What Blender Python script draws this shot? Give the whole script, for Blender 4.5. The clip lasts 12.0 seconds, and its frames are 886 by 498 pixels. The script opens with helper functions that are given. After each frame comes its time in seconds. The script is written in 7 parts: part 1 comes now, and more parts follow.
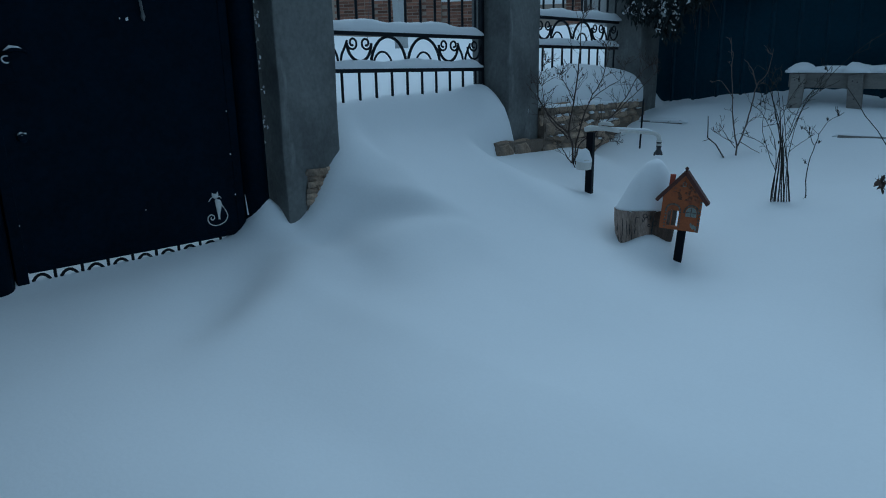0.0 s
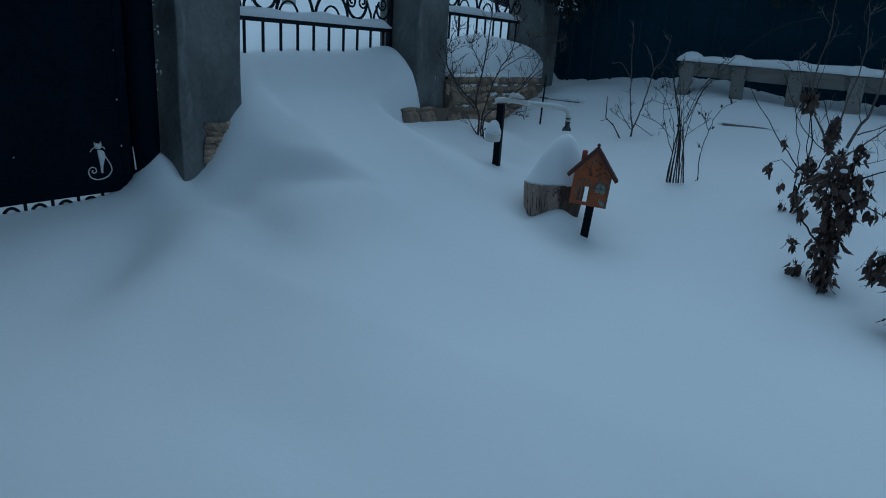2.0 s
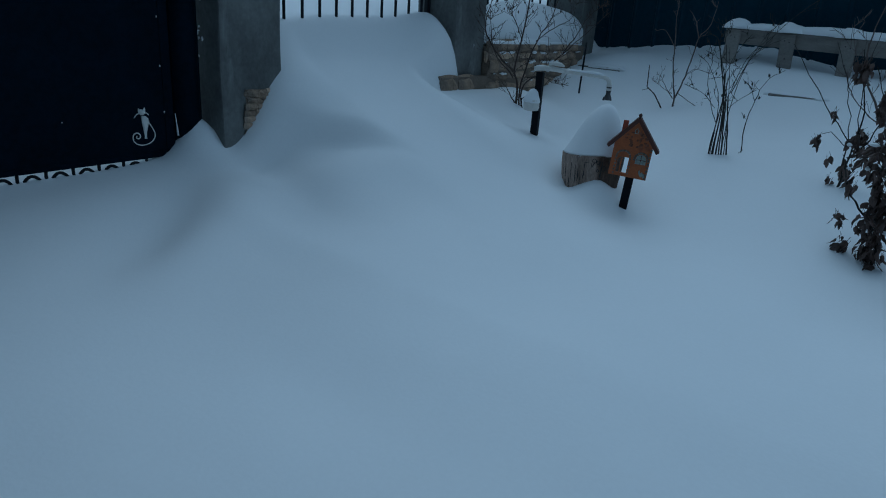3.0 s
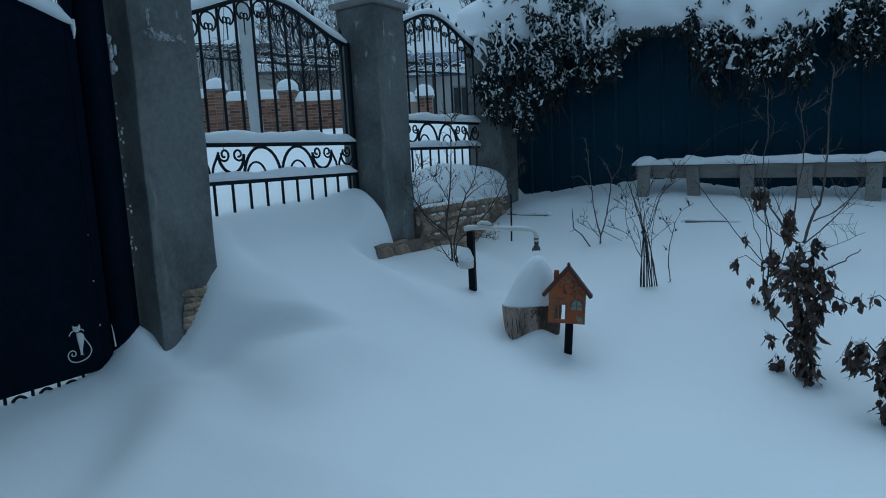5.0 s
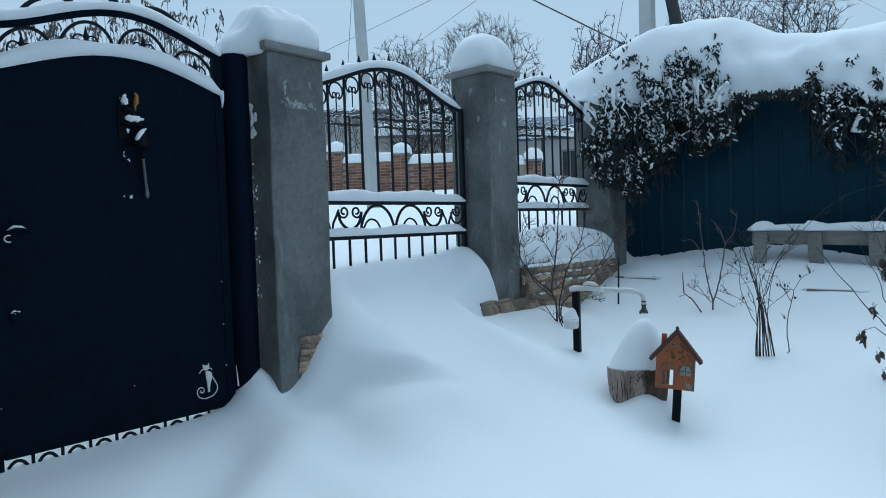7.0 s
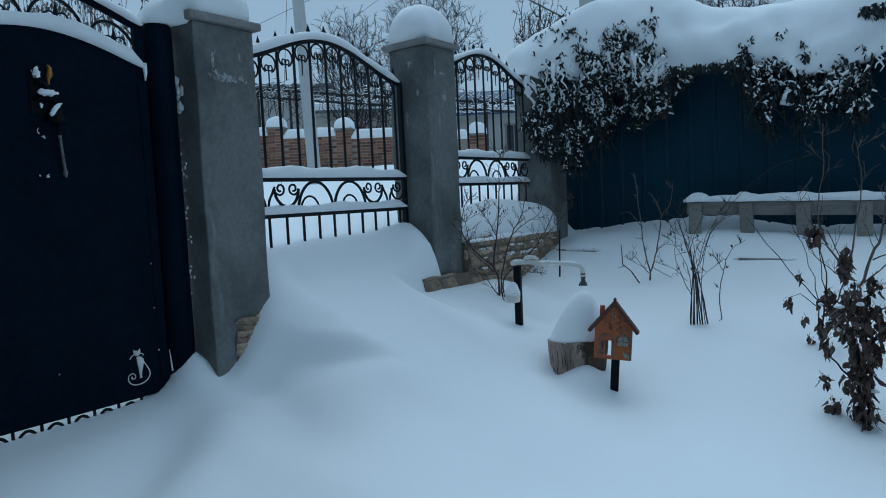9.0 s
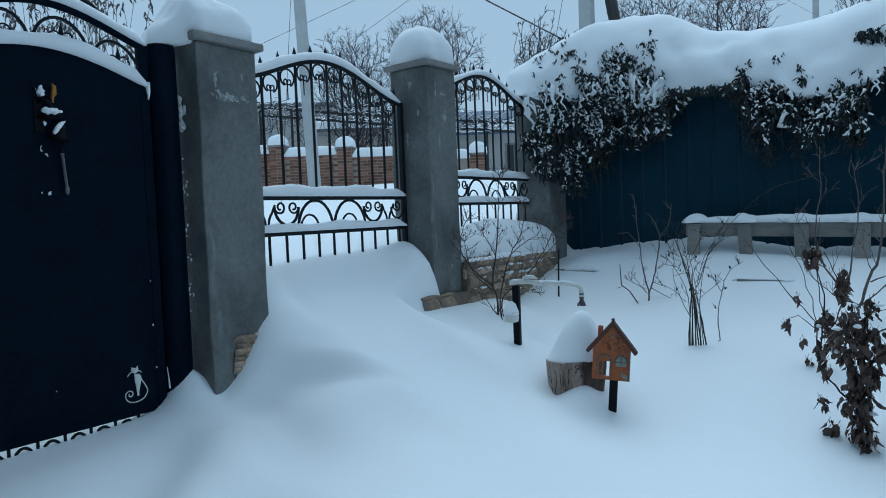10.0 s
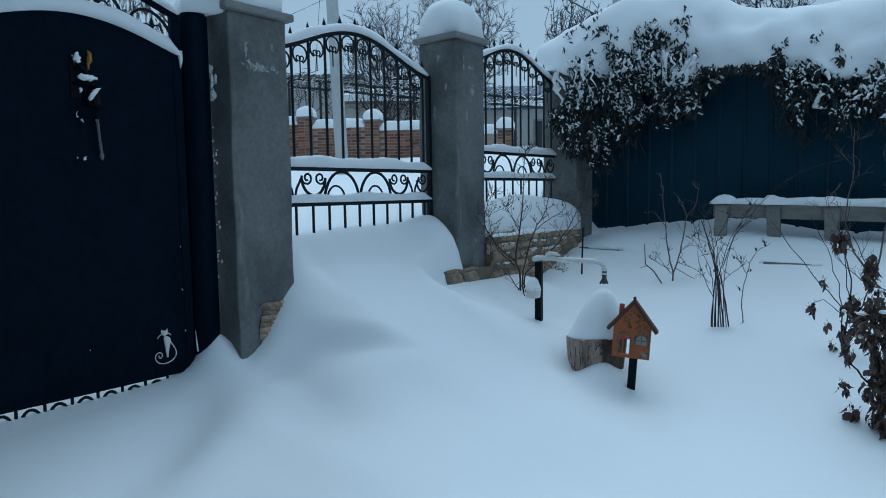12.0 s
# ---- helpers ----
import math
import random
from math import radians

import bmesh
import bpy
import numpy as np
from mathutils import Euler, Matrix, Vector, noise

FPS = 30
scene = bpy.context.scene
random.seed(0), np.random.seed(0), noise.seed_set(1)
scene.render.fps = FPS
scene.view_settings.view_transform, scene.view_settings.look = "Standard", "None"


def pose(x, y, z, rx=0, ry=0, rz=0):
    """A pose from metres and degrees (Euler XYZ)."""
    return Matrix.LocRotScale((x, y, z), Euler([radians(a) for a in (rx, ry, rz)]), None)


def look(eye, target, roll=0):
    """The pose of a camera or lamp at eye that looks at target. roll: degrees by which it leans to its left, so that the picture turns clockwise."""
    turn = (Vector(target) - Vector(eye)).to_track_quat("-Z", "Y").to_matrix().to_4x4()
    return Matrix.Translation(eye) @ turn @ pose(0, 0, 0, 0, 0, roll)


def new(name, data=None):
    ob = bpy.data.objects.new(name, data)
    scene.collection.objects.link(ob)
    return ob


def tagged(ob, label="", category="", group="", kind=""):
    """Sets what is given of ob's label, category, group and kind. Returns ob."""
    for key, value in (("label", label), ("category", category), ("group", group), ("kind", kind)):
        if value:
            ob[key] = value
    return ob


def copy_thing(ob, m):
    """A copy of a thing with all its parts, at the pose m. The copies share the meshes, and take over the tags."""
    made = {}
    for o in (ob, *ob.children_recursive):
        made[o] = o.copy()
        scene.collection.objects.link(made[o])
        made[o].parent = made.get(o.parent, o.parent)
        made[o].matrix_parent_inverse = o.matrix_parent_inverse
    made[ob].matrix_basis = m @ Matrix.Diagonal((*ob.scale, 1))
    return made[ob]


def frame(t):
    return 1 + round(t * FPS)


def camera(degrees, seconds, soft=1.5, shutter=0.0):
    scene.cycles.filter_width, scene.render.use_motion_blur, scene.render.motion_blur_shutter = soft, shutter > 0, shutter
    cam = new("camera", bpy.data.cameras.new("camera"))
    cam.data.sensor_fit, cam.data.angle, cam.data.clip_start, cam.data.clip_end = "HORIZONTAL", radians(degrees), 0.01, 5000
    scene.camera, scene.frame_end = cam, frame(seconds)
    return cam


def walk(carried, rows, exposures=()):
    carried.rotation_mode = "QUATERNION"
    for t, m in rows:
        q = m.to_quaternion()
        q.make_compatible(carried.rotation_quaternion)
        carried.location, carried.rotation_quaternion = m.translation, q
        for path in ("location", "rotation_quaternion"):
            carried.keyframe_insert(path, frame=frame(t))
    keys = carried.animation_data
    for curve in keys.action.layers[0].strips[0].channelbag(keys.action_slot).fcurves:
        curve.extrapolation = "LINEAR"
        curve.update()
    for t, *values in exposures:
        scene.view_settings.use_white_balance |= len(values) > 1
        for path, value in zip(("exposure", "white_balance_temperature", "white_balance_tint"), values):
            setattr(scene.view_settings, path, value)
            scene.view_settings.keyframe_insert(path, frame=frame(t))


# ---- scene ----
cam = camera(66.8, 12.0, soft=1.0)
PATH = [
    (0, (3.545, -2.036, 1.167), (2.170, -0.674, 0.662), -1.1),
    (0.2, (3.494, -2.032, 1.162), (2.281, -0.520, 0.671), -2.1),
    (0.5, (3.418, -2.026, 1.155), (2.347, -0.389, 0.739), -2.4),
    (1, (3.372, -2.045, 1.144), (2.352, -0.382, 0.705), 0.1),
    (1.5, (3.366, -2.045, 1.133), (2.359, -0.388, 0.643), 0.7),
    (2, (3.296, -2.083, 1.110), (2.226, -0.495, 0.533), 3.8),
    (2.5, (3.265, -2.098, 1.121), (2.134, -0.570, 0.500), 3.8),
    (2.7, (3.273, -2.101, 1.110), (2.147, -0.581, 0.461), 4.2),
    (4.3, (3.282, -2.094, 1.172), (2.110, -0.609, 0.523), -0.8),
    (4.5, (3.328, -2.071, 1.195), (2.170, -0.518, 0.698), -1.8),
    (4.8, (3.339, -2.069, 1.242), (2.310, -0.396, 0.867), -1.0),
    (5, (3.347, -2.068, 1.273), (2.268, -0.405, 1.008), -3.0),
    (5.2, (3.355, -2.076, 1.286), (2.239, -0.423, 1.137), -2.2),
    (5.5, (3.368, -2.087, 1.305), (2.181, -0.478, 1.263), -2.4),
    (6, (3.396, -2.115, 1.324), (2.224, -0.497, 1.416), -2.5),
    (6.2, (3.397, -2.126, 1.312), (2.212, -0.517, 1.412), -2.6),
    (6.5, (3.398, -2.142, 1.293), (2.086, -0.633, 1.345), -3.0),
    (6.8, (3.403, -2.152, 1.273), (2.054, -0.676, 1.261), -2.9),
    (7, (3.406, -2.159, 1.260), (2.076, -0.667, 1.189), -1.9),
    (7.2, (3.407, -2.153, 1.260), (2.117, -0.641, 1.038), -1.9),
    (9, (3.414, -2.098, 1.262), (2.205, -0.512, 1.111), -2.7),
    (9.5, (3.413, -2.102, 1.265), (2.207, -0.510, 1.164), -2.9),
    (10, (3.428, -2.105, 1.267), (2.219, -0.515, 1.171), -2.3),
    (10.5, (3.433, -2.096, 1.270), (2.237, -0.495, 1.186), -2.0),
    (11, (3.418, -2.100, 1.265), (2.204, -0.516, 1.136), -2.1),
    (11.5, (3.453, -2.119, 1.272), (2.185, -0.575, 1.177), -1.9),
    (12, (3.453, -2.126, 1.259), (2.187, -0.586, 1.092), -0.9),
]
EXPOSURES = [
    (0.0, -0.97, 5430, 5),
    (1.0, -0.98, 5400, 5),
    (2.0, -1.21, 5330, 5),
    (2.7, -1.25, 5330, 5),
    (4.3, -1.24, 5330, 5),
    (4.6, -1.02, 5380, 5),
    (5.0, -0.72, 5560, 5),
    (5.5, -0.02, 5990, 9),
    (6.0, 0.25, 6240, 10),
    (6.6, 0.23, 6210, 10),
    (7.0, 0.08, 6130, 10),
    (7.4, -0.25, 6000, 8),
    (8.8, -0.45, 5800, 8),
    (9.1, -0.40, 5800, 8),
    (9.5, -0.14, 5900, 8),
    (11.4, -0.19, 5880, 8),
    (12.0, -0.28, 5850, 8),
]
walk(cam, [(t, look(eye, target, roll)) for t, eye, target, roll in PATH], EXPOSURES)


# ---- world, sun, exposure ----
world = bpy.data.worlds.new("overcast_sky")
scene.world = world
world.use_nodes = True
wn, wl = world.node_tree.nodes, world.node_tree.links
wn.clear()
sky = wn.new("ShaderNodeTexSky")
sky.sky_type, sky.sun_disc = "NISHITA", False
sky.sun_elevation, sky.sun_rotation = radians(66), radians(-35)
sky.air_density, sky.dust_density = 1.0, 3.0
gain = wn.new("ShaderNodeMixRGB")
gain.blend_type = "MULTIPLY"
gain.inputs[0].default_value = 1.0
gain.inputs[2].default_value = (0.12, 0.12, 0.12, 1)
cloud = wn.new("ShaderNodeMixRGB")
cloud.inputs[0].default_value = 0.82
cloud.inputs[2].default_value = (0.503, 0.710, 0.858, 1)
bg = wn.new("ShaderNodeBackground")
bg.inputs[1].default_value = 0.84
wout = wn.new("ShaderNodeOutputWorld")
wl.new(sky.outputs[0], gain.inputs[1])
wl.new(gain.outputs[0], cloud.inputs[1])
wl.new(cloud.outputs[0], bg.inputs[0])
wl.new(bg.outputs[0], wout.inputs[0])

sun_data = bpy.data.lights.new("sun", "SUN")
sun_data.energy, sun_data.angle, sun_data.color = 1.5, radians(55), (0.70, 0.89, 1.0)
sun = new("sun", sun_data)
sun.matrix_world = look((-1.5, 4.0, 9.0), (1, 0.5, 0))


# ---- materials ----
def material(name, base, rough=0.7, metal=0.0, vary=0.25, scale=6.0, grain=60.0, bump=0.15, dist=0.01,
             second=None, second_at=(0.5, 0.65), second_scale=3.0, third=None, third_at=(0.6, 0.7), per_object=0.0, island=0.0, stretch=(1, 1, 1), gloss=0.5, fine_share=1.0):
    """A surface with variation at two scales, an optional second colour in blotches, and fine relief."""
    m = bpy.data.materials.new(name)
    m.use_nodes = True
    n, l = m.node_tree.nodes, m.node_tree.links
    b = n["Principled BSDF"]
    b.inputs["Roughness"].default_value, b.inputs["Metallic"].default_value = rough, metal
    b.inputs["Specular IOR Level"].default_value = gloss
    co = n.new("ShaderNodeTexCoord")
    mp = n.new("ShaderNodeMapping")
    mp.inputs["Scale"].default_value = stretch
    l.new(co.outputs["Object"], mp.inputs[0])

    def noise_at(s, detail=4.0):
        t = n.new("ShaderNodeTexNoise")
        t.inputs["Scale"].default_value, t.inputs["Detail"].default_value = s, detail
        l.new(mp.outputs[0], t.inputs["Vector"])
        return t

    big, fine = noise_at(scale), noise_at(grain, 3.0)
    add = n.new("ShaderNodeMath")
    add.operation = "ADD"
    l.new(big.outputs["Fac"], add.inputs[0])
    share = n.new("ShaderNodeMapRange")
    share.inputs["To Min"].default_value, share.inputs["To Max"].default_value = 0.5 - 0.5 * fine_share, 0.5 + 0.5 * fine_share
    l.new(fine.outputs["Fac"], share.inputs["Value"])
    l.new(share.outputs[0], add.inputs[1])
    rng = n.new("ShaderNodeMapRange")
    rng.inputs["From Min"].default_value, rng.inputs["From Max"].default_value = 0.6, 1.4
    rng.inputs["To Min"].default_value, rng.inputs["To Max"].default_value = 1 - vary, 1 + vary
    l.new(add.outputs[0], rng.inputs["Value"])
    colour = n.new("ShaderNodeMixRGB")
    colour.inputs[0].default_value = 0.0
    colour.inputs[1].default_value = (*base, 1)
    if second:
        colour.inputs[2].default_value = (*second, 1)
        blot = noise_at(second_scale, 6.0)
        mask = n.new("ShaderNodeMapRange")
        mask.inputs["From Min"].default_value, mask.inputs["From Max"].default_value = second_at
        l.new(blot.outputs["Fac"], mask.inputs["Value"])
        l.new(mask.outputs[0], colour.inputs[0])
    if third:
        mp3 = n.new("ShaderNodeMapping")
        mp3.inputs["Scale"].default_value = (7, 7, 1.3)
        l.new(co.outputs["Object"], mp3.inputs[0])
        run = n.new("ShaderNodeTexNoise")
        run.inputs["Scale"].default_value, run.inputs["Detail"].default_value, run.inputs["Distortion"].default_value = 1.3, 8.0, 0.6
        l.new(mp3.outputs[0], run.inputs["Vector"])
        m3 = n.new("ShaderNodeMapRange")
        m3.inputs["From Min"].default_value, m3.inputs["From Max"].default_value = third_at
        m3.inputs["To Max"].default_value = 0.8
        l.new(run.outputs["Fac"], m3.inputs["Value"])
        streak = n.new("ShaderNodeMixRGB")
        streak.inputs[2].default_value = (*third, 1)
        l.new(m3.outputs[0], streak.inputs[0])
        l.new(colour.outputs[0], streak.inputs[1])
        colour = streak
    mul = n.new("ShaderNodeMixRGB")
    mul.blend_type = "MULTIPLY"
    mul.inputs[0].default_value = 1.0
    l.new(colour.outputs[0], mul.inputs[1])
    l.new(rng.outputs[0], mul.inputs[2])
    last = mul
    if per_object or island:
        if per_object:
            src = n.new("ShaderNodeObjectInfo").outputs["Random"]
        else:
            src = n.new("ShaderNodeNewGeometry").outputs["Random Per Island"]
        r2 = n.new("ShaderNodeMapRange")
        k = per_object or island
        r2.inputs["To Min"].default_value, r2.inputs["To Max"].default_value = 1 - k, 1 + k
        l.new(src, r2.inputs["Value"])
        last = n.new("ShaderNodeMixRGB")
        last.blend_type = "MULTIPLY"
        last.inputs[0].default_value = 1.0
        l.new(mul.outputs[0], last.inputs[1])
        l.new(r2.outputs[0], last.inputs[2])
    l.new(last.outputs[0], b.inputs["Base Color"])
    if bump:
        bp = n.new("ShaderNodeBump")
        bp.inputs["Strength"].default_value, bp.inputs["Distance"].default_value = bump, dist
        l.new(add.outputs[0], bp.inputs["Height"])
        l.new(bp.outputs[0], b.inputs["Normal"])
    return m


SNOW = material("snow", (0.87, 0.885, 0.90), 0.75, vary=0.02, scale=1.3, grain=70, bump=0.05, dist=0.010, gloss=0.2)
SNOW_CLUMP = material("fresh_snow_clump", (0.86, 0.875, 0.89), 0.75, vary=0.04, scale=20, grain=120, bump=0.3, dist=0.006, gloss=0.2)
CONCRETE = material("weathered_concrete", (0.158, 0.164, 0.158), 0.85, vary=0.42, scale=2.6, grain=45, bump=0.5, dist=0.006, stretch=(1, 1, 0.8), fine_share=0.7,
                    second=(0.104, 0.108, 0.106), second_at=(0.46, 0.62), second_scale=3.4, third=(0.24, 0.25, 0.24), third_at=(0.62, 0.74))
CAP_STONE = material("cap_concrete", (0.225, 0.22, 0.212), 0.85, vary=0.25, scale=9, grain=90, bump=0.3)
PLASTER_SPOT = material("pale_lime_spot", (0.52, 0.53, 0.53), 0.9, vary=0.3, scale=25, grain=120, bump=0.4)
GATE_PAINT = material("navy_gate_paint", (0.0010, 0.0066, 0.0150), 0.6, vary=0.35, scale=5, grain=40, bump=0.06, gloss=0.055)
IRON = material("black_wrought_iron", (0.007, 0.010, 0.015), 0.55, metal=0.1, vary=0.3, scale=25, grain=150, bump=0.2, dist=0.003, gloss=0.25)
SHEET = material("green_sheet_paint", (0.004, 0.032, 0.053), 0.5, vary=0.25, scale=2, grain=30, bump=0.04, gloss=0.16)
STONE = material("sandstone", (0.42, 0.305, 0.215), 0.9, vary=0.40, scale=7, grain=55, bump=0.8, dist=0.012, per_object=0.40,
                 second=(0.22, 0.172, 0.135), second_at=(0.50, 0.64), second_scale=5)
MORTAR = material("stone_mortar", (0.20, 0.155, 0.12), 0.95, vary=0.25, scale=12, grain=90, bump=0.5)
BRICK = material("red_brick", (0.235, 0.112, 0.076), 0.9, vary=0.30, scale=9, grain=60, bump=0.3, per_object=0.45,
                 second=(0.33, 0.20, 0.12), second_at=(0.60, 0.68), second_scale=2.2)
BRICK_JOINT = material("brick_mortar", (0.33, 0.27, 0.22), 0.95, vary=0.2, scale=8, grain=60, bump=0.2)
POLE = material("pole_concrete", (0.42, 0.43, 0.43), 0.85, vary=0.15, scale=4, grain=50, bump=0.2)
DARK_WOOD = material("tarred_wood", (0.035, 0.034, 0.035), 0.85, vary=0.35, scale=6, grain=60, bump=0.3, stretch=(4, 4, 0.5))
GREY_WOOD = material("weathered_grey_wood", (0.235, 0.22, 0.20), 0.9, vary=0.35, scale=5, grain=70, bump=0.5, dist=0.006, stretch=(1, 6, 5), per_object=0.15)
STUMP_WOOD = material("stump_wood", (0.40, 0.30, 0.245), 0.9, vary=0.50, scale=5, grain=40, bump=0.9, dist=0.014, stretch=(6, 6, 0.9),
                      second=(0.09, 0.058, 0.042), second_at=(0.50, 0.66), second_scale=1.6)
ORANGE = material("orange_painted_plywood", (0.33, 0.085, 0.020), 0.6, vary=0.25, scale=18, grain=110, bump=0.25, dist=0.003,
                  second=(0.20, 0.055, 0.02), second_at=(0.56, 0.66), second_scale=14)
ROOF_BROWN = material("brown_painted_roof", (0.075, 0.022, 0.014), 0.6, vary=0.3, scale=20, grain=100, bump=0.3, dist=0.003)
RED_PAINT = material("red_chimney_paint", (0.30, 0.05, 0.02), 0.6, vary=0.2, scale=20, grain=90, bump=0.2)
PALE_PAINT = material("pale_painted_detail", (0.24, 0.27, 0.24), 0.7, vary=0.35, scale=40, grain=160, bump=0.1)
STONE_PAINT = material("grey_painted_stones", (0.15, 0.125, 0.10), 0.7, vary=0.35, scale=40, grain=160, bump=0.1, island=0.4)
LEAF_PAINT = material("brown_painted_leaves", (0.17, 0.060, 0.028), 0.65, vary=0.3, scale=30, grain=120, bump=0.1, island=0.45)
BLACK_POST = material("black_plastic_post", (0.004, 0.005, 0.009), 0.6, vary=0.25, scale=14, grain=80, bump=0.15, gloss=0.15)
PVC = material("white_plastic_pipe", (0.68, 0.66, 0.62), 0.45, vary=0.08, scale=14, grain=80, bump=0.08)
TAP_GREY = material("grey_tap_metal", (0.09, 0.09, 0.095), 0.45, metal=0.6, vary=0.3, scale=30, grain=120, bump=0.2)
BARK = material("brown_twig_bark", (0.070, 0.048, 0.040), 0.85, vary=0.35, scale=14, grain=90, bump=0.4, dist=0.004)
PALE_BARK = material("grey_shrub_bark", (0.125, 0.098, 0.088), 0.85, vary=0.3, scale=14, grain=90, bump=0.4, dist=0.004)
STEM = material("dark_green_cane", (0.022, 0.020, 0.016), 0.7, vary=0.3, scale=18, grain=90, bump=0.2)
DEAD_LEAF = material("dry_brown_leaf", (0.105, 0.070, 0.058), 0.75, vary=0.4, scale=30, grain=140, bump=0.4, dist=0.004, per_object=0.45)
IVY = material("dark_evergreen_leaf", (0.006, 0.014, 0.015), 0.6, vary=0.35, scale=9, grain=80, bump=0.2, island=0.5)
SEED = material("dry_seed_head", (0.13, 0.115, 0.11), 0.85, vary=0.35, scale=20, grain=90, bump=0.2, island=0.4)
FAR_BARK = material("distant_bare_branches", (0.032, 0.030, 0.036), 0.9, vary=0.3, scale=2, grain=20, bump=0.1)
PLASTER = material("grey_house_plaster", (0.40, 0.39, 0.38), 0.9, vary=0.12, scale=1.2, grain=20, bump=0.2)
BEIGE = material("beige_house_plaster", (0.47, 0.44, 0.40), 0.9, vary=0.12, scale=1.2, grain=20, bump=0.2)
SLATE = material("grey_slate_roof", (0.14, 0.145, 0.155), 0.85, vary=0.3, scale=3, grain=25, bump=0.4)
BLUE_ROOF = material("blue_sheet_roof", (0.06, 0.10, 0.17), 0.6, vary=0.2, scale=2, grain=20, bump=0.1)
GLASS = material("dark_window_glass", (0.02, 0.024, 0.028), 0.08, vary=0.2, scale=2, grain=10, bump=0.02, gloss=0.6)
CABLE = material("black_cable", (0.06, 0.063, 0.068), 0.7, vary=0.2, scale=5, grain=40, bump=0.05)
WHITE_PAINT = material("white_ornament_paint", (0.78, 0.77, 0.74), 0.6, vary=0.12, scale=30, grain=120, bump=0.2)
BRASS = material("orange_brass", (0.38, 0.17, 0.03), 0.45, metal=0.5, vary=0.3, scale=30, grain=100, bump=0.2)
ROPE = material("frosted_rope", (0.16, 0.165, 0.17), 0.95, vary=0.3, scale=60, grain=200, bump=0.5)
# for the unseen shading walls; bluish to cool the bounce on the snow
SHADE_WALL = material("blue_grey_shade_wall", (0.15, 0.21, 0.26), 0.9, vary=0.1, scale=1, grain=25, bump=0.2)
GREY_WALL = material("dark_grey_shade_wall", (0.13, 0.17, 0.20), 0.9, vary=0.12, scale=1, grain=25, bump=0.2)
DARK_METAL = material("blackened_metal", (0.0035, 0.0045, 0.007), 0.6, vary=0.4, scale=20, grain=90, bump=0.3, dist=0.003, gloss=0.12)


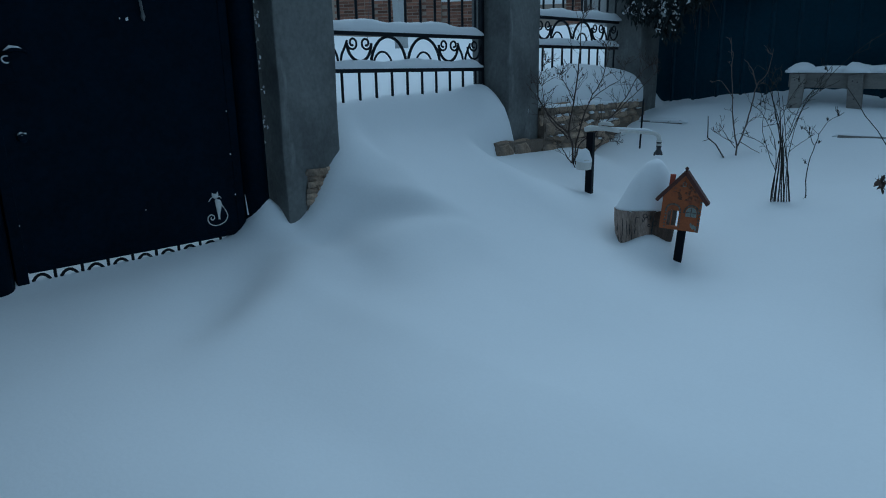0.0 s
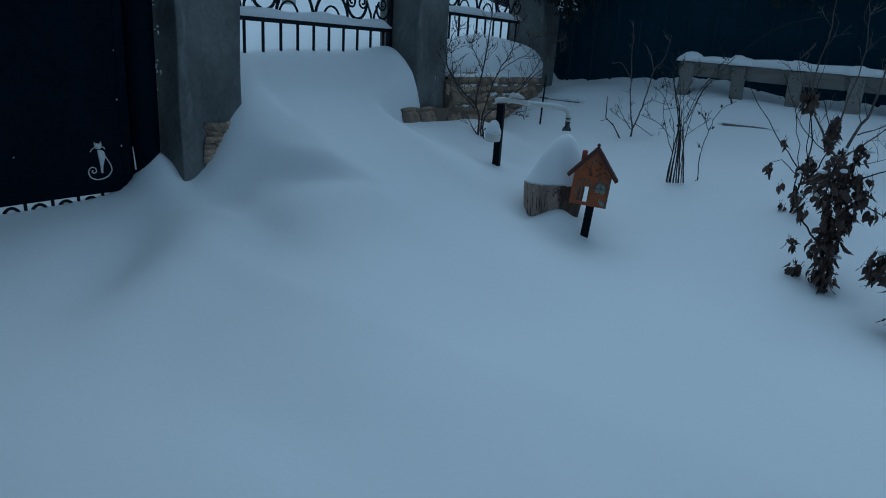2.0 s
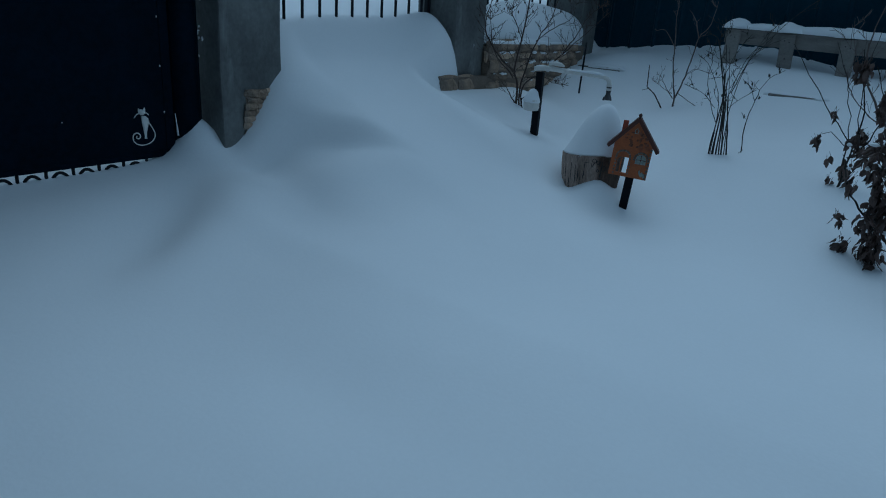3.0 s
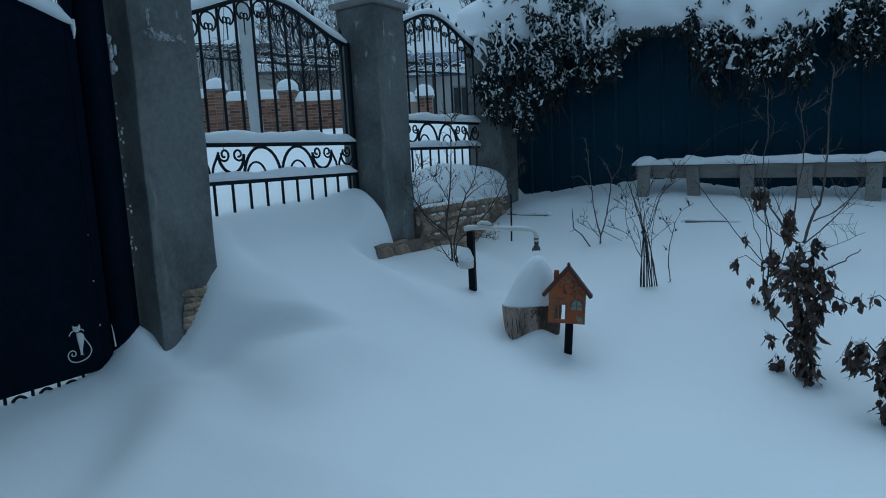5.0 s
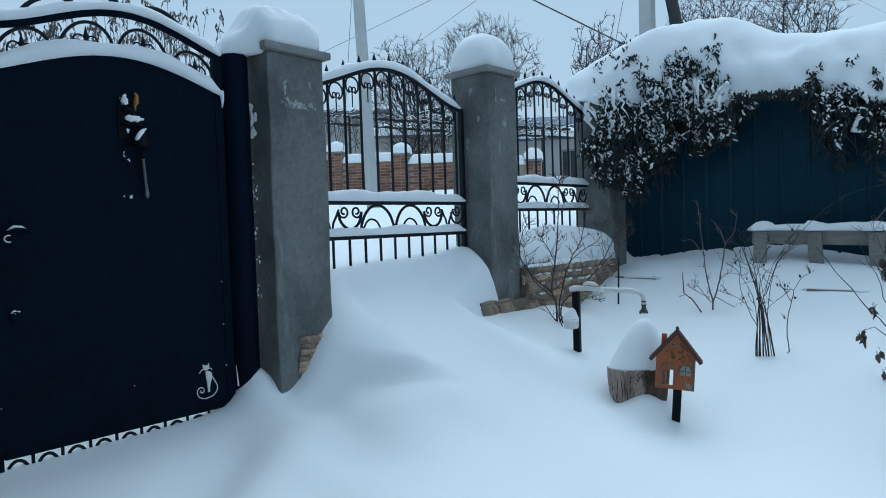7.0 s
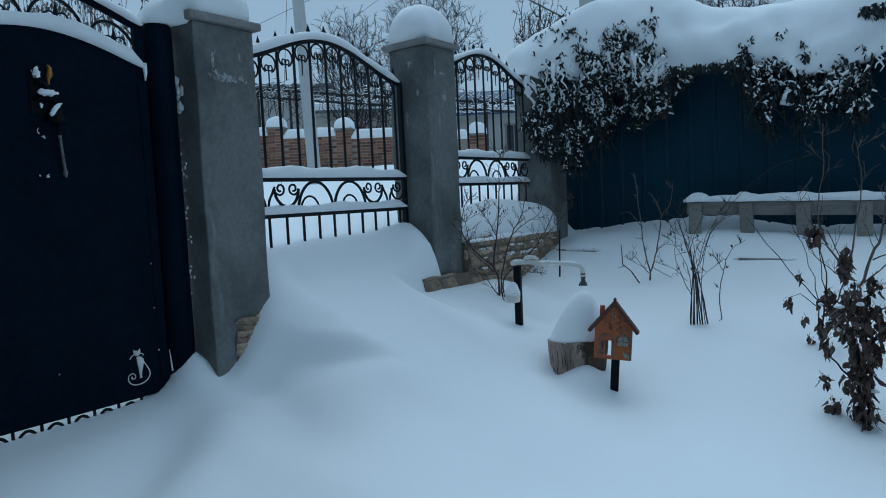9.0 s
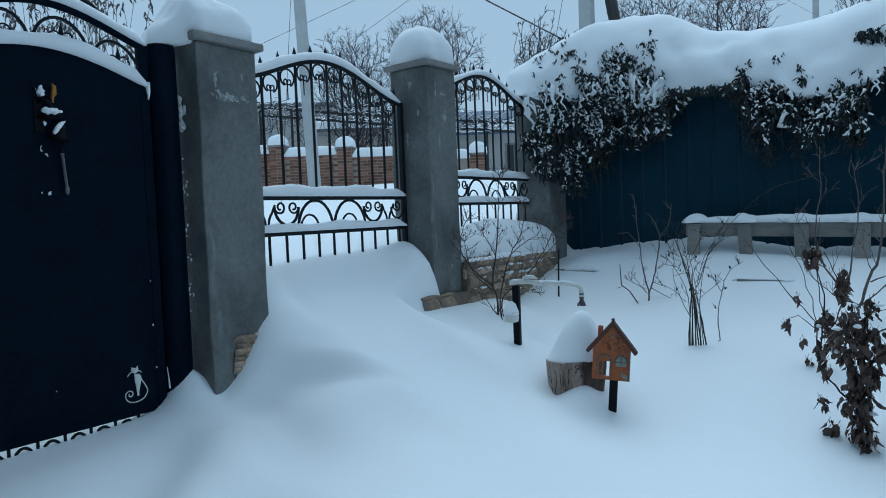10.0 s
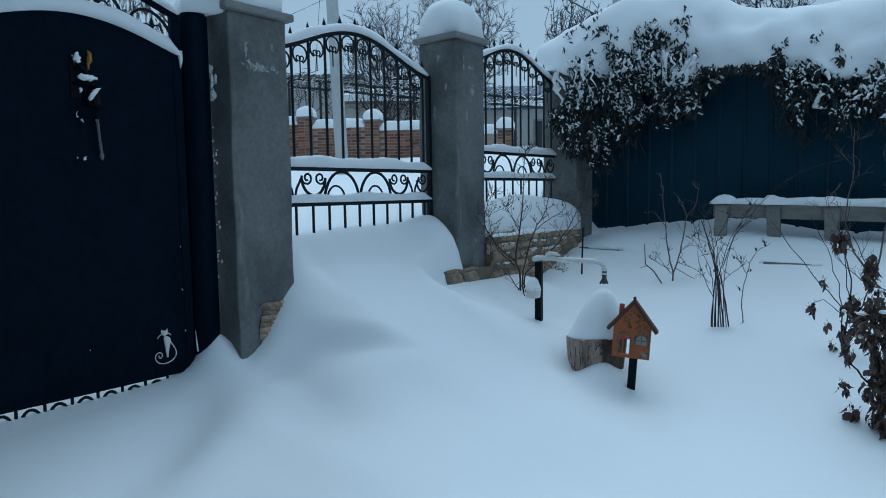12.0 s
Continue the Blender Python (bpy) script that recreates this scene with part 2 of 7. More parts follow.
# ---- mesh helpers ----
class Geo:
    """Collects vertices and faces for one mesh."""

    def __init__(self):
        self.v, self.f = [], []

    def add(self, verts, faces):
        k = len(self.v)
        self.v.extend(tuple(p) for p in verts)
        self.f.extend(tuple(i + k for i in q) for q in faces)
        return self

    def tube(self, pts, radii, sides=6, caps=True):
        pts = [Vector(p) for p in pts]
        if not hasattr(radii, "__len__"):
            radii = [radii] * len(pts)
        vs, fs, ref = [], [], None
        for i, p in enumerate(pts):
            d = pts[min(i + 1, len(pts) - 1)] - pts[max(i - 1, 0)]
            d = d.normalized() if d.length > 1e-9 else Vector((0, 0, 1))
            if ref is None:
                ref = d.orthogonal().normalized()
            ref = ref - d * ref.dot(d)
            ref = ref.normalized() if ref.length > 1e-6 else d.orthogonal().normalized()
            other = d.cross(ref)
            for s in range(sides):
                a = 2 * math.pi * s / sides
                vs.append(p + (ref * math.cos(a) + other * math.sin(a)) * radii[i])
        for i in range(len(pts) - 1):
            for s in range(sides):
                a, b = i * sides + s, i * sides + (s + 1) % sides
                fs.append((a, b, b + sides, a + sides))
        if caps:
            fs.append(tuple(range(sides - 1, -1, -1)))
            fs.append(tuple(range((len(pts) - 1) * sides, len(pts) * sides)))
        return self.add(vs, fs)

    def box(self, lo, hi, bevel=0.0, m=None):
        bm = box_bm(lo, hi, bevel)
        if m:
            bmesh.ops.transform(bm, matrix=m, verts=bm.verts)
        bm.verts.index_update()
        self.add([v.co for v in bm.verts], [[v.index for v in f.verts] for f in bm.faces])
        bm.free()
        return self

    def blob(self, centre, size, seed=0.0, rough=0.25, rings=6, segs=10, floor=None):
        """A lump with an uneven skin."""
        vs, fs = [], []
        for i in range(rings + 1):
            a = math.pi * i / rings
            for j in range(segs):
                b = 2 * math.pi * j / segs
                d = Vector((math.sin(a) * math.cos(b), math.sin(a) * math.sin(b), math.cos(a)))
                k = 1 + rough * noise.noise(d * 1.6 + Vector((seed, seed * 1.7, 3.1)))
                p = Vector((centre[0] + d.x * size[0] * k, centre[1] + d.y * size[1] * k, centre[2] + d.z * size[2] * k))
                if floor is not None:
                    p.z = max(p.z, floor)
                vs.append(p)
        for i in range(rings):
            for j in range(segs):
                a, b = i * segs + j, i * segs + (j + 1) % segs
                fs.append((a, a + segs, b + segs, b))
        return self.add(vs, fs)

    def loaf(self, pts, width, height, seed=0.0, segs=8, wobble=0.3, square=0.7):
        """A ridge of snow along a line, flat below and round above, thinner at its ends."""
        pts = [Vector(p) for p in pts]
        vs, fs, n = [], [], len(pts)
        for i, p in enumerate(pts):
            d = (pts[min(i + 1, n - 1)] - pts[max(i - 1, 0)])
            d.z = 0
            d.normalize()
            side = Vector((-d.y, d.x, 0))
            e = min(1.0, 0.35 + 2.2 * min(i, n - 1 - i) / max(1, n - 1) * 6)
            for j in range(segs + 1):
                a = math.pi * j / segs
                k = 1 + wobble * noise.noise(p * 5 + Vector((seed, j * 0.25, 0)))
                h = height * e * (1 + wobble * 1.3 * noise.noise(p * 3.3 + Vector((0, seed, seed))) + wobble * 0.4 * noise.noise(p * 17 + Vector((seed, j * 0.6, 0))))
                vs.append(p + side * (math.cos(a) * width * 0.5 * k) + Vector((0, 0, max(0.0, math.sin(a)) ** square * h)))
        w = segs + 1
        for i in range(n - 1):
            for j in range(w):
                a, b = i * w + j, i * w + (j + 1) % w
                fs.append((a, a + w, b + w, b))
        fs.append(tuple(range(w)))
        fs.append(tuple(range((n - 1) * w + w - 1, (n - 1) * w - 1, -1)))
        return self.add(vs, fs)

    def mesh(self, name, smooth=True):
        me = bpy.data.meshes.new(name)
        me.from_pydata(self.v, [], self.f)
        if smooth:
            me.polygons.foreach_set("use_smooth", [True] * len(me.polygons))
        me.update()
        return me


def box_bm(lo, hi, bevel=0.0):
    bm = bmesh.new()
    bmesh.ops.create_cube(bm, size=1.0)
    for v in bm.verts:
        for i in range(3):
            v.co[i] = (lo[i] + hi[i]) / 2 + v.co[i] * (hi[i] - lo[i])
    if bevel:
        bmesh.ops.bevel(bm, geom=bm.edges[:], offset=bevel, segments=2, affect="EDGES", profile=0.6)
    return bm


def thing(name, place, label, category, group="", kind="", turn=0.0):
    """An Empty at a thing's base, for its parts."""
    ob = new(name)
    ob.empty_display_size = 0.1
    ob.matrix_world = pose(*place, 0, 0, turn)
    return tagged(ob, label, category, group, kind)


def put(name, geo, material, parent=None, label="", smooth=True, place=None):
    """Links collected geometry as one mesh object, as a part where a parent is given."""
    me = geo if isinstance(geo, bpy.types.Mesh) else geo.mesh(name, smooth)
    if not me.materials:
        me.materials.append(material)
    ob = new(name, me)
    if parent:
        ob.parent = parent
    if place is not None:
        ob.matrix_basis = place if isinstance(place, Matrix) else pose(*place)
    return tagged(ob, label)


def part(name, bm, material, parent, label=""):
    me = bpy.data.meshes.new(name)
    bm.to_mesh(me)
    bm.free()
    return put(name, me, material, parent, label)


def single(name, geo, material, label, category, group="", kind="", smooth=True, place=None):
    return tagged(put(name, geo, material, None, "", smooth, place), label, category, group, kind)


def smoothstep(a, b, x):
    t = np.clip((x - a) / (b - a), 0, 1)
    return t * t * (3 - 2 * t)


def spiral(cx, cz, r, turns, start, grow=0.25, steps=18, flip=1):
    """Points of a scroll in the plane of y and z, from its outside inwards."""
    out = []
    for i in range(steps + 1):
        k = i / steps
        a = start + flip * turns * 2 * math.pi * k
        rr = r * (1 - (1 - grow) * k)
        out.append((0.0, cx + rr * math.cos(a), cz + rr * math.sin(a)))
    return out


def arc(cx, cz, rx, rz, a0, a1, steps=14):
    return [(0.0, cx + rx * math.cos(radians(a0 + (a1 - a0) * i / steps)), cz + rz * math.sin(radians(a0 + (a1 - a0) * i / steps)))
            for i in range(steps + 1)]


def dome(half_x, half_y, height, seed, lean=(0, 0), n=22):
    """A snow cap with a squarish foot."""
    g, vs, fs = Geo(), [], []
    for i in range(n + 1):
        for j in range(n + 1):
            u, v = -1 + 2 * i / n, -1 + 2 * j / n
            r = (abs(u) ** 4 + abs(v) ** 4) ** 0.25
            m = max(abs(u), abs(v)) or 1
            x, y = u / (r or 1) * m, v / (r or 1) * m
            q = min(1.0, m if (u or v) else 0.0)
            z = height * max(0.0, 1 - q ** 2.4) ** 0.5
            k = 1 + 0.07 * noise.noise(Vector((x * 2 + seed, y * 2, seed)))
            over = 1 + 0.05 * math.sin(math.pi * min(1, z / height))
            vs.append((x * half_x * k * over + lean[0] * z, y * half_y * k * over + lean[1] * z, z * (1 + 0.1 * noise.noise(Vector((x * 1.7, y * 1.7, seed * 3))) + 0.028 * noise.noise(Vector((x * 6, y * 6, seed))) + 0.016 * noise.noise(Vector((x * 14, y * 14, seed))))))
    for i in range(n):
        for j in range(n):
            a = i * (n + 1) + j
            fs.append((a, a + n + 1, a + n + 2, a + 1))
    rim = [j for j in range(n + 1)] + [i * (n + 1) + n for i in range(1, n + 1)] + [n * (n + 1) + j for j in range(n - 1, -1, -1)] + [i * (n + 1) for i in range(n - 1, 0, -1)]
    fs.append(tuple(rim))
    return g.add(vs, fs)


def grow(geo, rng, start, way, length, radius, levels, sides=5, spread=0.6, kids=4, curl=0.25, up=0.25, tips=None, wander=0.12, split=None, least=0.0):
    """A limb with its branches, each thinner and shorter than the last."""
    steps = 5 if levels > 0 else 4
    pts, radii, p, d = [Vector(start)], [radius], Vector(start), Vector(way).normalized()
    for i in range(steps):
        d = (d + Vector((rng.gauss(0, wander), rng.gauss(0, wander), rng.gauss(0, wander) + up * 0.15))).normalized()
        p = p + d * (length / steps)
        pts.append(p.copy())
        radii.append(max(least, radius * (1 - 0.75 * (i + 1) / steps)))
    geo.tube(pts, radii, sides if levels > 0 else max(3, sides - 2), caps=False)
    if levels <= 0:
        if tips is not None:
            tips.append((pts[-1], d))
        return
    for k in range(kids):
        i = 1 + int((k + rng.random()) / kids * (steps - 1))
        i = min(i, steps)
        side = Vector((rng.uniform(-1, 1), rng.uniform(-1, 1), rng.uniform(-0.3, 1))).normalized()
        w = ((pts[i] - pts[i - 1]).normalized() + side * spread + Vector((0, 0, up))).normalized()
        into = geo
        if split is not None:
            into = Geo()
            split.append(into)
        grow(into, rng, pts[i], w, length * rng.uniform(0.45, 0.72), radii[i] * 0.75, levels - 1, sides, spread, kids, curl, up, tips, wander, None, least)
    if tips is not None:
        tips.append((pts[-1], d))


def bent(pts, rng, wobble, between=4):
    """A knobby line through a few points."""
    pts = [Vector(p) for p in pts]
    ext = [pts[0] * 2 - pts[1]] + pts + [pts[-1] * 2 - pts[-2]]
    out = []
    for i in range(1, len(ext) - 2):
        a, b, c, d = ext[i - 1:i + 3]
        for k in range(between):
            s = k / between
            q = 0.5 * (2 * b + (c - a) * s + (2 * a - 5 * b + 4 * c - d) * s * s + (3 * b - a - 3 * c + d) * s ** 3)
            out.append(q + Vector((rng.gauss(0, wobble), rng.gauss(0, wobble), rng.gauss(0, wobble * 0.5))) * (1 if out else 0))
    out.append(pts[-1])
    return out


# ---- the ground: one sheet of snow ----
def snow_inside(x, y):
    """The yard's snow: a rising slope, a bank along the fence with a wind-cut lip, hollows and swells."""
    rise = 0.27 * np.logaddexp(0, (np.minimum(y, 5.0) - 1.55) * 4) / 4
    z = 0.06 + rise - 0.02 * np.clip(x - 2.2, 0, 6) + 0.07 * smoothstep(3.3, 4.1, y)
    z = z - 0.05 * np.exp(-((x - 0.3) / 0.4) ** 2) * smoothstep(3.0, 4.0, y)
    by_gate = 0.23 * np.exp(-(np.maximum(0, x) / 0.80) ** 2) * (1 - smoothstep(0.25, 0.7, y)) - 0.02 * np.clip(-0.4 - y, 0, 2) - 0.022 * smoothstep(-0.15, -0.45, y)
    peak = 0.30 * np.exp(-((y + 0.045) / 0.12) ** 2 - (x / 0.15) ** 2)
    close = smoothstep(0.19, 0.28, x)
    end = (1 - smoothstep(1.45, 1.96, y)) * close + (1 - smoothstep(1.97, 2.22, y)) * (1 - close)
    edge = 0.355 + 1.03 * np.clip(x - 0.30, 0, 1.2) - 0.12 * np.clip(x - 0.70, 0, 1.2)
    by_face, far_out = 1 - smoothstep(0.20, 0.46, x), smoothstep(0.65, 1.3, x)
    broad = smoothstep(0, 1, (y - 0.02 - 0.06 * (1 - by_face)) / (0.60 + 0.25 * far_out + 0.06 * (1 - by_face)))
    bank = 0.89 * np.exp(-np.maximum(x + 0.12, 0) / 0.85) * (1 - smoothstep(0.55, 1.75, x)) * broad * end
    bank = bank + 0.11 * np.exp(-((y - 1.90) / 0.16) ** 2) * (1 - smoothstep(0.10, 0.27, x))
    by_tap = 0.17 * np.exp(-((x - 0.85) / 0.5) ** 2 - ((y - 1.9) / 0.42) ** 2)
    by_tap = by_tap + 0.055 * np.exp(-((x - 0.52) / 0.26) ** 2 - ((y - 2.05) / 0.28) ** 2)
    s = (y - edge) * 0.75
    under = smoothstep(0.02, -0.09, s) * (1 - smoothstep(-0.09, -0.44, s))
    scoop = -0.105 * under * smoothstep(0.25, 0.40, x) * (1 - smoothstep(0.52, 0.90, x))
    lip = 0.012 * np.exp(-((x - 0.50) / 0.28) ** 2) * smoothstep(-0.08, 0.03, s) * np.exp(-np.maximum(s, 0) / 0.22)
    hollow = scoop - 0.030 * np.exp(-((x - 0.82) / 0.30) ** 2 - ((y + 0.02) / 0.20) ** 2) - 0.04 * np.exp(-((x - 2.0) / 0.75) ** 2 - ((y + 0.85) / 0.30) ** 2)
    across = (x - 0.50) * 0.80 + (y + 0.42) * 0.60
    along = -(x - 0.50) * 0.60 + (y + 0.42) * 0.80
    fade = np.exp(-((along + 0.22) / 0.55) ** 2)
    trough = fade * (-0.060 * np.exp(-((across + 0.05) / 0.16) ** 2) + 0.050 * np.exp(-((across - 0.22) / 0.19) ** 2))
    swell = 0.03 * np.sin(1.3 * x + 0.8 * y + 0.6) + 0.025 * np.sin(2.1 * y - 1.2 * x) + 0.018 * np.sin(3.7 * x + 1.9 * y) * np.sin(2.3 * y - 1.1 * x)
    stump = -0.045 * np.exp(-((x - 1.42) ** 2 + (y - 1.54) ** 2) / 0.010) + 0.10 * np.exp(-((x - 1.65) ** 2 + (y - 1.585) ** 2) / 0.012) - 0.04 * np.exp(-((x - 1.86) ** 2 + (y - 1.50) ** 2) / 0.03)
    plants = -0.05 * np.exp(-((x - 3.13) ** 2 + (y - 1.62) ** 2) / 0.03) - 0.05 * np.exp(-((x - 3.47) ** 2 + (y - 1.38) ** 2) / 0.03)
    step = 0.045 * smoothstep(3.84, 3.875, y) * (1 - smoothstep(4.1, 4.4, y)) * np.exp(-((x - 0.62) / 0.27) ** 4)
    crumbs = smoothstep(4.15, 4.40, y) * (0.008 * np.sin(13.3 * x + 5.0 * np.sin(1.9 * x)) * np.sin(5.1 * x) + 0.007 * np.sin(31.7 * x + 4.0 * np.sin(4.3 * x) + 9 * y))
    behind_rail = -0.07 * smoothstep(4.15, 4.32, y) * smoothstep(1.75, 2.1, x)
    total = z + step + crumbs + behind_rail + by_gate + peak + bank + by_tap + lip + hollow + trough + swell + stump + plants
    ledge = 0.55 - 0.36 * smoothstep(0.25, 1.25, x) - 0.8 * smoothstep(0.85, 1.7, x) - 2.0 * (1 - smoothstep(1.2, 1.75, y)) - 1.0 * smoothstep(2.7, 4.2, y) - 1.0 * (1 - smoothstep(0.10, 0.24, x))
    k = 0.05
    return k * np.logaddexp(total / k, ledge / k)


def snow_outside(x, y):
    d = np.maximum(0, -x) + np.maximum(0, y - 4.6) * 0.6
    z = 0.30 + 0.66 * smoothstep(0.0, 0.5, y) + 0.055 * np.clip(y, 0, 5)
    far = 0.050 * np.minimum(d, 14)
    along, off = (x + 10.7) * 0.853 + (y - 9.7) * 0.522, (y - 9.7) * 0.853 - (x + 10.7) * 0.522
    bumps = sum(h * np.exp(-(np.abs(along - s) / w) ** 2.6) for s, h, w in ((-1.1, 0.55, 0.5), (0.35, 0.45, 0.42), (1.45, 1.0, 0.46), (2.72, 1.0, 0.50), (4.1, 0.8, 0.55), (5.3, 0.9, 0.6)))
    heaps = (0.24 + 0.33 * bumps) * np.exp(-((off + 1.0) / 0.62) ** 2) * smoothstep(-4.0, -2.0, along) * (1 - smoothstep(6.0, 8.0, along))
    ruts = 0.05 * np.sin(0.9 * x + 0.3 * np.sin(y)) * smoothstep(0.5, 2.0, d)
    return z + far + heaps + ruts


def snow_height(x, y):
    x, y = np.asarray(x, float), np.asarray(y, float)
    inside = smoothstep(-0.14, 0.16, x) * (1 - smoothstep(4.50, 4.72, y))
    z = snow_inside(x, y) * inside + snow_outside(x, y) * (1 - inside)
    return z


def graded(lo, hi, step, reach):
    mid = np.arange(lo, hi + step / 2, step)
    out, s = [], step
    while sum(out) < reach:
        s *= 1.22
        out.append(s)
    out = np.cumsum(out)
    return np.concatenate([(lo - out)[::-1], mid, hi + out])


gx, gy = graded(-0.5, 4.4, 0.026, 700), graded(-2.6, 4.8, 0.03, 700)
gxx, gyy = np.meshgrid(gx, gy, indexing="ij")
gz = snow_height(gxx, gyy)
near = np.exp(-(np.hypot(gxx - 2, gyy - 1) / 9) ** 2)
rough_z = np.array([noise.noise(Vector((a * 1.4, b * 1.4, 0.3))) * 0.022 + noise.noise(Vector((a * 5, b * 5, 2.3))) * 0.004
                    for a, b in zip(gxx.ravel(), gyy.ravel())]).reshape(gz.shape)
gz = gz + rough_z * near
nx, ny = gz.shape
gv = np.stack([gxx.ravel(), gyy.ravel(), gz.ravel()], 1)
gi = (np.arange(nx - 1)[:, None] * ny + np.arange(ny - 1)[None, :]).ravel()
gf = np.stack([gi, gi + ny, gi + ny + 1, gi + 1], 1)
ground_mesh = bpy.data.meshes.new("ground")
ground_mesh.from_pydata(gv.tolist(), [], gf.tolist())
ground_mesh.polygons.foreach_set("use_smooth", [True] * len(ground_mesh.polygons))
ground_mesh.materials.append(SNOW)
tagged(new("ground", ground_mesh), "deep undisturbed wind-drifted snow over the whole yard", "snow", kind="structure")


def snow_z(x, y):
    return float(snow_height(x, y))


# ---- unseen walls and overhang added to shade the near snow ----
# added block at the viewer's back, holds off sky light from the foreground
house = Geo().box((1.26, -9.0, -0.5), (7.5, -3.0, 6.2))
# added out of view beside the gate, darkens the snow at its foot
side_block = Geo().box((-0.25, -9.0, -0.5), (1.25, -2.0, 5.2))
single("wall_yard", side_block, GREY_WALL, "unseen plain dark grey wall added to shade the snow by the wicket", "wall", kind="structure", smooth=False)
# unseen slab overhead, added only to dim the snow nearest the viewer
single("eaves", Geo().box((1.27, -3.0, 3.30), (7.5, -1.5, 3.42), 0.01), SHADE_WALL, "unseen plain overhang added to shade the near snow", "eaves", kind="structure", smooth=False)
single("wall_house", house, SHADE_WALL, "unseen plain blue-grey wall added behind the viewer as shade", "wall", kind="structure", smooth=False)


# ---- concrete gate pillars ----
def stained_concrete(name, stains):
    """The pillars' concrete with soft lime smears; stains: centre, radii (on the shaft), strength, streak scale."""
    m = CONCRETE.copy()
    m.name = name
    n, l = m.node_tree.nodes, m.node_tree.links
    b = n["Principled BSDF"]
    last = b.inputs["Base Color"].links[0].from_socket
    co = n.new("ShaderNodeTexCoord")
    for centre, radii, strength, grain in stains:
        sub = n.new("ShaderNodeVectorMath")
        sub.operation = "SUBTRACT"
        sub.inputs[1].default_value = centre
        l.new(co.outputs["Object"], sub.inputs[0])
        div = n.new("ShaderNodeVectorMath")
        div.operation = "DIVIDE"
        div.inputs[1].default_value = radii
        l.new(sub.outputs[0], div.inputs[0])
        size = n.new("ShaderNodeVectorMath")
        size.operation = "LENGTH"
        l.new(div.outputs[0], size.inputs[0])
        ragged = n.new("ShaderNodeTexNoise")
        ragged.inputs["Scale"].default_value, ragged.inputs["Detail"].default_value = grain, 7.0
        l.new(co.outputs["Object"], ragged.inputs["Vector"])
        reach = n.new("ShaderNodeMath")
        reach.operation = "MULTIPLY_ADD"
        reach.inputs[1].default_value = 2.6
        l.new(ragged.outputs["Fac"], reach.inputs[0])
        inv = n.new("ShaderNodeMath")
        inv.operation = "SUBTRACT"
        inv.inputs[0].default_value = -0.62
        l.new(size.outputs["Value"], inv.inputs[1])
        l.new(inv.outputs[0], reach.inputs[2])
        mask = n.new("ShaderNodeMapRange")
        mask.inputs["From Min"].default_value, mask.inputs["From Max"].default_value, mask.inputs["To Max"].default_value = 0.0, 0.45, strength
        l.new(reach.outputs[0], mask.inputs["Value"])
        mix = n.new("ShaderNodeMixRGB")
        mix.inputs[2].default_value = (0.42, 0.43, 0.42, 1)
        l.new(mask.outputs[0], mix.inputs[0])
        l.new(last, mix.inputs[1])
        last = mix.outputs[0]
    l.new(last, b.inputs["Base Color"])
    return m


def gate_pillar(y0, y1, top, foot, label, cap=True, half=0.19, concrete=CONCRETE):
    t = thing("gate_pillar", (0, (y0 + y1) / 2, foot), label, "pillar", "gate pillars")
    h, w = top - foot, (y1 - y0) / 2
    bm = box_bm((-half, -w, 0), (half, w, h), 0.014)
    bmesh.ops.subdivide_edges(bm, edges=[e for e in bm.edges if abs(e.verts[0].co.z - e.verts[1].co.z) > 0.5], cuts=24, use_grid_fill=True)
    for v in bm.verts:
        k = noise.noise(Vector((v.co.x * 4, v.co.y * 4 + y0, v.co.z * 2.5))) * 0.008
        v.co.x += k
        v.co.y += k * 0.7
    part("shaft", bm, concrete, t)
    if cap:
        part("cap", box_bm((-half - 0.035, -w - 0.035, h), (half + 0.035, w + 0.035, h + 0.045), 0.012), CAP_STONE, t, "pale chipped concrete cap slab")
    return t


pillar_label = "square grey concrete gate pillar with damp patches and snow on top"
gate_pillar(0.03, 0.425, 2.27, -0.1, pillar_label, concrete=stained_concrete("concrete_with_snow_smear",
            [((0.190, -0.013, 2.085), (0.05, 0.115, 0.035), 0.75, 38), ((0.190, -0.083, 2.180), (0.05, 0.016, 0.065), 0.70, 38), ((0.190, 0.098, 2.085), (0.05, 0.025, 0.03), 0.70, 40), ((0.190, 0.092, 2.210), (0.05, 0.014, 0.03), 0.50, 40)]))
gate_pillar(2.03, 2.40, 2.445, 0.25, pillar_label, concrete=stained_concrete("concrete_with_lime_runs",
            [((0.190, -0.080, 2.010), (0.05, 0.014, 0.12), 0.62, 22), ((0.190, 0.020, 1.800), (0.05, 0.05, 0.09), 0.55, 20), ((0.190, 0.020, 1.990), (0.05, 0.08, 0.02), 0.50, 30), ((0.020, -0.185, 2.070), (0.030, 0.05, 0.055), 0.60, 26), ((0.090, -0.185, 1.835), (0.018, 0.05, 0.04), 0.60, 30), ((-0.025, -0.185, 1.640), (0.028, 0.05, 0.11), 0.60, 26), ((0.190, -0.050, 1.610), (0.05, 0.018, 0.12), 0.35, 22)]))
gate_pillar(3.97, 4.32, 2.55, 0.4, "square grey concrete corner pillar half hidden by evergreen climber", cap=False)
gate_pillar(-1.93, -1.53, 2.05, -0.6, "dark grey concrete gate pillar at the far side of the wicket")

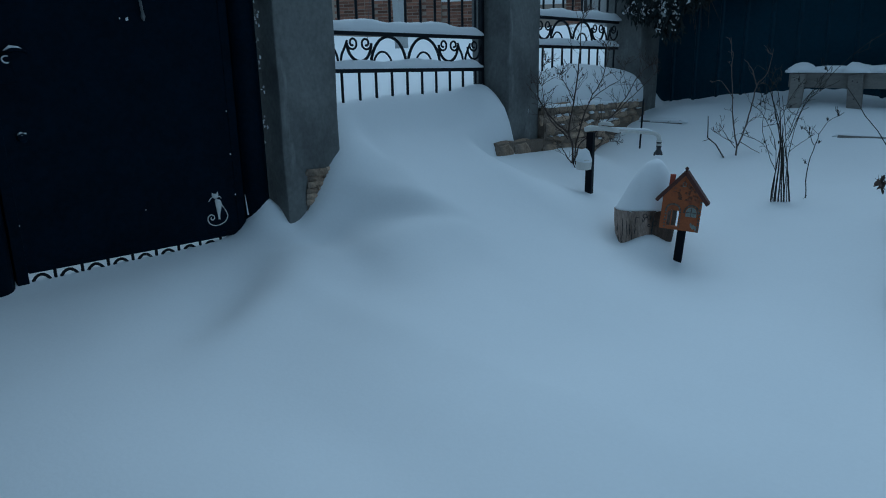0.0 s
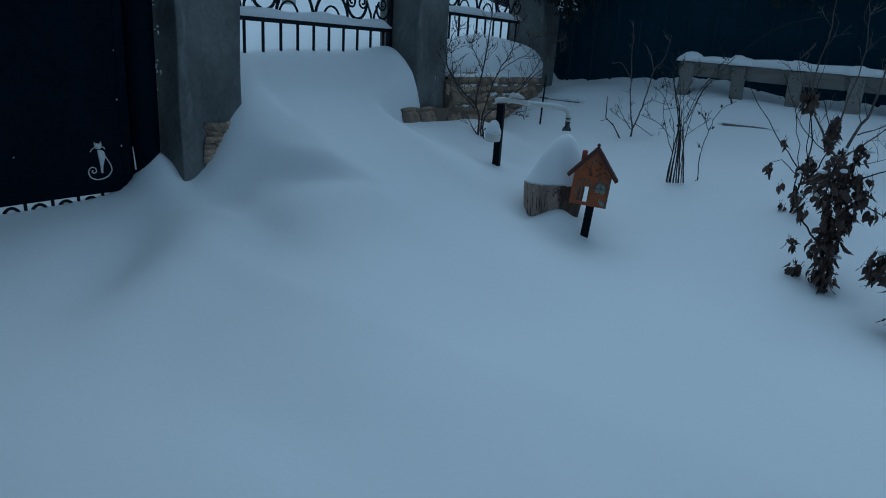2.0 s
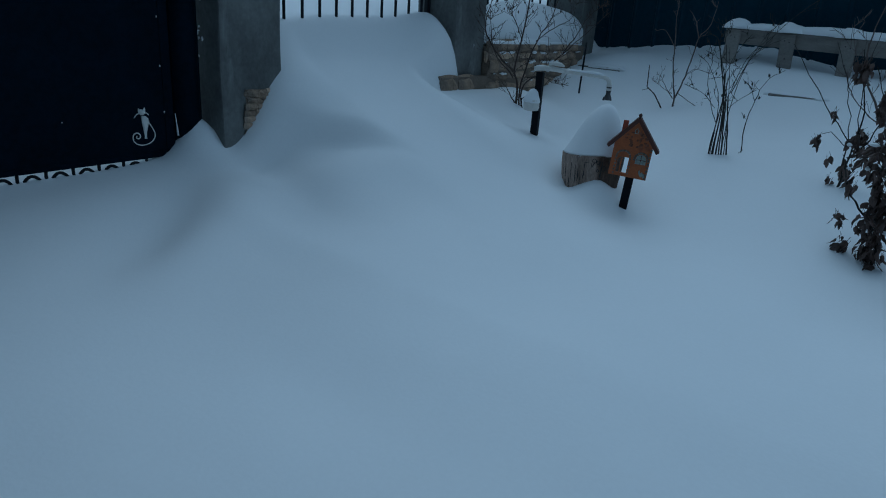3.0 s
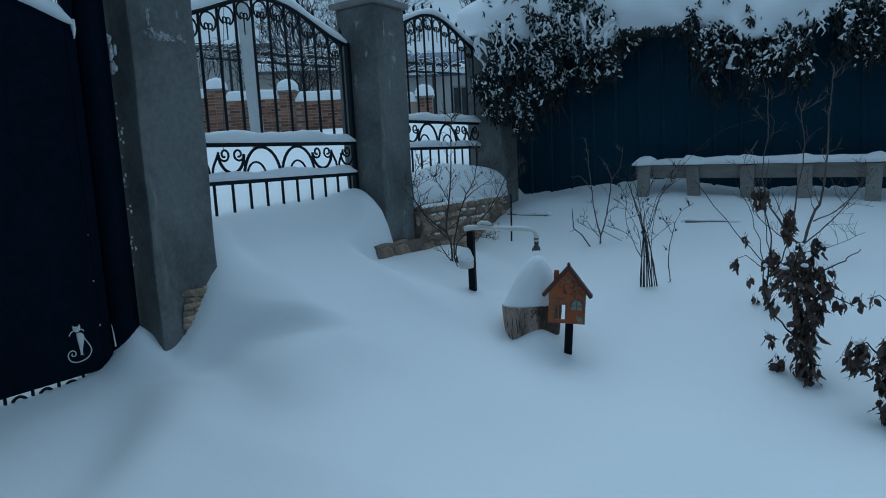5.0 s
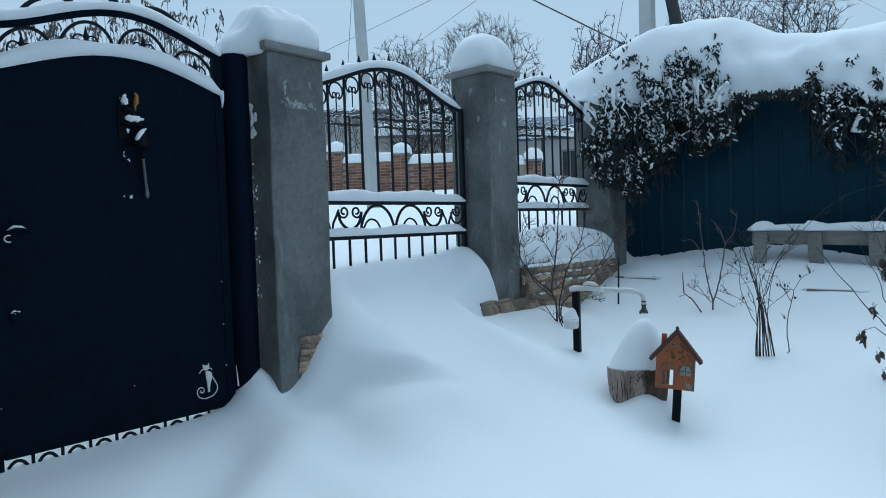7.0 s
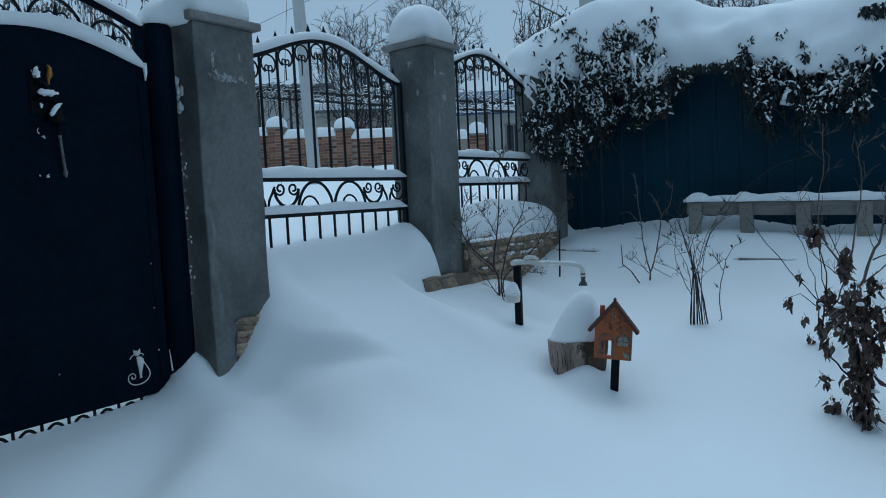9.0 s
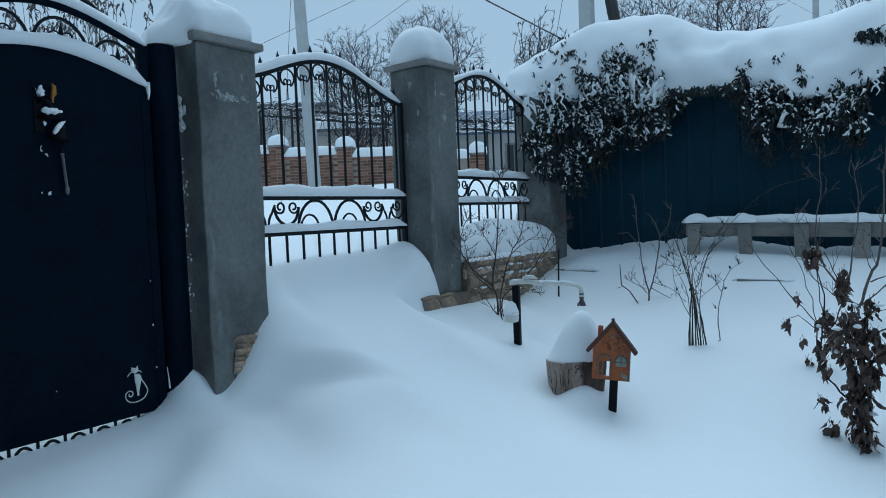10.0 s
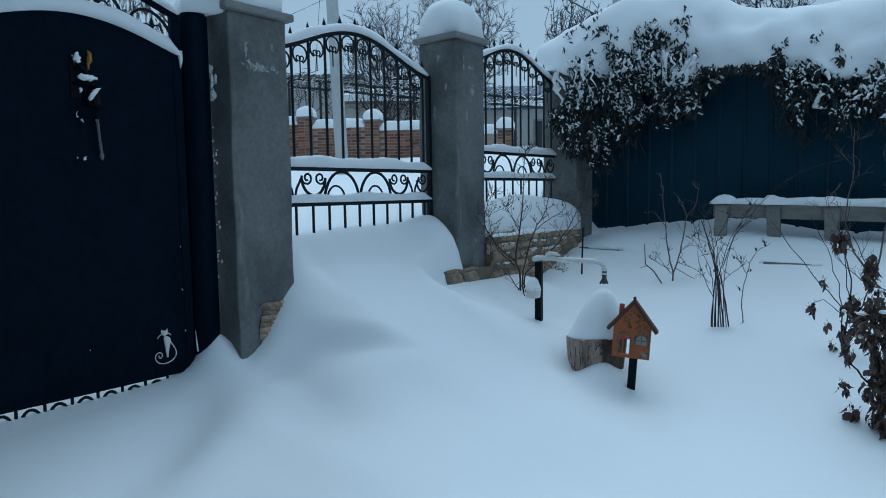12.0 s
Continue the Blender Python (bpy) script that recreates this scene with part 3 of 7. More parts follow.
# smears of frozen snow and lime on the pillars
def smear(place, face, strokes, seed, mat=PLASTER_SPOT):
    """Thin ragged flakes strewn along strokes (from, to, half width, number, flake size) on one face."""
    g, rr = Geo(), random.Random(seed)
    for (u0, w0), (u1, w1), half, number, size in strokes:
        lean = math.atan2(w1 - w0, u1 - u0)
        for k in range(number):
            q = rr.random()
            u, w = u0 + (u1 - u0) * q + rr.gauss(0, half * 0.5), w0 + (w1 - w0) * q + rr.gauss(0, half * 0.5)
            r, n, ring = size * rr.uniform(0.25, 1.0) ** 1.5, 9, []
            for i in range(n):
                a = 2 * math.pi * i / n
                e = r * rr.uniform(0.45, 1.1)
                p, s = math.cos(a) * e * 1.7, math.sin(a) * e * 0.7
                ring.append((u + p * math.cos(lean) - s * math.sin(lean), w + p * math.sin(lean) + s * math.cos(lean)))
            lift = 0.0016 + 0.00012 * (k % 13)
            vs = [((0, a, b) if face == "x" else (a, 0, b)) for a, b in ring] + [((lift, a, b) if face == "x" else (a, -lift, b)) for a, b in ring]
            g.add(vs, [tuple(range(n, 2 * n))] + [(i, (i + 1) % n, n + (i + 1) % n, n + i) for i in range(n)])
    return single("snow_splash", g, mat, "pale frozen snow smeared on the concrete pillar", "snow", "splashes on the pillars", "stuff", place=place)


smear((0.198, 0, 0), "x", [((0.145, 2.13), (0.142, 2.03), 0.008, 10, 0.0045), ((0.13, 2.02), (0.20, 1.975), 0.012, 22, 0.006), ((0.19, 1.98), (0.30, 1.965), 0.022, 30, 0.006), ((0.31, 2.0), (0.345, 1.965), 0.010, 8, 0.005)], 3)
smear((0.199, 0, 0), "x", [((2.355, 1.01), (2.36, 0.98), 0.008, 4, 0.006), ((2.25, 0.875), (2.255, 0.845), 0.008, 6, 0.008)], 9)
smear((0, 0.021, 0), "y", [((0.02, 1.55), (0.03, 1.15), 0.010, 14, 0.006)], 10)

# snow on the pillars
cap_snow = dome(0.218, 0.305, 0.255, 2.9, (-0.03, 0.10), 44)
cap_snow.v = [(x * (1 - 0.45 * float(smoothstep(-0.06, -0.28, y))), y, z * (1 - 0.28 * float(smoothstep(-0.02, -0.28, y))) - 0.07 * float(smoothstep(-0.10, -0.20, y))
               + min(1.0, z * 9) * (0.016 * noise.noise(Vector((x * 11, y * 11, z * 7))) + 0.007 * noise.noise(Vector((x * 27, y * 27, z * 20))))) for x, y, z in cap_snow.v]
single("pillar_snow", cap_snow, SNOW, "thick rounded snow cap on a gate pillar", "snow", "snow caps on pillars", place=(0, 0.150, 2.315))
single("pillar_snow", dome(0.22, 0.215, 0.31, 5.1), SNOW, "thick rounded snow cap on a gate pillar", "snow", "snow caps on pillars", place=(0, 2.215, 2.49))
single("pillar_snow", dome(0.21, 0.22, 0.2, 7.7), SNOW, "thick rounded snow cap on a gate pillar", "snow", "snow caps on pillars", place=(0, -1.73, 2.095))


# ---- stone plinth under the fence ----
def plinth(y0, y1, z0, z1, x1, seed, label):
    t = thing("stone_plinth", (0, y0, z0), label, "stone wall", kind="structure")
    put("mortar_core", Geo().box((-0.2, 0, 0), (x1 - 0.014, y1 - y0, z1 - z0 - 0.02)), MORTAR, t, smooth=False)
    return t


def stone_mesh(seed, w, h, d):
    """A rough field stone with a rounded, uneven face."""
    rr = random.Random(seed)
    bm = box_bm((0, -w * 0.52, -h * 0.56), (d, w * 0.52, h * 0.56), 0.0)
    bmesh.ops.subdivide_edges(bm, edges=bm.edges[:], cuts=2, use_grid_fill=True)
    lean = rr.uniform(-0.12, 0.12)
    for v in bm.verts:
        x, u, k = v.co.x / d, v.co.y / (w / 2), v.co.z / (h / 2)
        v.co.y *= 1 - 0.06 * k * k * (1 + rr.uniform(-0.5, 0.5))
        v.co.z = v.co.z * (1 - 0.10 * u * u) + lean * h * u * 0.5
        v.co.x -= d * 0.30 * max(abs(u), abs(k)) ** 6 * x
        v.co += Vector((rr.uniform(-0.007, 0.010), rr.uniform(-0.008, 0.008), rr.uniform(-0.005, 0.005))) * min(1.0, w / 0.14)
    me = bpy.data.meshes.new("stone")
    bm.to_mesh(me)
    bm.free()
    me.materials.append(STONE)
    return me


def lay_stones(t, length, height, x1, seed, slack=0.05, size=1.0, depth=0.045, rise=None):
    rr = random.Random(seed)
    widths = tuple(w * size for w in (0.18, 0.27, 0.38, 0.13, 0.22))
    rise = rise or 0.076 * size ** 0.3
    kinds = [stone_mesh(seed * 31 + i, w, (rise - 0.004) * q, depth) for i, (w, q) in enumerate(zip(widths, (1.0, 0.82, 1.12, 1.25, 0.95)))]
    row, z = 0, rise / 2 + 0.012
    while z < height - 0.005:
        y = rr.uniform(-0.02, 0.01)
        while y < length:
            k = rr.randrange(5)
            w = widths[k]
            if y + w < length + slack:
                ob = put("stone", kinds[k], STONE, t, place=pose(x1 - depth + 0.006 + rr.uniform(-0.008, 0.009) * size, y + w / 2, z + rr.uniform(-0.006, 0.006), rr.uniform(-4, 4), rr.uniform(-3, 3), rr.uniform(-3, 3)))
            y += w + 0.009 * min(1.0, size)
        z += rise
    return t


# ---- the green sheet-metal wall ----
wall_green = thing("wall_green", (0, 4.52, 0.2), "dark green profiled sheet metal boundary wall with snow along its foot", "wall", kind="structure")


def sheet_mesh(width, height):
    prof, y = [], 0.0
    pitch = 0.23
    x = 0.0
    while x < width - 1e-6:
        prof += [(x, 0.0), (x + 0.19, 0.0), (x + 0.20, -0.010), (x + 0.218, -0.010)]
        x += pitch
    prof.append((width, 0.0))
    n = len(prof)
    vs = [(a, b, 0) for a, b in prof] + [(a, b, height) for a, b in prof] + [(a, b + 0.006, 0) for a, b in prof] + [(a, b + 0.006, height) for a, b in prof]
    fs = []
    for i in range(n - 1):
        fs += [(i, i + 1, n + i + 1, n + i), (2 * n + i + 1, 2 * n + i, 3 * n + i, 3 * n + i + 1), (n + i, n + i + 1, 3 * n + i + 1, 3 * n + i)]
    me = bpy.data.meshes.new("sheet_panel")
    me.from_pydata(vs, [], fs)
    me.materials.append(SHEET)
    return me


sheet = sheet_mesh(1.15, 2.25)
for i in range(8):
    put("sheet_panel", sheet, SHEET, wall_green, place=(0.04 + i * 1.15, 0.0045 * (i % 2), -0.02 - 0.075 * i))
for i in range(8):
    put("post", Geo().box((1.15 * i + 0.02, 0.02, -0.4), (1.15 * i + 0.08, 0.08, 2.2 - 0.075 * i)), IRON, wall_green, smooth=False)


# ---- fence panels of wrought iron ----
def ogee(d, half, low, high):
    return low + (high - low) * (0.5 + 0.5 * math.cos(math.pi * min(1.0, abs(d) / half))) ** 0.85


def fence_panel():
    """One arched panel; its left foot is the origin, heights from there."""
    L, c = 1.575, 0.7875
    t = thing("fence_panel", (-0.07, 0.44, 1.0), "black wrought iron arched fence panel with scrolls and snow-laden rails", "fence panel", "fence panels between pillars")
    low, mid = 0.195, 0.43
    rng0 = random.Random(0)
    def top(y):
        return ogee(y - c, 0.80, 1.165, 1.375)
    for y in (0.012, L - 0.012):
        put("post", Geo().box((-0.018, y - 0.016, -0.25), (0.018, y + 0.016, top(y) + 0.02), 0.003), IRON, t, smooth=False)
    for z in (low, mid):
        put("rail", Geo().box((-0.014, 0.02, z - 0.013), (0.014, L - 0.02, z + 0.013), 0.003), IRON, t, smooth=False)
    ys = [0.02 + (L - 0.04) * i / 30 for i in range(31)]
    put("arch_rail", Geo().tube([(0, y, top(y)) for y in ys], 0.015, 6), IRON, t)
    bar_ys = [0.037 + 0.1417 * i + 0.04 for i in range(11)]
    for y in bar_ys:
        put("bar", Geo().tube([(0, y, mid), (0, y, top(y))], 0.0095, 6), IRON, t)
        put("bar", Geo().tube([(0, y, -0.15), (0, y, low)], 0.0095, 6), IRON, t)
        z = top(y)
        put("spike", Geo().tube([(0, y, z), (0, y, z + 0.06), (0, y, z + 0.066), (0, y, z + 0.115)], [0.006, 0.006, 0.015, 0.001], 6), IRON, t)
    for i in range(11):
        y = bar_ys[i] - 0.071
        if y < 0.03 or y > L - 0.03:
            continue
        z = top(y) - 0.075
        put("scroll", Geo().tube(spiral(y, z, 0.057, 0.86, radians(-65), 1.0, 18), 0.0065, 5)
            .tube(spiral(y + 0.013, z - 0.024, 0.021, 0.9, radians(-110), 0.4, 10), 0.005, 5)
            .tube(spiral(y - 0.013, z - 0.024, 0.021, 0.9, radians(-70), 0.4, 10, -1), 0.005, 5), IRON, t)
        put("drop", Geo().tube([(0, y, z - 0.012), (0, y, z - 0.05), (0, y, z - 0.145)], [0.009, 0.0048, 0.0042], 5), IRON, t)
    h = mid - low
    for s in (-1, 1):
        put("hoop", Geo().tube(arc(c + s * 0.165, low + 0.01, 0.16, h - 0.025, 0, 180, 18), 0.0105, 5), IRON, t)
        put("hoop", Geo().tube(arc(c + s * 0.19 - 0.03, low + 0.01, 0.085, h * 0.48, 0, 180, 14), 0.0075, 5), IRON, t)
        put("scroll", Geo().tube(spiral(c + s * 0.36, mid - 0.06, 0.045, 1.3, radians(90 + s * 90), 0.3, 20, s), 0.0075, 5), IRON, t)
        put("scroll", Geo().tube(spiral(c + s * 0.47, mid - 0.06, 0.045, 1.3, radians(90 - s * 90), 0.3, 20, -s), 0.0075, 5), IRON, t)
        put("hook", Geo().tube(arc(c + s * 0.415, mid - 0.06, 0.1, 0.115, 180, 360, 14), 0.0105, 5), IRON, t)
        for a in (-1, 1):
            leg = bent([(0, c + s * 0.58 + a * 0.068, mid - 0.045), (0, c + s * 0.58 + a * 0.048, mid - 0.085), (0, c + s * 0.58 + a * 0.018, mid - 0.14), (0, c + s * 0.58 + a * 0.006, low + 0.015)], rng0, 0.0, 4)
            put("leg", Geo().tube(leg, 0.0085, 5), IRON, t)
        put("scroll", Geo().tube(spiral(c + s * 0.69, mid - 0.06, 0.045, 1.3, radians(90 + s * 90), 0.3, 20, s), 0.0075, 5), IRON, t)
        put("hook", Geo().tube(arc(c + s * 0.69, mid - 0.07, 0.07, 0.09, 180, 360, 12), 0.0085, 5), IRON, t)
    return t


def panel_snow(dy, dz, seed):
    L, c = 1.575, 0.7875
    y0, z0 = 0.44 + dy, 1.0 + dz
    n = 46
    label, grp = "narrow snow ridge lying on an iron fence rail", "snow ridges on the fence"
    for z, w, h in ((0.195, 0.068, 0.054), (0.43, 0.074, 0.066)):
        single("rail_snow", Geo().loaf([(-0.07, y0 + 0.02 + (L - 0.04) * i / n, z0 + z + 0.012) for i in range(n + 1)], w, h, seed + z, 10, 0.36, 0.42), SNOW, label, "snow", grp)
    pts = []
    for i in range(n + 1):
        y = 0.03 + (L - 0.06) * i / n
        pts.append((-0.07, y0 + y, z0 + ogee(y - c, 0.80, 1.165, 1.375) + 0.012))
    single("rail_snow", Geo().loaf(pts, 0.055, 0.050, seed + 7, 8, 0.45, 0.5), SNOW, label, "snow", grp)


panel = fence_panel()
copy_thing(panel, pose(-0.07, 0.44 + 1.985, 1.18))
panel_snow(0, 0, 1.0)
panel_snow(1.985, 0.18, 4.0)

# ---- the wicket gate ----
GY, GW = -0.75, 0.585
gate = thing("wicket_gate", (0.02, GY, 0.1), "closed navy blue sheet metal wicket gate with wrought iron crest", "gate")


def gate_top(d):
    return 1.872 + 0.157 * (0.5 + 0.5 * math.cos(math.pi * min(1.0, abs(d - 0.06) / 0.62))) ** 0.6


def arch_top(d):
    return 2.085 + 0.165 * (0.5 + 0.5 * math.cos(math.pi * min(1.0, abs(d - 0.09) / 0.64))) ** 0.85


leaf_v, n = [], 28
for i in range(n + 1):
    d = -GW + 2 * GW * i / n
    leaf_v.append((d, 0.205))
front = [(0.012, d, z) for d, z in leaf_v] + [(0.012, d, gate_top(d)) for d, z in leaf_v]
back = [(-0.012, b, z) for a, b, z in front]
m = n + 1
lf = []
for i in range(n):
    lf += [(i, i + 1, m + i + 1, m + i), (2 * m + i + 1, 2 * m + i, 3 * m + i, 3 * m + i + 1), (m + i, m + i + 1, 3 * m + i + 1, 3 * m + i), (i + 1, i, 2 * m + i, 2 * m + i + 1)]
lf += [(0, m, 3 * m, 2 * m), (m - 1, 2 * m + m - 1, 4 * m - 1, 2 * m - 1)]
put("leaf_panel", Geo().add(front + back, lf), GATE_PAINT, gate, smooth=False)
for d in (-GW + 0.02, GW - 0.02):
    put("stile", Geo().box((-0.02, d - 0.025, 0.02), (0.0165, d + 0.025, arch_top(d)), 0.004), GATE_PAINT, gate, smooth=False)
put("bottom_rail", Geo().box((-0.015, -GW + 0.05, 0.195), (0.0155, GW - 0.05, 0.225), 0.004), GATE_PAINT, gate, smooth=False)
put("bottom_rail", Geo().box((-0.015, -GW + 0.05, 0.065), (0.0155, GW - 0.05, 0.09), 0.004), GATE_PAINT, gate, smooth=False)
put("arch_rail", Geo().tube([(0, -GW + 2 * GW * i / 30, arch_top(-GW + 2 * GW * i / 30)) for i in range(31)], 0.018, 6), GATE_PAINT, gate)
put("top_rail", Geo().tube([(0, -GW + 2 * GW * i / 30, gate_top(-GW + 2 * GW * i / 30)) for i in range(31)], 0.016, 6), GATE_PAINT, gate)
for k in range(9):
    y = -GW + 0.10 + k * 0.122
    put("hoop", Geo().tube(arc(y, 0.095, 0.05, 0.085, 0, 180, 12), 0.008, 5), IRON, gate)
    put("strut", Geo().tube([(0, y + 0.061, 0.08), (0, y + 0.061, 0.20)], 0.008, 5), IRON, gate)
for k in (-1.5, -0.5, 0.5, 1.5):
    y = 0.030 + k * 0.274
    z0 = gate_top(y) + 0.0
    slope = (gate_top(y + 0.1) - gate_top(y - 0.1)) / 0.2
    h = 0.168
    put("hoop", Geo().tube([(0, b, q + slope * (b - y)) for a, b, q in arc(y, z0, 0.130, h, 0, 180, 18)], 0.0085, 5), IRON, gate)
    put("fleur", Geo().tube([(0, y, z0), (0, y, z0 + 0.085), (0, y, z0 + 0.102), (0, y, z0 + 0.148)], [0.005, 0.005, 0.0125, 0.001], 6)
        .tube(arc(y - 0.029, z0 + 0.068, 0.029, 0.036, 0, 205, 12), 0.0045, 5).tube(arc(y + 0.029, z0 + 0.068, 0.029, 0.036, 180, -25, 12), 0.0045, 5), IRON, gate)
top0 = 2.252
FC = 0.030
put("finial", Geo().tube([(0, FC, top0), (0, FC, top0 + 0.12), (0, FC, top0 + 0.135), (0, FC, top0 + 0.15), (0, FC, top0 + 0.165), (0, FC, top0 + 0.20), (0, FC, top0 + 0.253)],
                         [0.012, 0.009, 0.015, 0.009, 0.018, 0.009, 0.0025], 8), IRON, gate, "spear-shaped black iron finial")
for s in (-1, 1):
    pts = [(0, FC + s * 0.024, top0 + 0.02), (0, FC + s * 0.012, top0 + 0.065), (0, FC + s * 0.020, top0 + 0.11)] + [(0, b, c) for a, b, c in spiral(FC + s * 0.071, top0 + 0.140, 0.043, 1.35, radians(90 + s * 80), 0.25, 22, -s)]
    put("scroll", Geo().tube(pts, [0.010, 0.009, 0.008] + [0.0068] * 23, 6), IRON, gate)
    pts = arc(s * 0.26, arch_top(0.26) - 0.01, 0.13, 0.095, 30 if s > 0 else 25, 155, 16)
    put("scroll", Geo().tube([(0, b, c + (arch_top(b) - arch_top(0.26)) * 0.8) for a, b, c in pts], 0.011, 6), IRON, gate)
    put("stop_strip", Geo().box((-0.035, s * 0.61 - 0.03, -0.1), (-0.024, s * 0.61 + 0.03, 2.02), 0.002), GATE_PAINT, gate, smooth=False)
    put("hinge_post", Geo().tube([(0, s * 0.674, -0.25), (0, s * 0.674, 2.135), (0, s * 0.674, 2.145)], [0.076, 0.076, 0.070], 18), GATE_PAINT, gate)
# white painted cat figure with a curled tail on the leaf
rr = random.Random(2)
orn = Geo()
for ring in ([(0.4128, 0.4115), (0.4212, 0.4146), (0.4374, 0.4103), (0.4488, 0.3984), (0.4507, 0.3827), (0.4450, 0.3609), (0.4367, 0.3319), (0.4328, 0.3078), (0.4362, 0.2976), (0.4219, 0.2995), (0.4237, 0.3097), (0.4202, 0.3449), (0.4153, 0.3765)],
             [(0.4005, 0.4542), (0.4051, 0.4475), (0.4255, 0.4443), (0.4335, 0.4552), (0.4361, 0.4355), (0.4311, 0.4231), (0.4224, 0.4172), (0.4092, 0.4189), (0.4006, 0.4274), (0.3984, 0.4403)]):
    c = len(ring)
    orn.add([(0.013, a, b) for a, b in ring] + [(0.0175, a, b) for a, b in ring], [tuple(range(c, 2 * c)), tuple(range(c - 1, -1, -1))] + [(i, (i + 1) % c, c + (i + 1) % c, c + i) for i in range(c)])
orn.tube(bent([(0.016, 0.4486, 0.3812), (0.016, 0.4641, 0.3551), (0.016, 0.4765, 0.3286), (0.016, 0.4780, 0.3063), (0.016, 0.4629, 0.2835), (0.016, 0.4363, 0.2707), (0.016, 0.4021, 0.2681), (0.016, 0.3742, 0.2796), (0.016, 0.3614, 0.3013), (0.016, 0.3650, 0.3226), (0.016, 0.3821, 0.3316), (0.016, 0.3979, 0.3226), (0.016, 0.3989, 0.3080), (0.016, 0.3881, 0.3016), (0.016, 0.3784, 0.3093), (0.016, 0.3831, 0.3170)], rr, 0.0, 5), 0.0030, 6)
orn.tube(bent([(0.016, 0.3995, 0.4267), (0.016, 0.3889, 0.4221), (0.016, 0.3811, 0.4141), (0.016, 0.3764, 0.4065)], rr, 0.0, 4), 0.0026, 6)
orn.tube(bent([(0.016, 0.4324, 0.4266), (0.016, 0.4427, 0.4265), (0.016, 0.4493, 0.4194), (0.016, 0.4511, 0.4152)], rr, 0.0, 4), 0.0026, 6)
put("curl_ornament", orn, WHITE_PAINT, gate, "small white metal cat ornament with a curled tail")
# handle
put("handle", Geo().tube([(0.012, -0.485, 1.185), (0.042, -0.485, 1.19), (0.046, -0.455, 1.202), (0.046, -0.425, 1.200), (0.044, -0.40, 1.190)], 0.009, 8), GATE_PAINT, gate, "dark lever handle dusted with snow")
put("lock_plate", Geo().box((0.012, -0.515, 1.06), (0.018, -0.455, 1.25), 0.002), GATE_PAINT, gate, smooth=False)
put("latch", Geo().tube([(0.012, -0.47, 0.822), (0.030, -0.47, 0.822), (0.034, -0.47, 0.822)], [0.022, 0.022, 0.016], 10), GATE_PAINT, gate, "dark round latch")
rr = random.Random(5)
for col, d in enumerate((0.535, 0.03, -0.545)):
    for k in range(7):
        if rr.random() < 0.62:
            continue
        put("rivet", Geo().blob((0.018, d + rr.uniform(-0.004, 0.004), 0.42 + 0.235 * k + rr.uniform(-0.01, 0.01)), (0.002, rr.uniform(0.0015, 0.004), rr.uniform(0.002, 0.006)), k, 0.4, 4, 6), SNOW_CLUMP, gate, "rivet capped with frost")

# snow on the gate
for fn, w, h, off, s in ((gate_top, 0.08, 0.078, 0.006, 11.0), (arch_top, 0.07, 0.052, 0.014, 12.0)):
    pts = [(0.02, GY + d, 0.1 + fn(d) + off) for d in [-GW + 0.01 + (2 * GW - 0.015) * i / 64 for i in range(65)]]
    single("gate_snow", Geo().loaf(pts, w, h, s, wobble=0.28), SNOW, "snow ridge lying along the arched top of the gate", "snow", "snow ridges on the gate")
rr = random.Random(31)
g = Geo()
for k in range(40):
    z = rr.uniform(1.80, 1.97) if k < 20 else rr.uniform(0.75, 1.75)
    big = rr.uniform(0.010, 0.024) if k < 20 else rr.uniform(0.004, 0.012)
    g.blob((rr.uniform(0.015, 0.065), 0.016 + rr.uniform(-0.008, 0.006), z), (big * 0.5, 0.009 if k < 20 else 0.005, big), k * 0.7, 0.9, 6, 9)
single("hinge_gap_snow", g, SNOW_CLUMP, "snow crumbs packed between hinge post and concrete pillar", "snow", kind="stuff")
single("gate_icicle", Geo().tube([(0.045, GY + 0.575, 2.035), (0.05, GY + 0.578, 1.985), (0.048, GY + 0.576, 1.945)], [0.015, 0.010, 0.003], 8), SNOW_CLUMP, "pointed lump of snow hanging at the gate edge", "snow")
single("handle_snow", Geo().tube([(0.055, -1.237, 1.299), (0.06, -1.212, 1.315), (0.06, -1.182, 1.313), (0.055, -1.155, 1.297)], [0.003, 0.007, 0.006, 0.002], 8), SNOW_CLUMP, "little curved snow strip on the gate handle", "snow")
single("handle_snow", Geo().tube(arc(-1.230, 1.263, 0.018, 0.015, 60, 300, 10), [0.002] + [0.0035] * 9 + [0.0015], 6), SNOW_CLUMP, "little snow crescent on the gate lock", "snow", place=(0.05, 0, 0))
single("handle_snow", Geo().blob((0.045, -1.221, 0.933), (0.008, 0.016, 0.012), 9, 0.9, 8, 10), SNOW_CLUMP, "little snow clump on the gate lock", "snow")

single("gate_foot_snow", Geo().tube([(0.045, -0.158, 0.517), (0.050, -0.156, 0.468), (0.060, -0.157, 0.401)], [0.0015, 0.003, 0.005], 8), SNOW, "thin tongue of snow clinging to the gate edge", "snow")

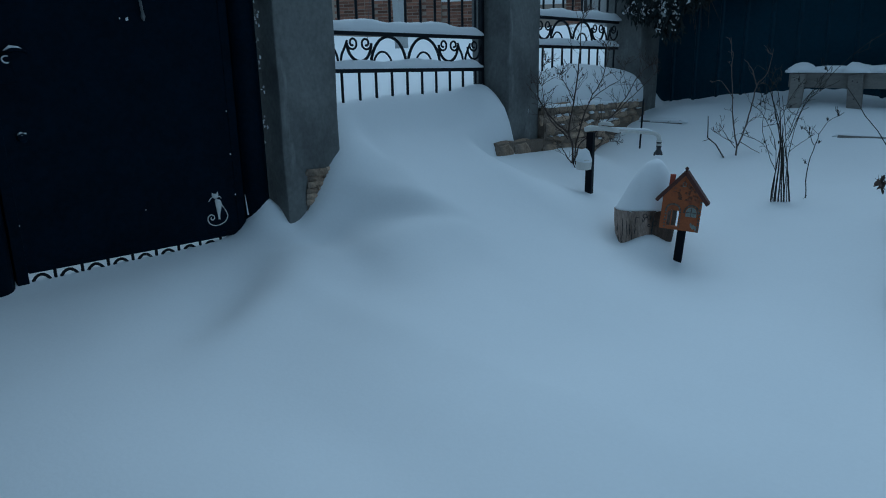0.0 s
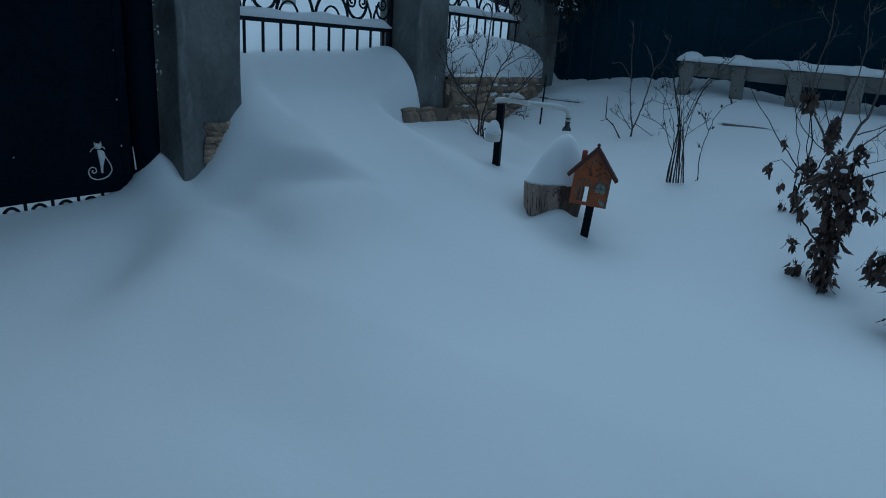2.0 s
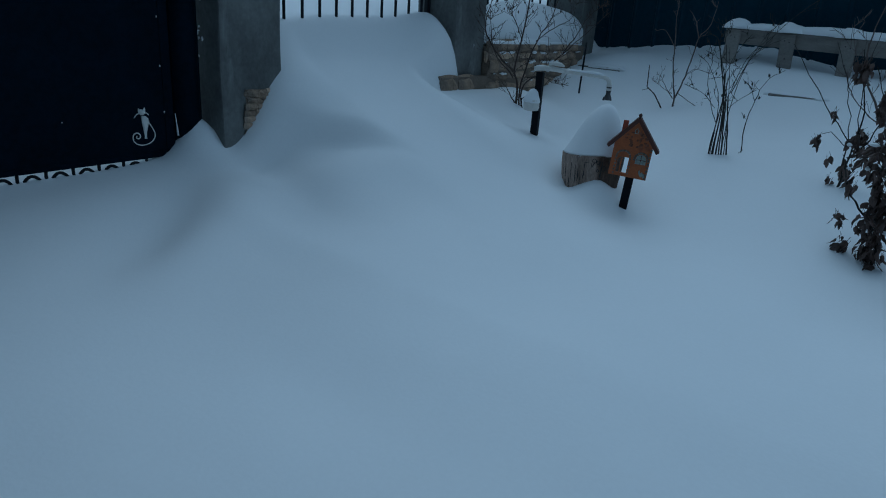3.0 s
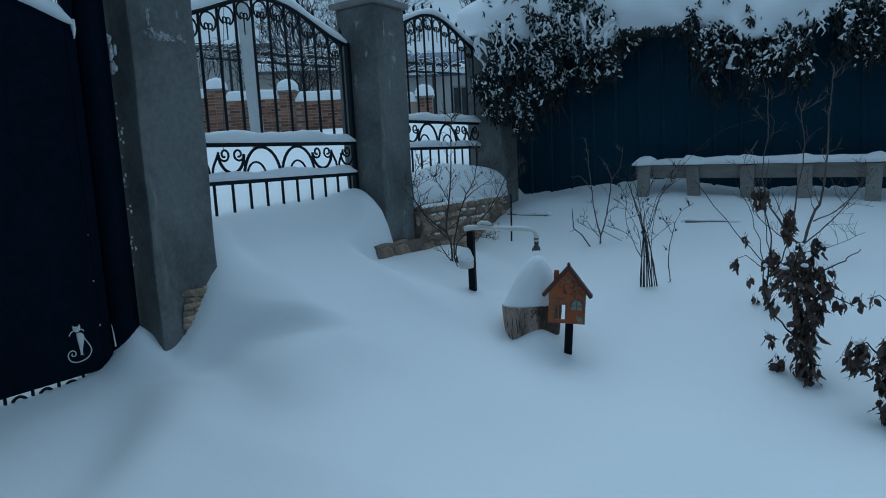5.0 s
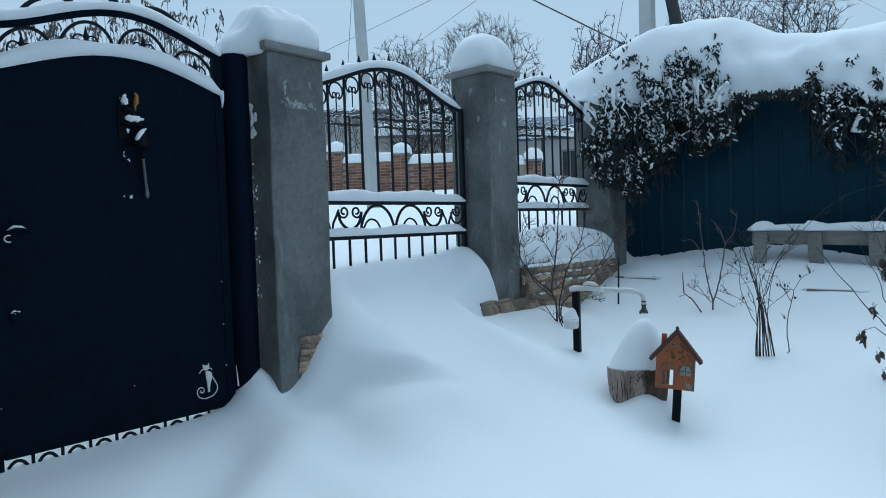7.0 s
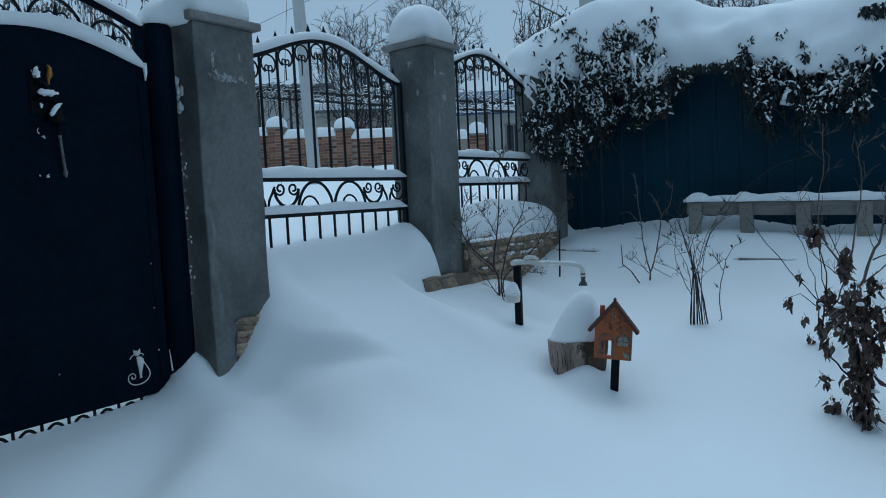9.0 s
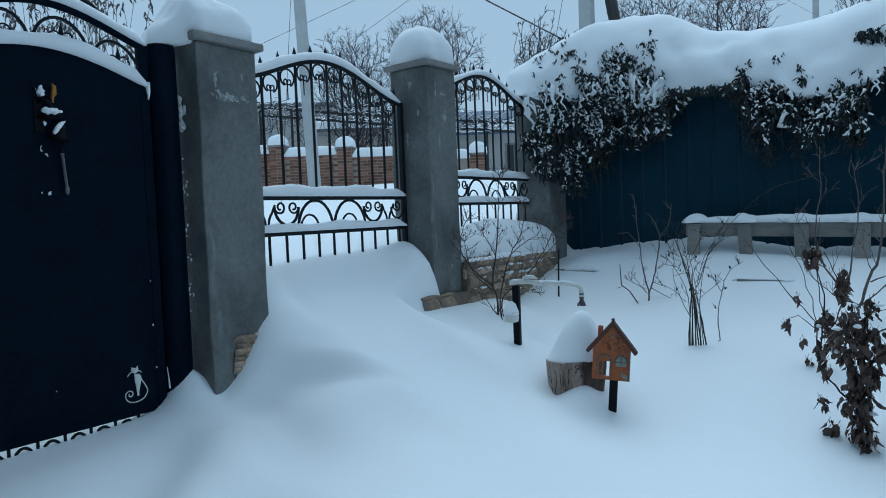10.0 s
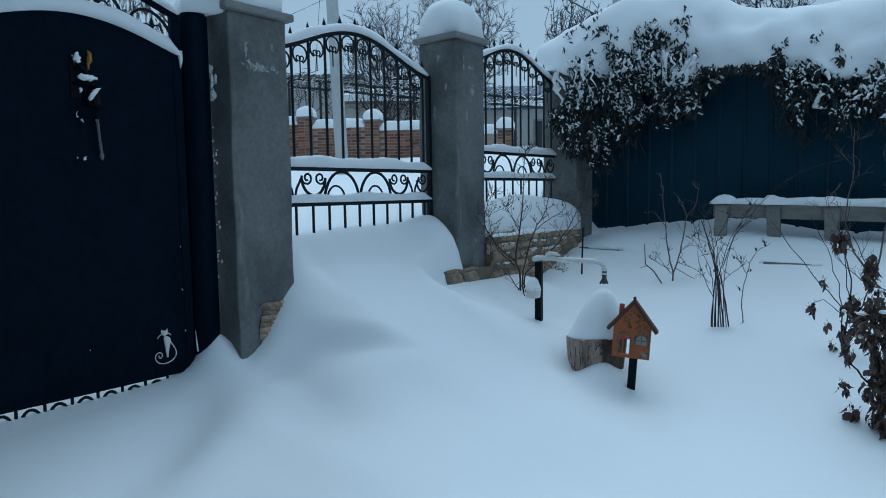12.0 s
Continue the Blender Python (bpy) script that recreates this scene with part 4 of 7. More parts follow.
# hanging bell ornament on the gate
bell = thing("hanging_bell", (0.035, -0.68, 1.435), "dark metal hanging bell with frosted rope on the gate", "door bell")
put("bracket", Geo().box((-0.012, -0.055, 0.30), (0.004, -0.005, 0.455), 0.004).tube([(0, -0.03, 0.44), (0.02, -0.03, 0.452), (0.03, 0.0, 0.44), (0.024, 0.028, 0.40), (0.02, 0.045, 0.35)], 0.009, 8)
    .tube([(0.0, -0.045, 0.37), (0.02, -0.01, 0.375), (0.024, 0.035, 0.372), (0.024, 0.055, 0.385)], 0.009, 8), DARK_METAL, bell)
put("bracket_tip", Geo().tube([(0.02, 0.024, 0.44), (0.024, 0.022, 0.465), (0.024, 0.030, 0.485), (0.024, 0.032, 0.515), (0.020, 0.024, 0.53)], [0.005, 0.008, 0.014, 0.010, 0.004], 8), BRASS, bell, "orange brass tip")
put("bell_cup", Geo().tube([(0.024, 0.052, 0.348), (0.024, 0.051, 0.335), (0.024, 0.046, 0.305), (0.024, 0.042, 0.28), (0.024, 0.040, 0.265)], [0.008, 0.020, 0.029, 0.038, 0.048], 16), DARK_METAL, bell)
put("clapper", Geo().tube([(0.024, 0.044, 0.27), (0.024, 0.048, 0.23), (0.024, 0.05, 0.205)], [0.004, 0.006, 0.012], 8), DARK_METAL, bell)
g, rr = Geo(), random.Random(14)
for strand in (0.0, 2.09, 4.19):
    g.tube([(0.024 + 0.0035 * math.cos(k * 0.8 + strand), 0.05 + 0.012 * k / 22 + 0.0035 * math.sin(k * 0.8 + strand), 0.21 - 0.175 * k / 22) for k in range(23)], 0.0042, 5)
g.blob((0.024, 0.050, 0.205), (0.010, 0.010, 0.014), 1.0, 0.3, 6, 8).blob((0.024, 0.063, 0.030), (0.010, 0.011, 0.020), 2.0, 0.4, 6, 8)
put("rope", g, ROPE, bell, "frosted grey twisted rope pull")
rr = random.Random(23)


def clump(pts, radii, seed):
    """A ragged lump of snow along a short line."""
    line = bent(pts, rr, 0.0, 4)
    at = np.linspace(0, len(radii) - 1, len(line))
    g = Geo().tube(line, [float(np.interp(a, range(len(radii)), radii)) * 0.82 for a in at], 12)
    g.v = [tuple(Vector(p) + Vector((0.4, 1, 1)) * 0.008 * noise.noise(Vector(p) * 70 + Vector((seed, 0, 0))) + Vector((0, 1, 1)) * 0.004 * noise.noise(Vector(p) * 190 + Vector((0, seed, 0)))) for p in g.v]
    return g


bell_clumps = [clump([(0.062, -0.712, 1.902), (0.062, -0.710, 1.922), (0.060, -0.707, 1.942), (0.058, -0.705, 1.952)], [0.017, 0.018, 0.011, 0.003], 1),
               clump([(0.072, -0.713, 1.832), (0.074, -0.695, 1.836), (0.074, -0.665, 1.832), (0.073, -0.640, 1.836), (0.072, -0.625, 1.830)], [0.008, 0.019, 0.018, 0.012, 0.003], 2),
               clump([(0.090, -0.622, 1.788), (0.098, -0.640, 1.776), (0.104, -0.660, 1.755), (0.108, -0.678, 1.730), (0.106, -0.686, 1.720)], [0.004, 0.011, 0.014, 0.012, 0.005], 3),
               clump([(0.068, -0.702, 1.786), (0.068, -0.702, 1.764)], [0.004, 0.006], 4), clump([(0.05, -0.719, 1.670), (0.05, -0.719, 1.642)], [0.003, 0.004], 5),
               clump([(0.052, -0.702, 1.636), (0.052, -0.692, 1.624)], [0.008, 0.006], 6), clump([(0.05, -0.690, 1.460), (0.05, -0.690, 1.445)], [0.005, 0.004], 7)]
for g in bell_clumps:
    single("bell_snow", g, SNOW_CLUMP, "snow clump caught on the hanging bell", "snow", "snow clumps on the bell")


# ---- stone plinth below the fence ----
p_low = plinth(2.40, 4.0, 0.36, 0.885, 0.26, 1, "low wall of rough tan sandstone below the iron fence")
p_under = plinth(1.82, 2.395, 0.36, 0.665, 0.262, 3, "rough tan sandstone footing under a gate pillar")
foot = plinth(0.175, 0.41, 0.30, 0.655, 0.2055, 2, "rough tan sandstones showing at a pillar's foot")
single("plinth_snow", dome(0.225, 0.865, 0.345, 3.3, (0.0, 0.12), 30), SNOW, "rounded snow drift lying on the stone plinth behind the bars", "snow", place=(0.03, 3.265, 0.875))
single("plinth_snow", Geo().loaf([(0.22, 2.42 + 1.4 * i / 30, 0.885) for i in range(31)], 0.10, 0.035, 6.3, 8, 0.5), SNOW, "thin snow strip along the stone plinth", "snow")

g, rr = Geo(), random.Random(44)
for k in range(30):
    y, z = rr.choice((rr.uniform(2.45, 3.95), rr.uniform(3.0, 3.6))), 0.36 + 0.076 * rr.choice((3, 4, 5, 5, 6, 6)) + rr.uniform(-0.006, 0.008)
    g.blob((0.266, y, z), (0.012, rr.uniform(0.010, 0.055), rr.uniform(0.004, 0.012)), k * 1.1, 1.0, 6, 12)
single("ledge_snow", g, SNOW_CLUMP, "small patches of snow caught on the stone ledges", "snow", kind="stuff")

# ---- wooden guard rail in front of the green wall ----
guard = thing("guard_rail", (1.44, 4.14, 0.75), "weathered grey wooden guard rail with stub posts and snow on top", "rail")
slope = Matrix.Rotation(math.atan(0.022), 4, "Y")
put("beam", Geo().box((0.04, -0.0, -0.118), (5.6, 0.06, 0.0), 0.006), GREY_WOOD, guard, smooth=False, place=Matrix.Translation((0, 0.0, 0.372)) @ slope)
post_mesh = Geo().box((-0.054, -0.035, -0.325), (0.054, 0.0, 0.0), 0.006).mesh("stub_post", False)
nail_mesh = Geo().blob((0, -0.036, 0), (0.005, 0.003, 0.005), 1, 0.1, 4, 6).mesh("nail")
rr = random.Random(8)
for k, x in enumerate([0.125, 0.545, 0.985, 1.42, 1.90, 2.40, 2.97, 3.47, 3.97, 4.46, 4.96, 5.4]):
    pm = put("stub_post", post_mesh, GREY_WOOD, guard, place=pose(x, -0.004, 0.364 - 0.022 * x, rr.uniform(-2, 3), rr.uniform(-3, 3), rr.uniform(-3, 3)))
    for dx, dz in ((-0.02, -0.05), (0.015, -0.06), (0.0, -0.19)):
        put("nail", nail_mesh, IRON, pm, place=(dx, 0, dz))
pts = [(1.455 + 5.57 * i / 110, 4.165, 1.124 - 0.022 * (5.6 * i / 110)) for i in range(111)]
g = Geo().loaf(pts, 0.12, 0.060, 2.2, 10, 0.25, 0.45)
for k, x in enumerate([0.125, 0.545, 0.985, 1.42, 1.90, 2.40, 2.97, 3.47, 3.97, 4.46, 4.96]):
    g.blob((1.44 + x, 4.15, 1.127 - 0.022 * x), (0.115, 0.085, 0.075), k * 1.3, 0.3, 8, 12, floor=1.123 - 0.022 * x)
single("guard_rail_snow", g, SNOW, "snow ridge heaped along the wooden guard rail", "snow")

# ---- bird feeder house on a post ----
feeder = thing("bird_feeder", (1.822, 1.583, 0.0), "orange painted plywood bird feeder house on a black post", "bird feeder", turn=20)
tilt = Matrix.Translation((0, 0, 0.27)) @ Matrix.Rotation(radians(4), 4, "Y") @ Matrix.Diagonal((0.95, 1, 0.97, 1))


def board_with_holes():
    """The front board: a gabled outline with a door and an arched window cut through."""
    W, E, P = 0.113, 0.195, 0.335
    outer = [(-W, 0), (W, 0), (W, E), (0, P), (-W, E)]
    door = [(-0.048, 0.018), (-0.010, 0.018), (-0.010, 0.115), (-0.048, 0.115)]
    ds = [(-0.075, 0.02), (-0.055, 0.02), (-0.055, 0.118), (-0.075, 0.10)]
    bm = bmesh.new()
    edges = []
    for loop in (outer, door, ds):
        vs = [bm.verts.new((x, -0.006, z)) for x, z in loop]
        edges += [bm.edges.new((vs[i], vs[(i + 1) % len(vs)])) for i in range(len(vs))]
    bmesh.ops.triangle_fill(bm, edges=edges, use_beauty=True)
    bmesh.ops.recalc_face_normals(bm, faces=bm.faces)
    r = bmesh.ops.extrude_face_region(bm, geom=bm.faces[:])
    bmesh.ops.translate(bm, vec=(0, 0.012, 0), verts=[v for v in r["geom"] if isinstance(v, bmesh.types.BMVert)])
    bmesh.ops.recalc_face_normals(bm, faces=bm.faces)
    return bm


def tilted(ob):
    ob.matrix_basis = tilt @ ob.matrix_basis
    return ob


tilted(part("front_board", board_with_holes(), ORANGE, feeder))
for s in (-1, 1):
    m = Matrix.Translation((s * 0.069, 0, 0.251)) @ Matrix.Rotation(s * math.atan2(0.14, 0.113), 4, "Y")
    tilted(put("roof_board", Geo().box((-0.117, -0.022, -0.004), (0.112, 0.055, 0.018), 0.003), ROOF_BROWN, feeder, smooth=False, place=m))
tilted(put("ridge_knob", Geo().tube([(0, 0.0, 0.34), (0, 0, 0.36), (0, 0, 0.367), (0, 0, 0.378)], [0.008, 0.008, 0.012, 0.004], 8), ROOF_BROWN, feeder))
tilted(put("chimney", Geo().box((-0.088, -0.006, 0.24), (-0.058, 0.022, 0.325), 0.003), RED_PAINT, feeder, smooth=False))
tilted(put("floor_board", Geo().box((-0.113, 0.006, 0.0), (0.02, 0.05, 0.012), 0.002), ORANGE, feeder, smooth=False))
win = [(0.028, -0.0105, 0.088)] + [(0.059 + 0.031 * math.cos(radians(a)), -0.0105, 0.112 + 0.034 * math.sin(radians(a))) for a in range(180, -1, -20)] + [(0.09, -0.0105, 0.088)]
g = Geo().add(win + [(x, -0.0055, z) for x, y, z in win], [tuple(range(len(win)))] + [(i, (i + 1) % len(win), len(win) + (i + 1) % len(win), len(win) + i) for i in range(len(win))])
tilted(put("window_picture", g, PALE_PAINT, feeder, "painted arched window, pale and worn", smooth=False))
g = Geo()
for a in range(0, 181, 15):
    g.blob((0.059 + 0.04 * math.cos(radians(a)), -0.008, 0.112 + 0.043 * math.sin(radians(a))), (0.006, 0.003, 0.006), a, 0.3, 4, 6)
    g.blob((-0.045 + 0.04 * math.cos(radians(a)), -0.008, 0.118 + 0.035 * math.sin(radians(a))), (0.006, 0.003, 0.006), a, 0.3, 4, 6)
for z in range(9):
    g.blob((0.106, -0.0075, 0.012 + 0.021 * z), (0.006, 0.002, 0.008), z * 1.3, 0.4, 4, 6)
    if z < 6:
        g.blob((-0.086, -0.0075, 0.015 + 0.019 * z), (0.006, 0.002, 0.007), z * 1.7, 0.4, 4, 6)
        g.blob((-0.001, -0.0075, 0.022 + 0.017 * z), (0.005, 0.002, 0.006), z * 1.9, 0.4, 4, 6)
tilted(put("painted_stonework", g, STONE_PAINT, feeder, "painted grey stones round the openings"))
tilted(put("window_bar", Geo().box((0.0575, -0.0125, 0.088), (0.0605, -0.0106, 0.145)).box((0.03, -0.0125, 0.112), (0.088, -0.0106, 0.115)), ROOF_BROWN, feeder, smooth=False))
g, rr = Geo(), random.Random(3)
for k in range(34):
    u = rr.uniform(-0.055, 0.085)
    g.blob((u, -0.0062, rr.uniform(0.185, 0.30 - 0.9 * abs(u))), (rr.uniform(0.004, 0.011), 0.0012, rr.uniform(0.004, 0.010)), k, 0.9, 4, 9)
tilted(put("painted_spots", g, LEAF_PAINT, feeder, "brown painted leaf garland"))
tilted(put("painted_lamp", Geo().tube([(-0.008, -0.007, 0.262), (-0.01, -0.007, 0.28), (0.0, -0.007, 0.292), (0.01, -0.007, 0.28), (0.008, -0.007, 0.262), (-0.008, -0.007, 0.262)], 0.0025, 5), PALE_PAINT, feeder))
tilted(put("painted_flower", Geo().blob((0.08, -0.007, 0.03), (0.016, 0.002, 0.012), 2, 0.8, 5, 9).blob((0.095, -0.007, 0.022), (0.006, 0.002, 0.014), 2, 0.5, 5, 9).blob((0.066, -0.007, 0.042), (0.006, 0.002, 0.012), 2, 0.5, 5, 9), PALE_PAINT, feeder))
tilted(put("post", Geo().box((-0.006, 0.007, -0.42), (0.044, 0.030, 0.16), 0.003), BLACK_POST, feeder, smooth=False))

# ---- tree stump with a snow cone ----
stump = thing("tree_stump", (1.537, 1.717, 0.0), "cracked brown tree stump with a tall cone of snow", "stump")
vs, fs, n, rows = [], [], 40, 7
for r in range(rows + 1):
    z = -0.15 + 0.50 * r / rows
    for i in range(n):
        a = 2 * math.pi * i / n
        q = 0.185 * (1 + 0.06 * noise.noise(Vector((math.cos(a) * 2, math.sin(a) * 2, z * 1.2))) + 0.02 * math.sin(a * 9 + z * 2)) * (0.80 + 0.20 * min(1.0, max(0.0, (z + 0.02) / 0.33)))
        vs.append((math.cos(a) * q, math.sin(a) * q, z + 0.014 * math.cos(a)))
for r in range(rows):
    for i in range(n):
        a, b = r * n + i, r * n + (i + 1) % n
        fs.append((a, b, b + n, a + n))
fs.append(tuple(rows * n + i for i in range(n)))
put("trunk", Geo().add(vs, fs), STUMP_WOOD, stump)
rr = random.Random(11)


def on_bark(turn_by, z, out=0.1835):
    """A point on the stump's side, turned from the side that faces the viewer."""
    a = radians(-64.7 + turn_by)
    k = 0.80 + 0.20 * min(1.0, max(0.0, (z + 0.02) / 0.33))
    q = 0.185 * (1 + 0.06 * noise.noise(Vector((math.cos(a) * 2, math.sin(a) * 2, z * 1.2))) + 0.02 * math.sin(a * 9 + z * 2)) * k + (out - 0.1835)
    return (math.cos(a) * q, math.sin(a) * q, z)


for k in range(11):
    a, z, h = rr.uniform(-75, 20), rr.uniform(0.10, 0.24), rr.uniform(0.05, 0.12)
    put("crack", Geo().tube([on_bark(a + rr.uniform(-1, 1), z + h * i / 4) for i in range(5)], [0.001, 0.0028, 0.0035, 0.0025, 0.001], 5), DARK_WOOD, stump, "dark drying crack in the wood")
for a, z, r in ((3, 0.330, 0.011), (10, 0.322, 0.009), (11, 0.272, 0.007), (22, 0.285, 0.013)):
    put("knot_ring", Geo().tube([on_bark(a + math.degrees(r * math.cos(i * math.pi / 6) / 0.185), z + r * 1.15 * math.sin(i * math.pi / 6)) for i in range(13)], 0.0020, 5), DARK_WOOD, stump, "dark ring burnt into the wood")
for a0, z0, a1, z1 in ((-14, 0.315, -7, 0.318), (-14, 0.315, -14.5, 0.27), (0, 0.29, 4, 0.325), (0, 0.29, -2, 0.315), (12, 0.30, 15, 0.335), (-40, 0.30, -41, 0.19), (-22, 0.22, -23, 0.12), (-34, 0.16, -33, 0.11)):
    put("groove", Geo().tube([on_bark(a0 + (a1 - a0) * i / 3, z0 + (z1 - z0) * i / 3) for i in range(4)], [0.0012, 0.0022, 0.0020, 0.0010], 5), DARK_WOOD, stump, "dark groove in the wood")
vs, fs, n, rows = [], [], 36, 20
for r in range(rows + 1):
    k = r / rows
    for i in range(n):
        a = 2 * math.pi * i / n
        q = 0.184 * max(0.0, 1 - k) ** 0.55 * (1 + 0.05 * noise.noise(Vector((math.cos(a) * 1.3, math.sin(a) * 1.3, k * 2 + 4))))
        vs.append((math.cos(a) * q + 0.042 * k, math.sin(a) * q + 0.02 * k, 0.345 + 0.015 * math.cos(a) * (1 - k) + 0.305 * k))
for r in range(rows):
    for i in range(n):
        a, b = r * n + i, r * n + (i + 1) % n
        fs.append((a, b, b + n, a + n))
fs.append(tuple(range(n - 1, -1, -1)))
single("stump_snow", Geo().add(vs, fs), SNOW, "tall rounded cone of snow on the tree stump", "snow", place=(1.537, 1.717, 0.0))

# ---- garden tap ----
tap = thing("garden_tap", (0.965, 1.97, 0.25), "white plastic garden water pipe with grey tap on a black post", "tap", turn=9)
put("post", Geo().box((-0.025, -0.02, -0.2), (0.023, 0.02, 0.51), 0.003), BLACK_POST, tap, smooth=False)
put("pipe", Geo().tube([(-0.045, 0, 0.528), (-0.02, 0, 0.532), (0.03, 0, 0.538), (0.10, 0, 0.538), (0.17, 0, 0.530), (0.20, 0.0, 0.528), (0.43, 0, 0.518), (0.452, 0, 0.512), (0.467, 0, 0.498), (0.472, 0, 0.475), (0.472, 0, 0.44)],
                       [0.017, 0.019, 0.018, 0.017, 0.014, 0.0115, 0.0115, 0.0135, 0.0145, 0.0145, 0.0145], 12), PVC, tap)
put("union", Geo().tube([(0.165, 0, 0.531), (0.19, 0, 0.529), (0.205, 0, 0.528)], [0.017, 0.018, 0.014], 12), PVC, tap)
put("valve_lever", Geo().tube([(0.06, 0, 0.545), (0.06, -0.002, 0.566), (0.085, -0.004, 0.574), (0.135, -0.004, 0.570), (0.16, -0.004, 0.560)], [0.012, 0.011, 0.014, 0.013, 0.006], 10), PVC, tap, "yellowed white valve lever on the pipe")
for z0, z1, r, mt in ((0.476, 0.466, 0.018, PVC), (0.464, 0.455, 0.0165, TAP_GREY), (0.453, 0.442, 0.018, PVC), (0.440, 0.431, 0.0165, TAP_GREY)):
    put("collar", Geo().tube([(0.472, 0, z0), (0.472, 0, z1)], r, 14), mt, tap)
put("spout", Geo().tube([(0.472, 0, 0.432), (0.472, 0, 0.415), (0.472, 0, 0.405), (0.472, 0, 0.392), (0.472, 0, 0.380)], [0.014, 0.015, 0.020, 0.024, 0.018], 12).tube([(0.452, -0.004, 0.398), (0.446, -0.006, 0.376)], [0.008, 0.006], 6).tube([(0.49, -0.004, 0.398), (0.497, -0.006, 0.380)], [0.008, 0.006], 6), TAP_GREY, tap, "grey metal spout")
jar = thing("plastic_jug", (0.944, 1.925, 0.556), "cloudy white plastic jug hung on the tap post", "jug")
put("body", Geo().tube([(0, 0, -0.050), (0, 0, -0.046), (0, 0, -0.02), (0, 0, 0.02), (0, 0, 0.040), (0, 0, 0.055)], [0.036, 0.050, 0.054, 0.053, 0.046, 0.024], 18), PVC, jar)
put("handle", Geo().tube([(-0.045, -0.02, 0.036), (-0.066, -0.022, 0.022), (-0.069, -0.022, -0.015), (-0.056, -0.02, -0.040)], 0.0035, 6), DARK_METAL, jar, "thin dark wire handle")
jug_cap = Geo()
jug_cap.tube([(-0.002, 0, 0.008), (0.0, 0, 0.030), (0.004, 0, 0.058), (0.010, 0, 0.082), (0.014, 0, 0.096)], [0.0575, 0.053, 0.042, 0.027, 0.009], 18)
jug_cap.v = [(x, y + 0.006 * noise.noise(Vector((x * 30, z * 30, 2))), z + 0.006 * noise.noise(Vector((x * 30, y * 30, 7)))) for x, y, z in jug_cap.v]
single("jug_snow", jug_cap, SNOW, "pointed cap of snow on the plastic jug", "snow", place=(0.944, 1.925, 0.556))
single("pipe_snow", Geo().loaf([(0.93 + 0.45 * i / 20, 1.967 + 0.075 * i / 20, 0.797 - 0.018 * i / 20) for i in range(21)], 0.022, 0.014, 9.1, 6, 0.6), SNOW, "thin snow line on the white water pipe", "snow")
# thin rod by the plinth
single("steel_rod", Geo().tube([(0.60, 3.30, 0.4), (0.615, 3.30, 0.93)], 0.008, 6), IRON, "thin black steel rod stuck upright in the snow", "rod")
# planks lying in the snow
for x0, x1, y, low, lb in ((0.30, 0.72, 3.83, 0.006, "grey board end showing through the snow by the plinth"), (2.02, 2.42, 3.70, 0.020, "grey board edge showing through the snow by the rail")):
    xm, z = (x0 + x1) / 2, snow_z((x0 + x1) / 2, y) - low
    g = Geo().box((-(x1 - x0) / 2, -0.07, -0.03), ((x1 - x0) / 2, 0.07, 0.03), 0.006)
    single("garden_board", g, GREY_WOOD, lb, "board", "boards in the snow", smooth=False, place=(xm, y + 0.06, z, 3, -2 if x0 < 1 else 0, 0))
    slab = Geo().loaf([(x0 - 0.04 + (x1 - x0 + 0.08) * i / 30, y + 0.075, z + 0.012) for i in range(31)], 0.165, 0.036, x0 * 7, 10, 0.55, 0.5)
    single("board_snow", slab, SNOW, "thin ragged slab of snow lying over a board", "snow", "snow slabs on the boards")


# ---- bare shrubs ----
def shrub(name, place, label, stems, mat, seed, turn=0.0, scale=1.0, wobble=0.004, depth=0.10, twig=0.16, part_name="stem", buds=0.0, lift=0.0, more=1.0):
    """stems: ((u, z), ...), radius, number of twigs; u runs along the turned x axis."""
    x, y = place
    t = thing(name, (x, y, snow_z(x, y) - 0.03 + lift), label, "shrub", turn=turn)
    rng = random.Random(seed)
    for line, r, count in stems:
        count = round(count * more)
        back = rng.uniform(-depth, depth)
        far = max(abs(z) for u, z in line) or 1
        pts = bent([(u * scale, back * (z / far) ** 2 if z > 0 else 0, z * scale) for u, z in line], rng, wobble)
        n = len(pts)
        radii = [max(0.0016, r * (1 - 0.72 * i / (n - 1))) * rng.uniform(0.88, 1.15) for i in range(n)]
        stem = put(part_name, Geo().tube(pts, radii, 6), mat, t)
        for k in range(int(count * 1.4)):
            i = min(n - 2, int(n * (0.25 + 0.72 * (k + rng.random()) / count)))
            d = (pts[i + 1] - pts[i]).normalized()
            side = Vector((rng.choice((-1, 1)) * rng.uniform(0.5, 1), rng.uniform(-0.8, 0.8), rng.uniform(-0.15, 0.5)))
            g = Geo()
            L = twig * rng.uniform(0.35, 1.25) * (1.15 - 0.5 * i / n)
            grow(g, rng, pts[i], d * 0.7 + side, L, max(0.0019, radii[i] * 0.45), 1, 4, 0.8, rng.choice((1, 2, 2, 3)), up=0.2, wander=0.2, least=0.0014)
            if rng.random() < buds:
                g.blob(pts[i] + (d * 0.7 + side).normalized() * L * 0.6, (0.006, 0.006, 0.010), k, 0.5, 4, 5)
            put("twig", g, mat, stem)
    return t


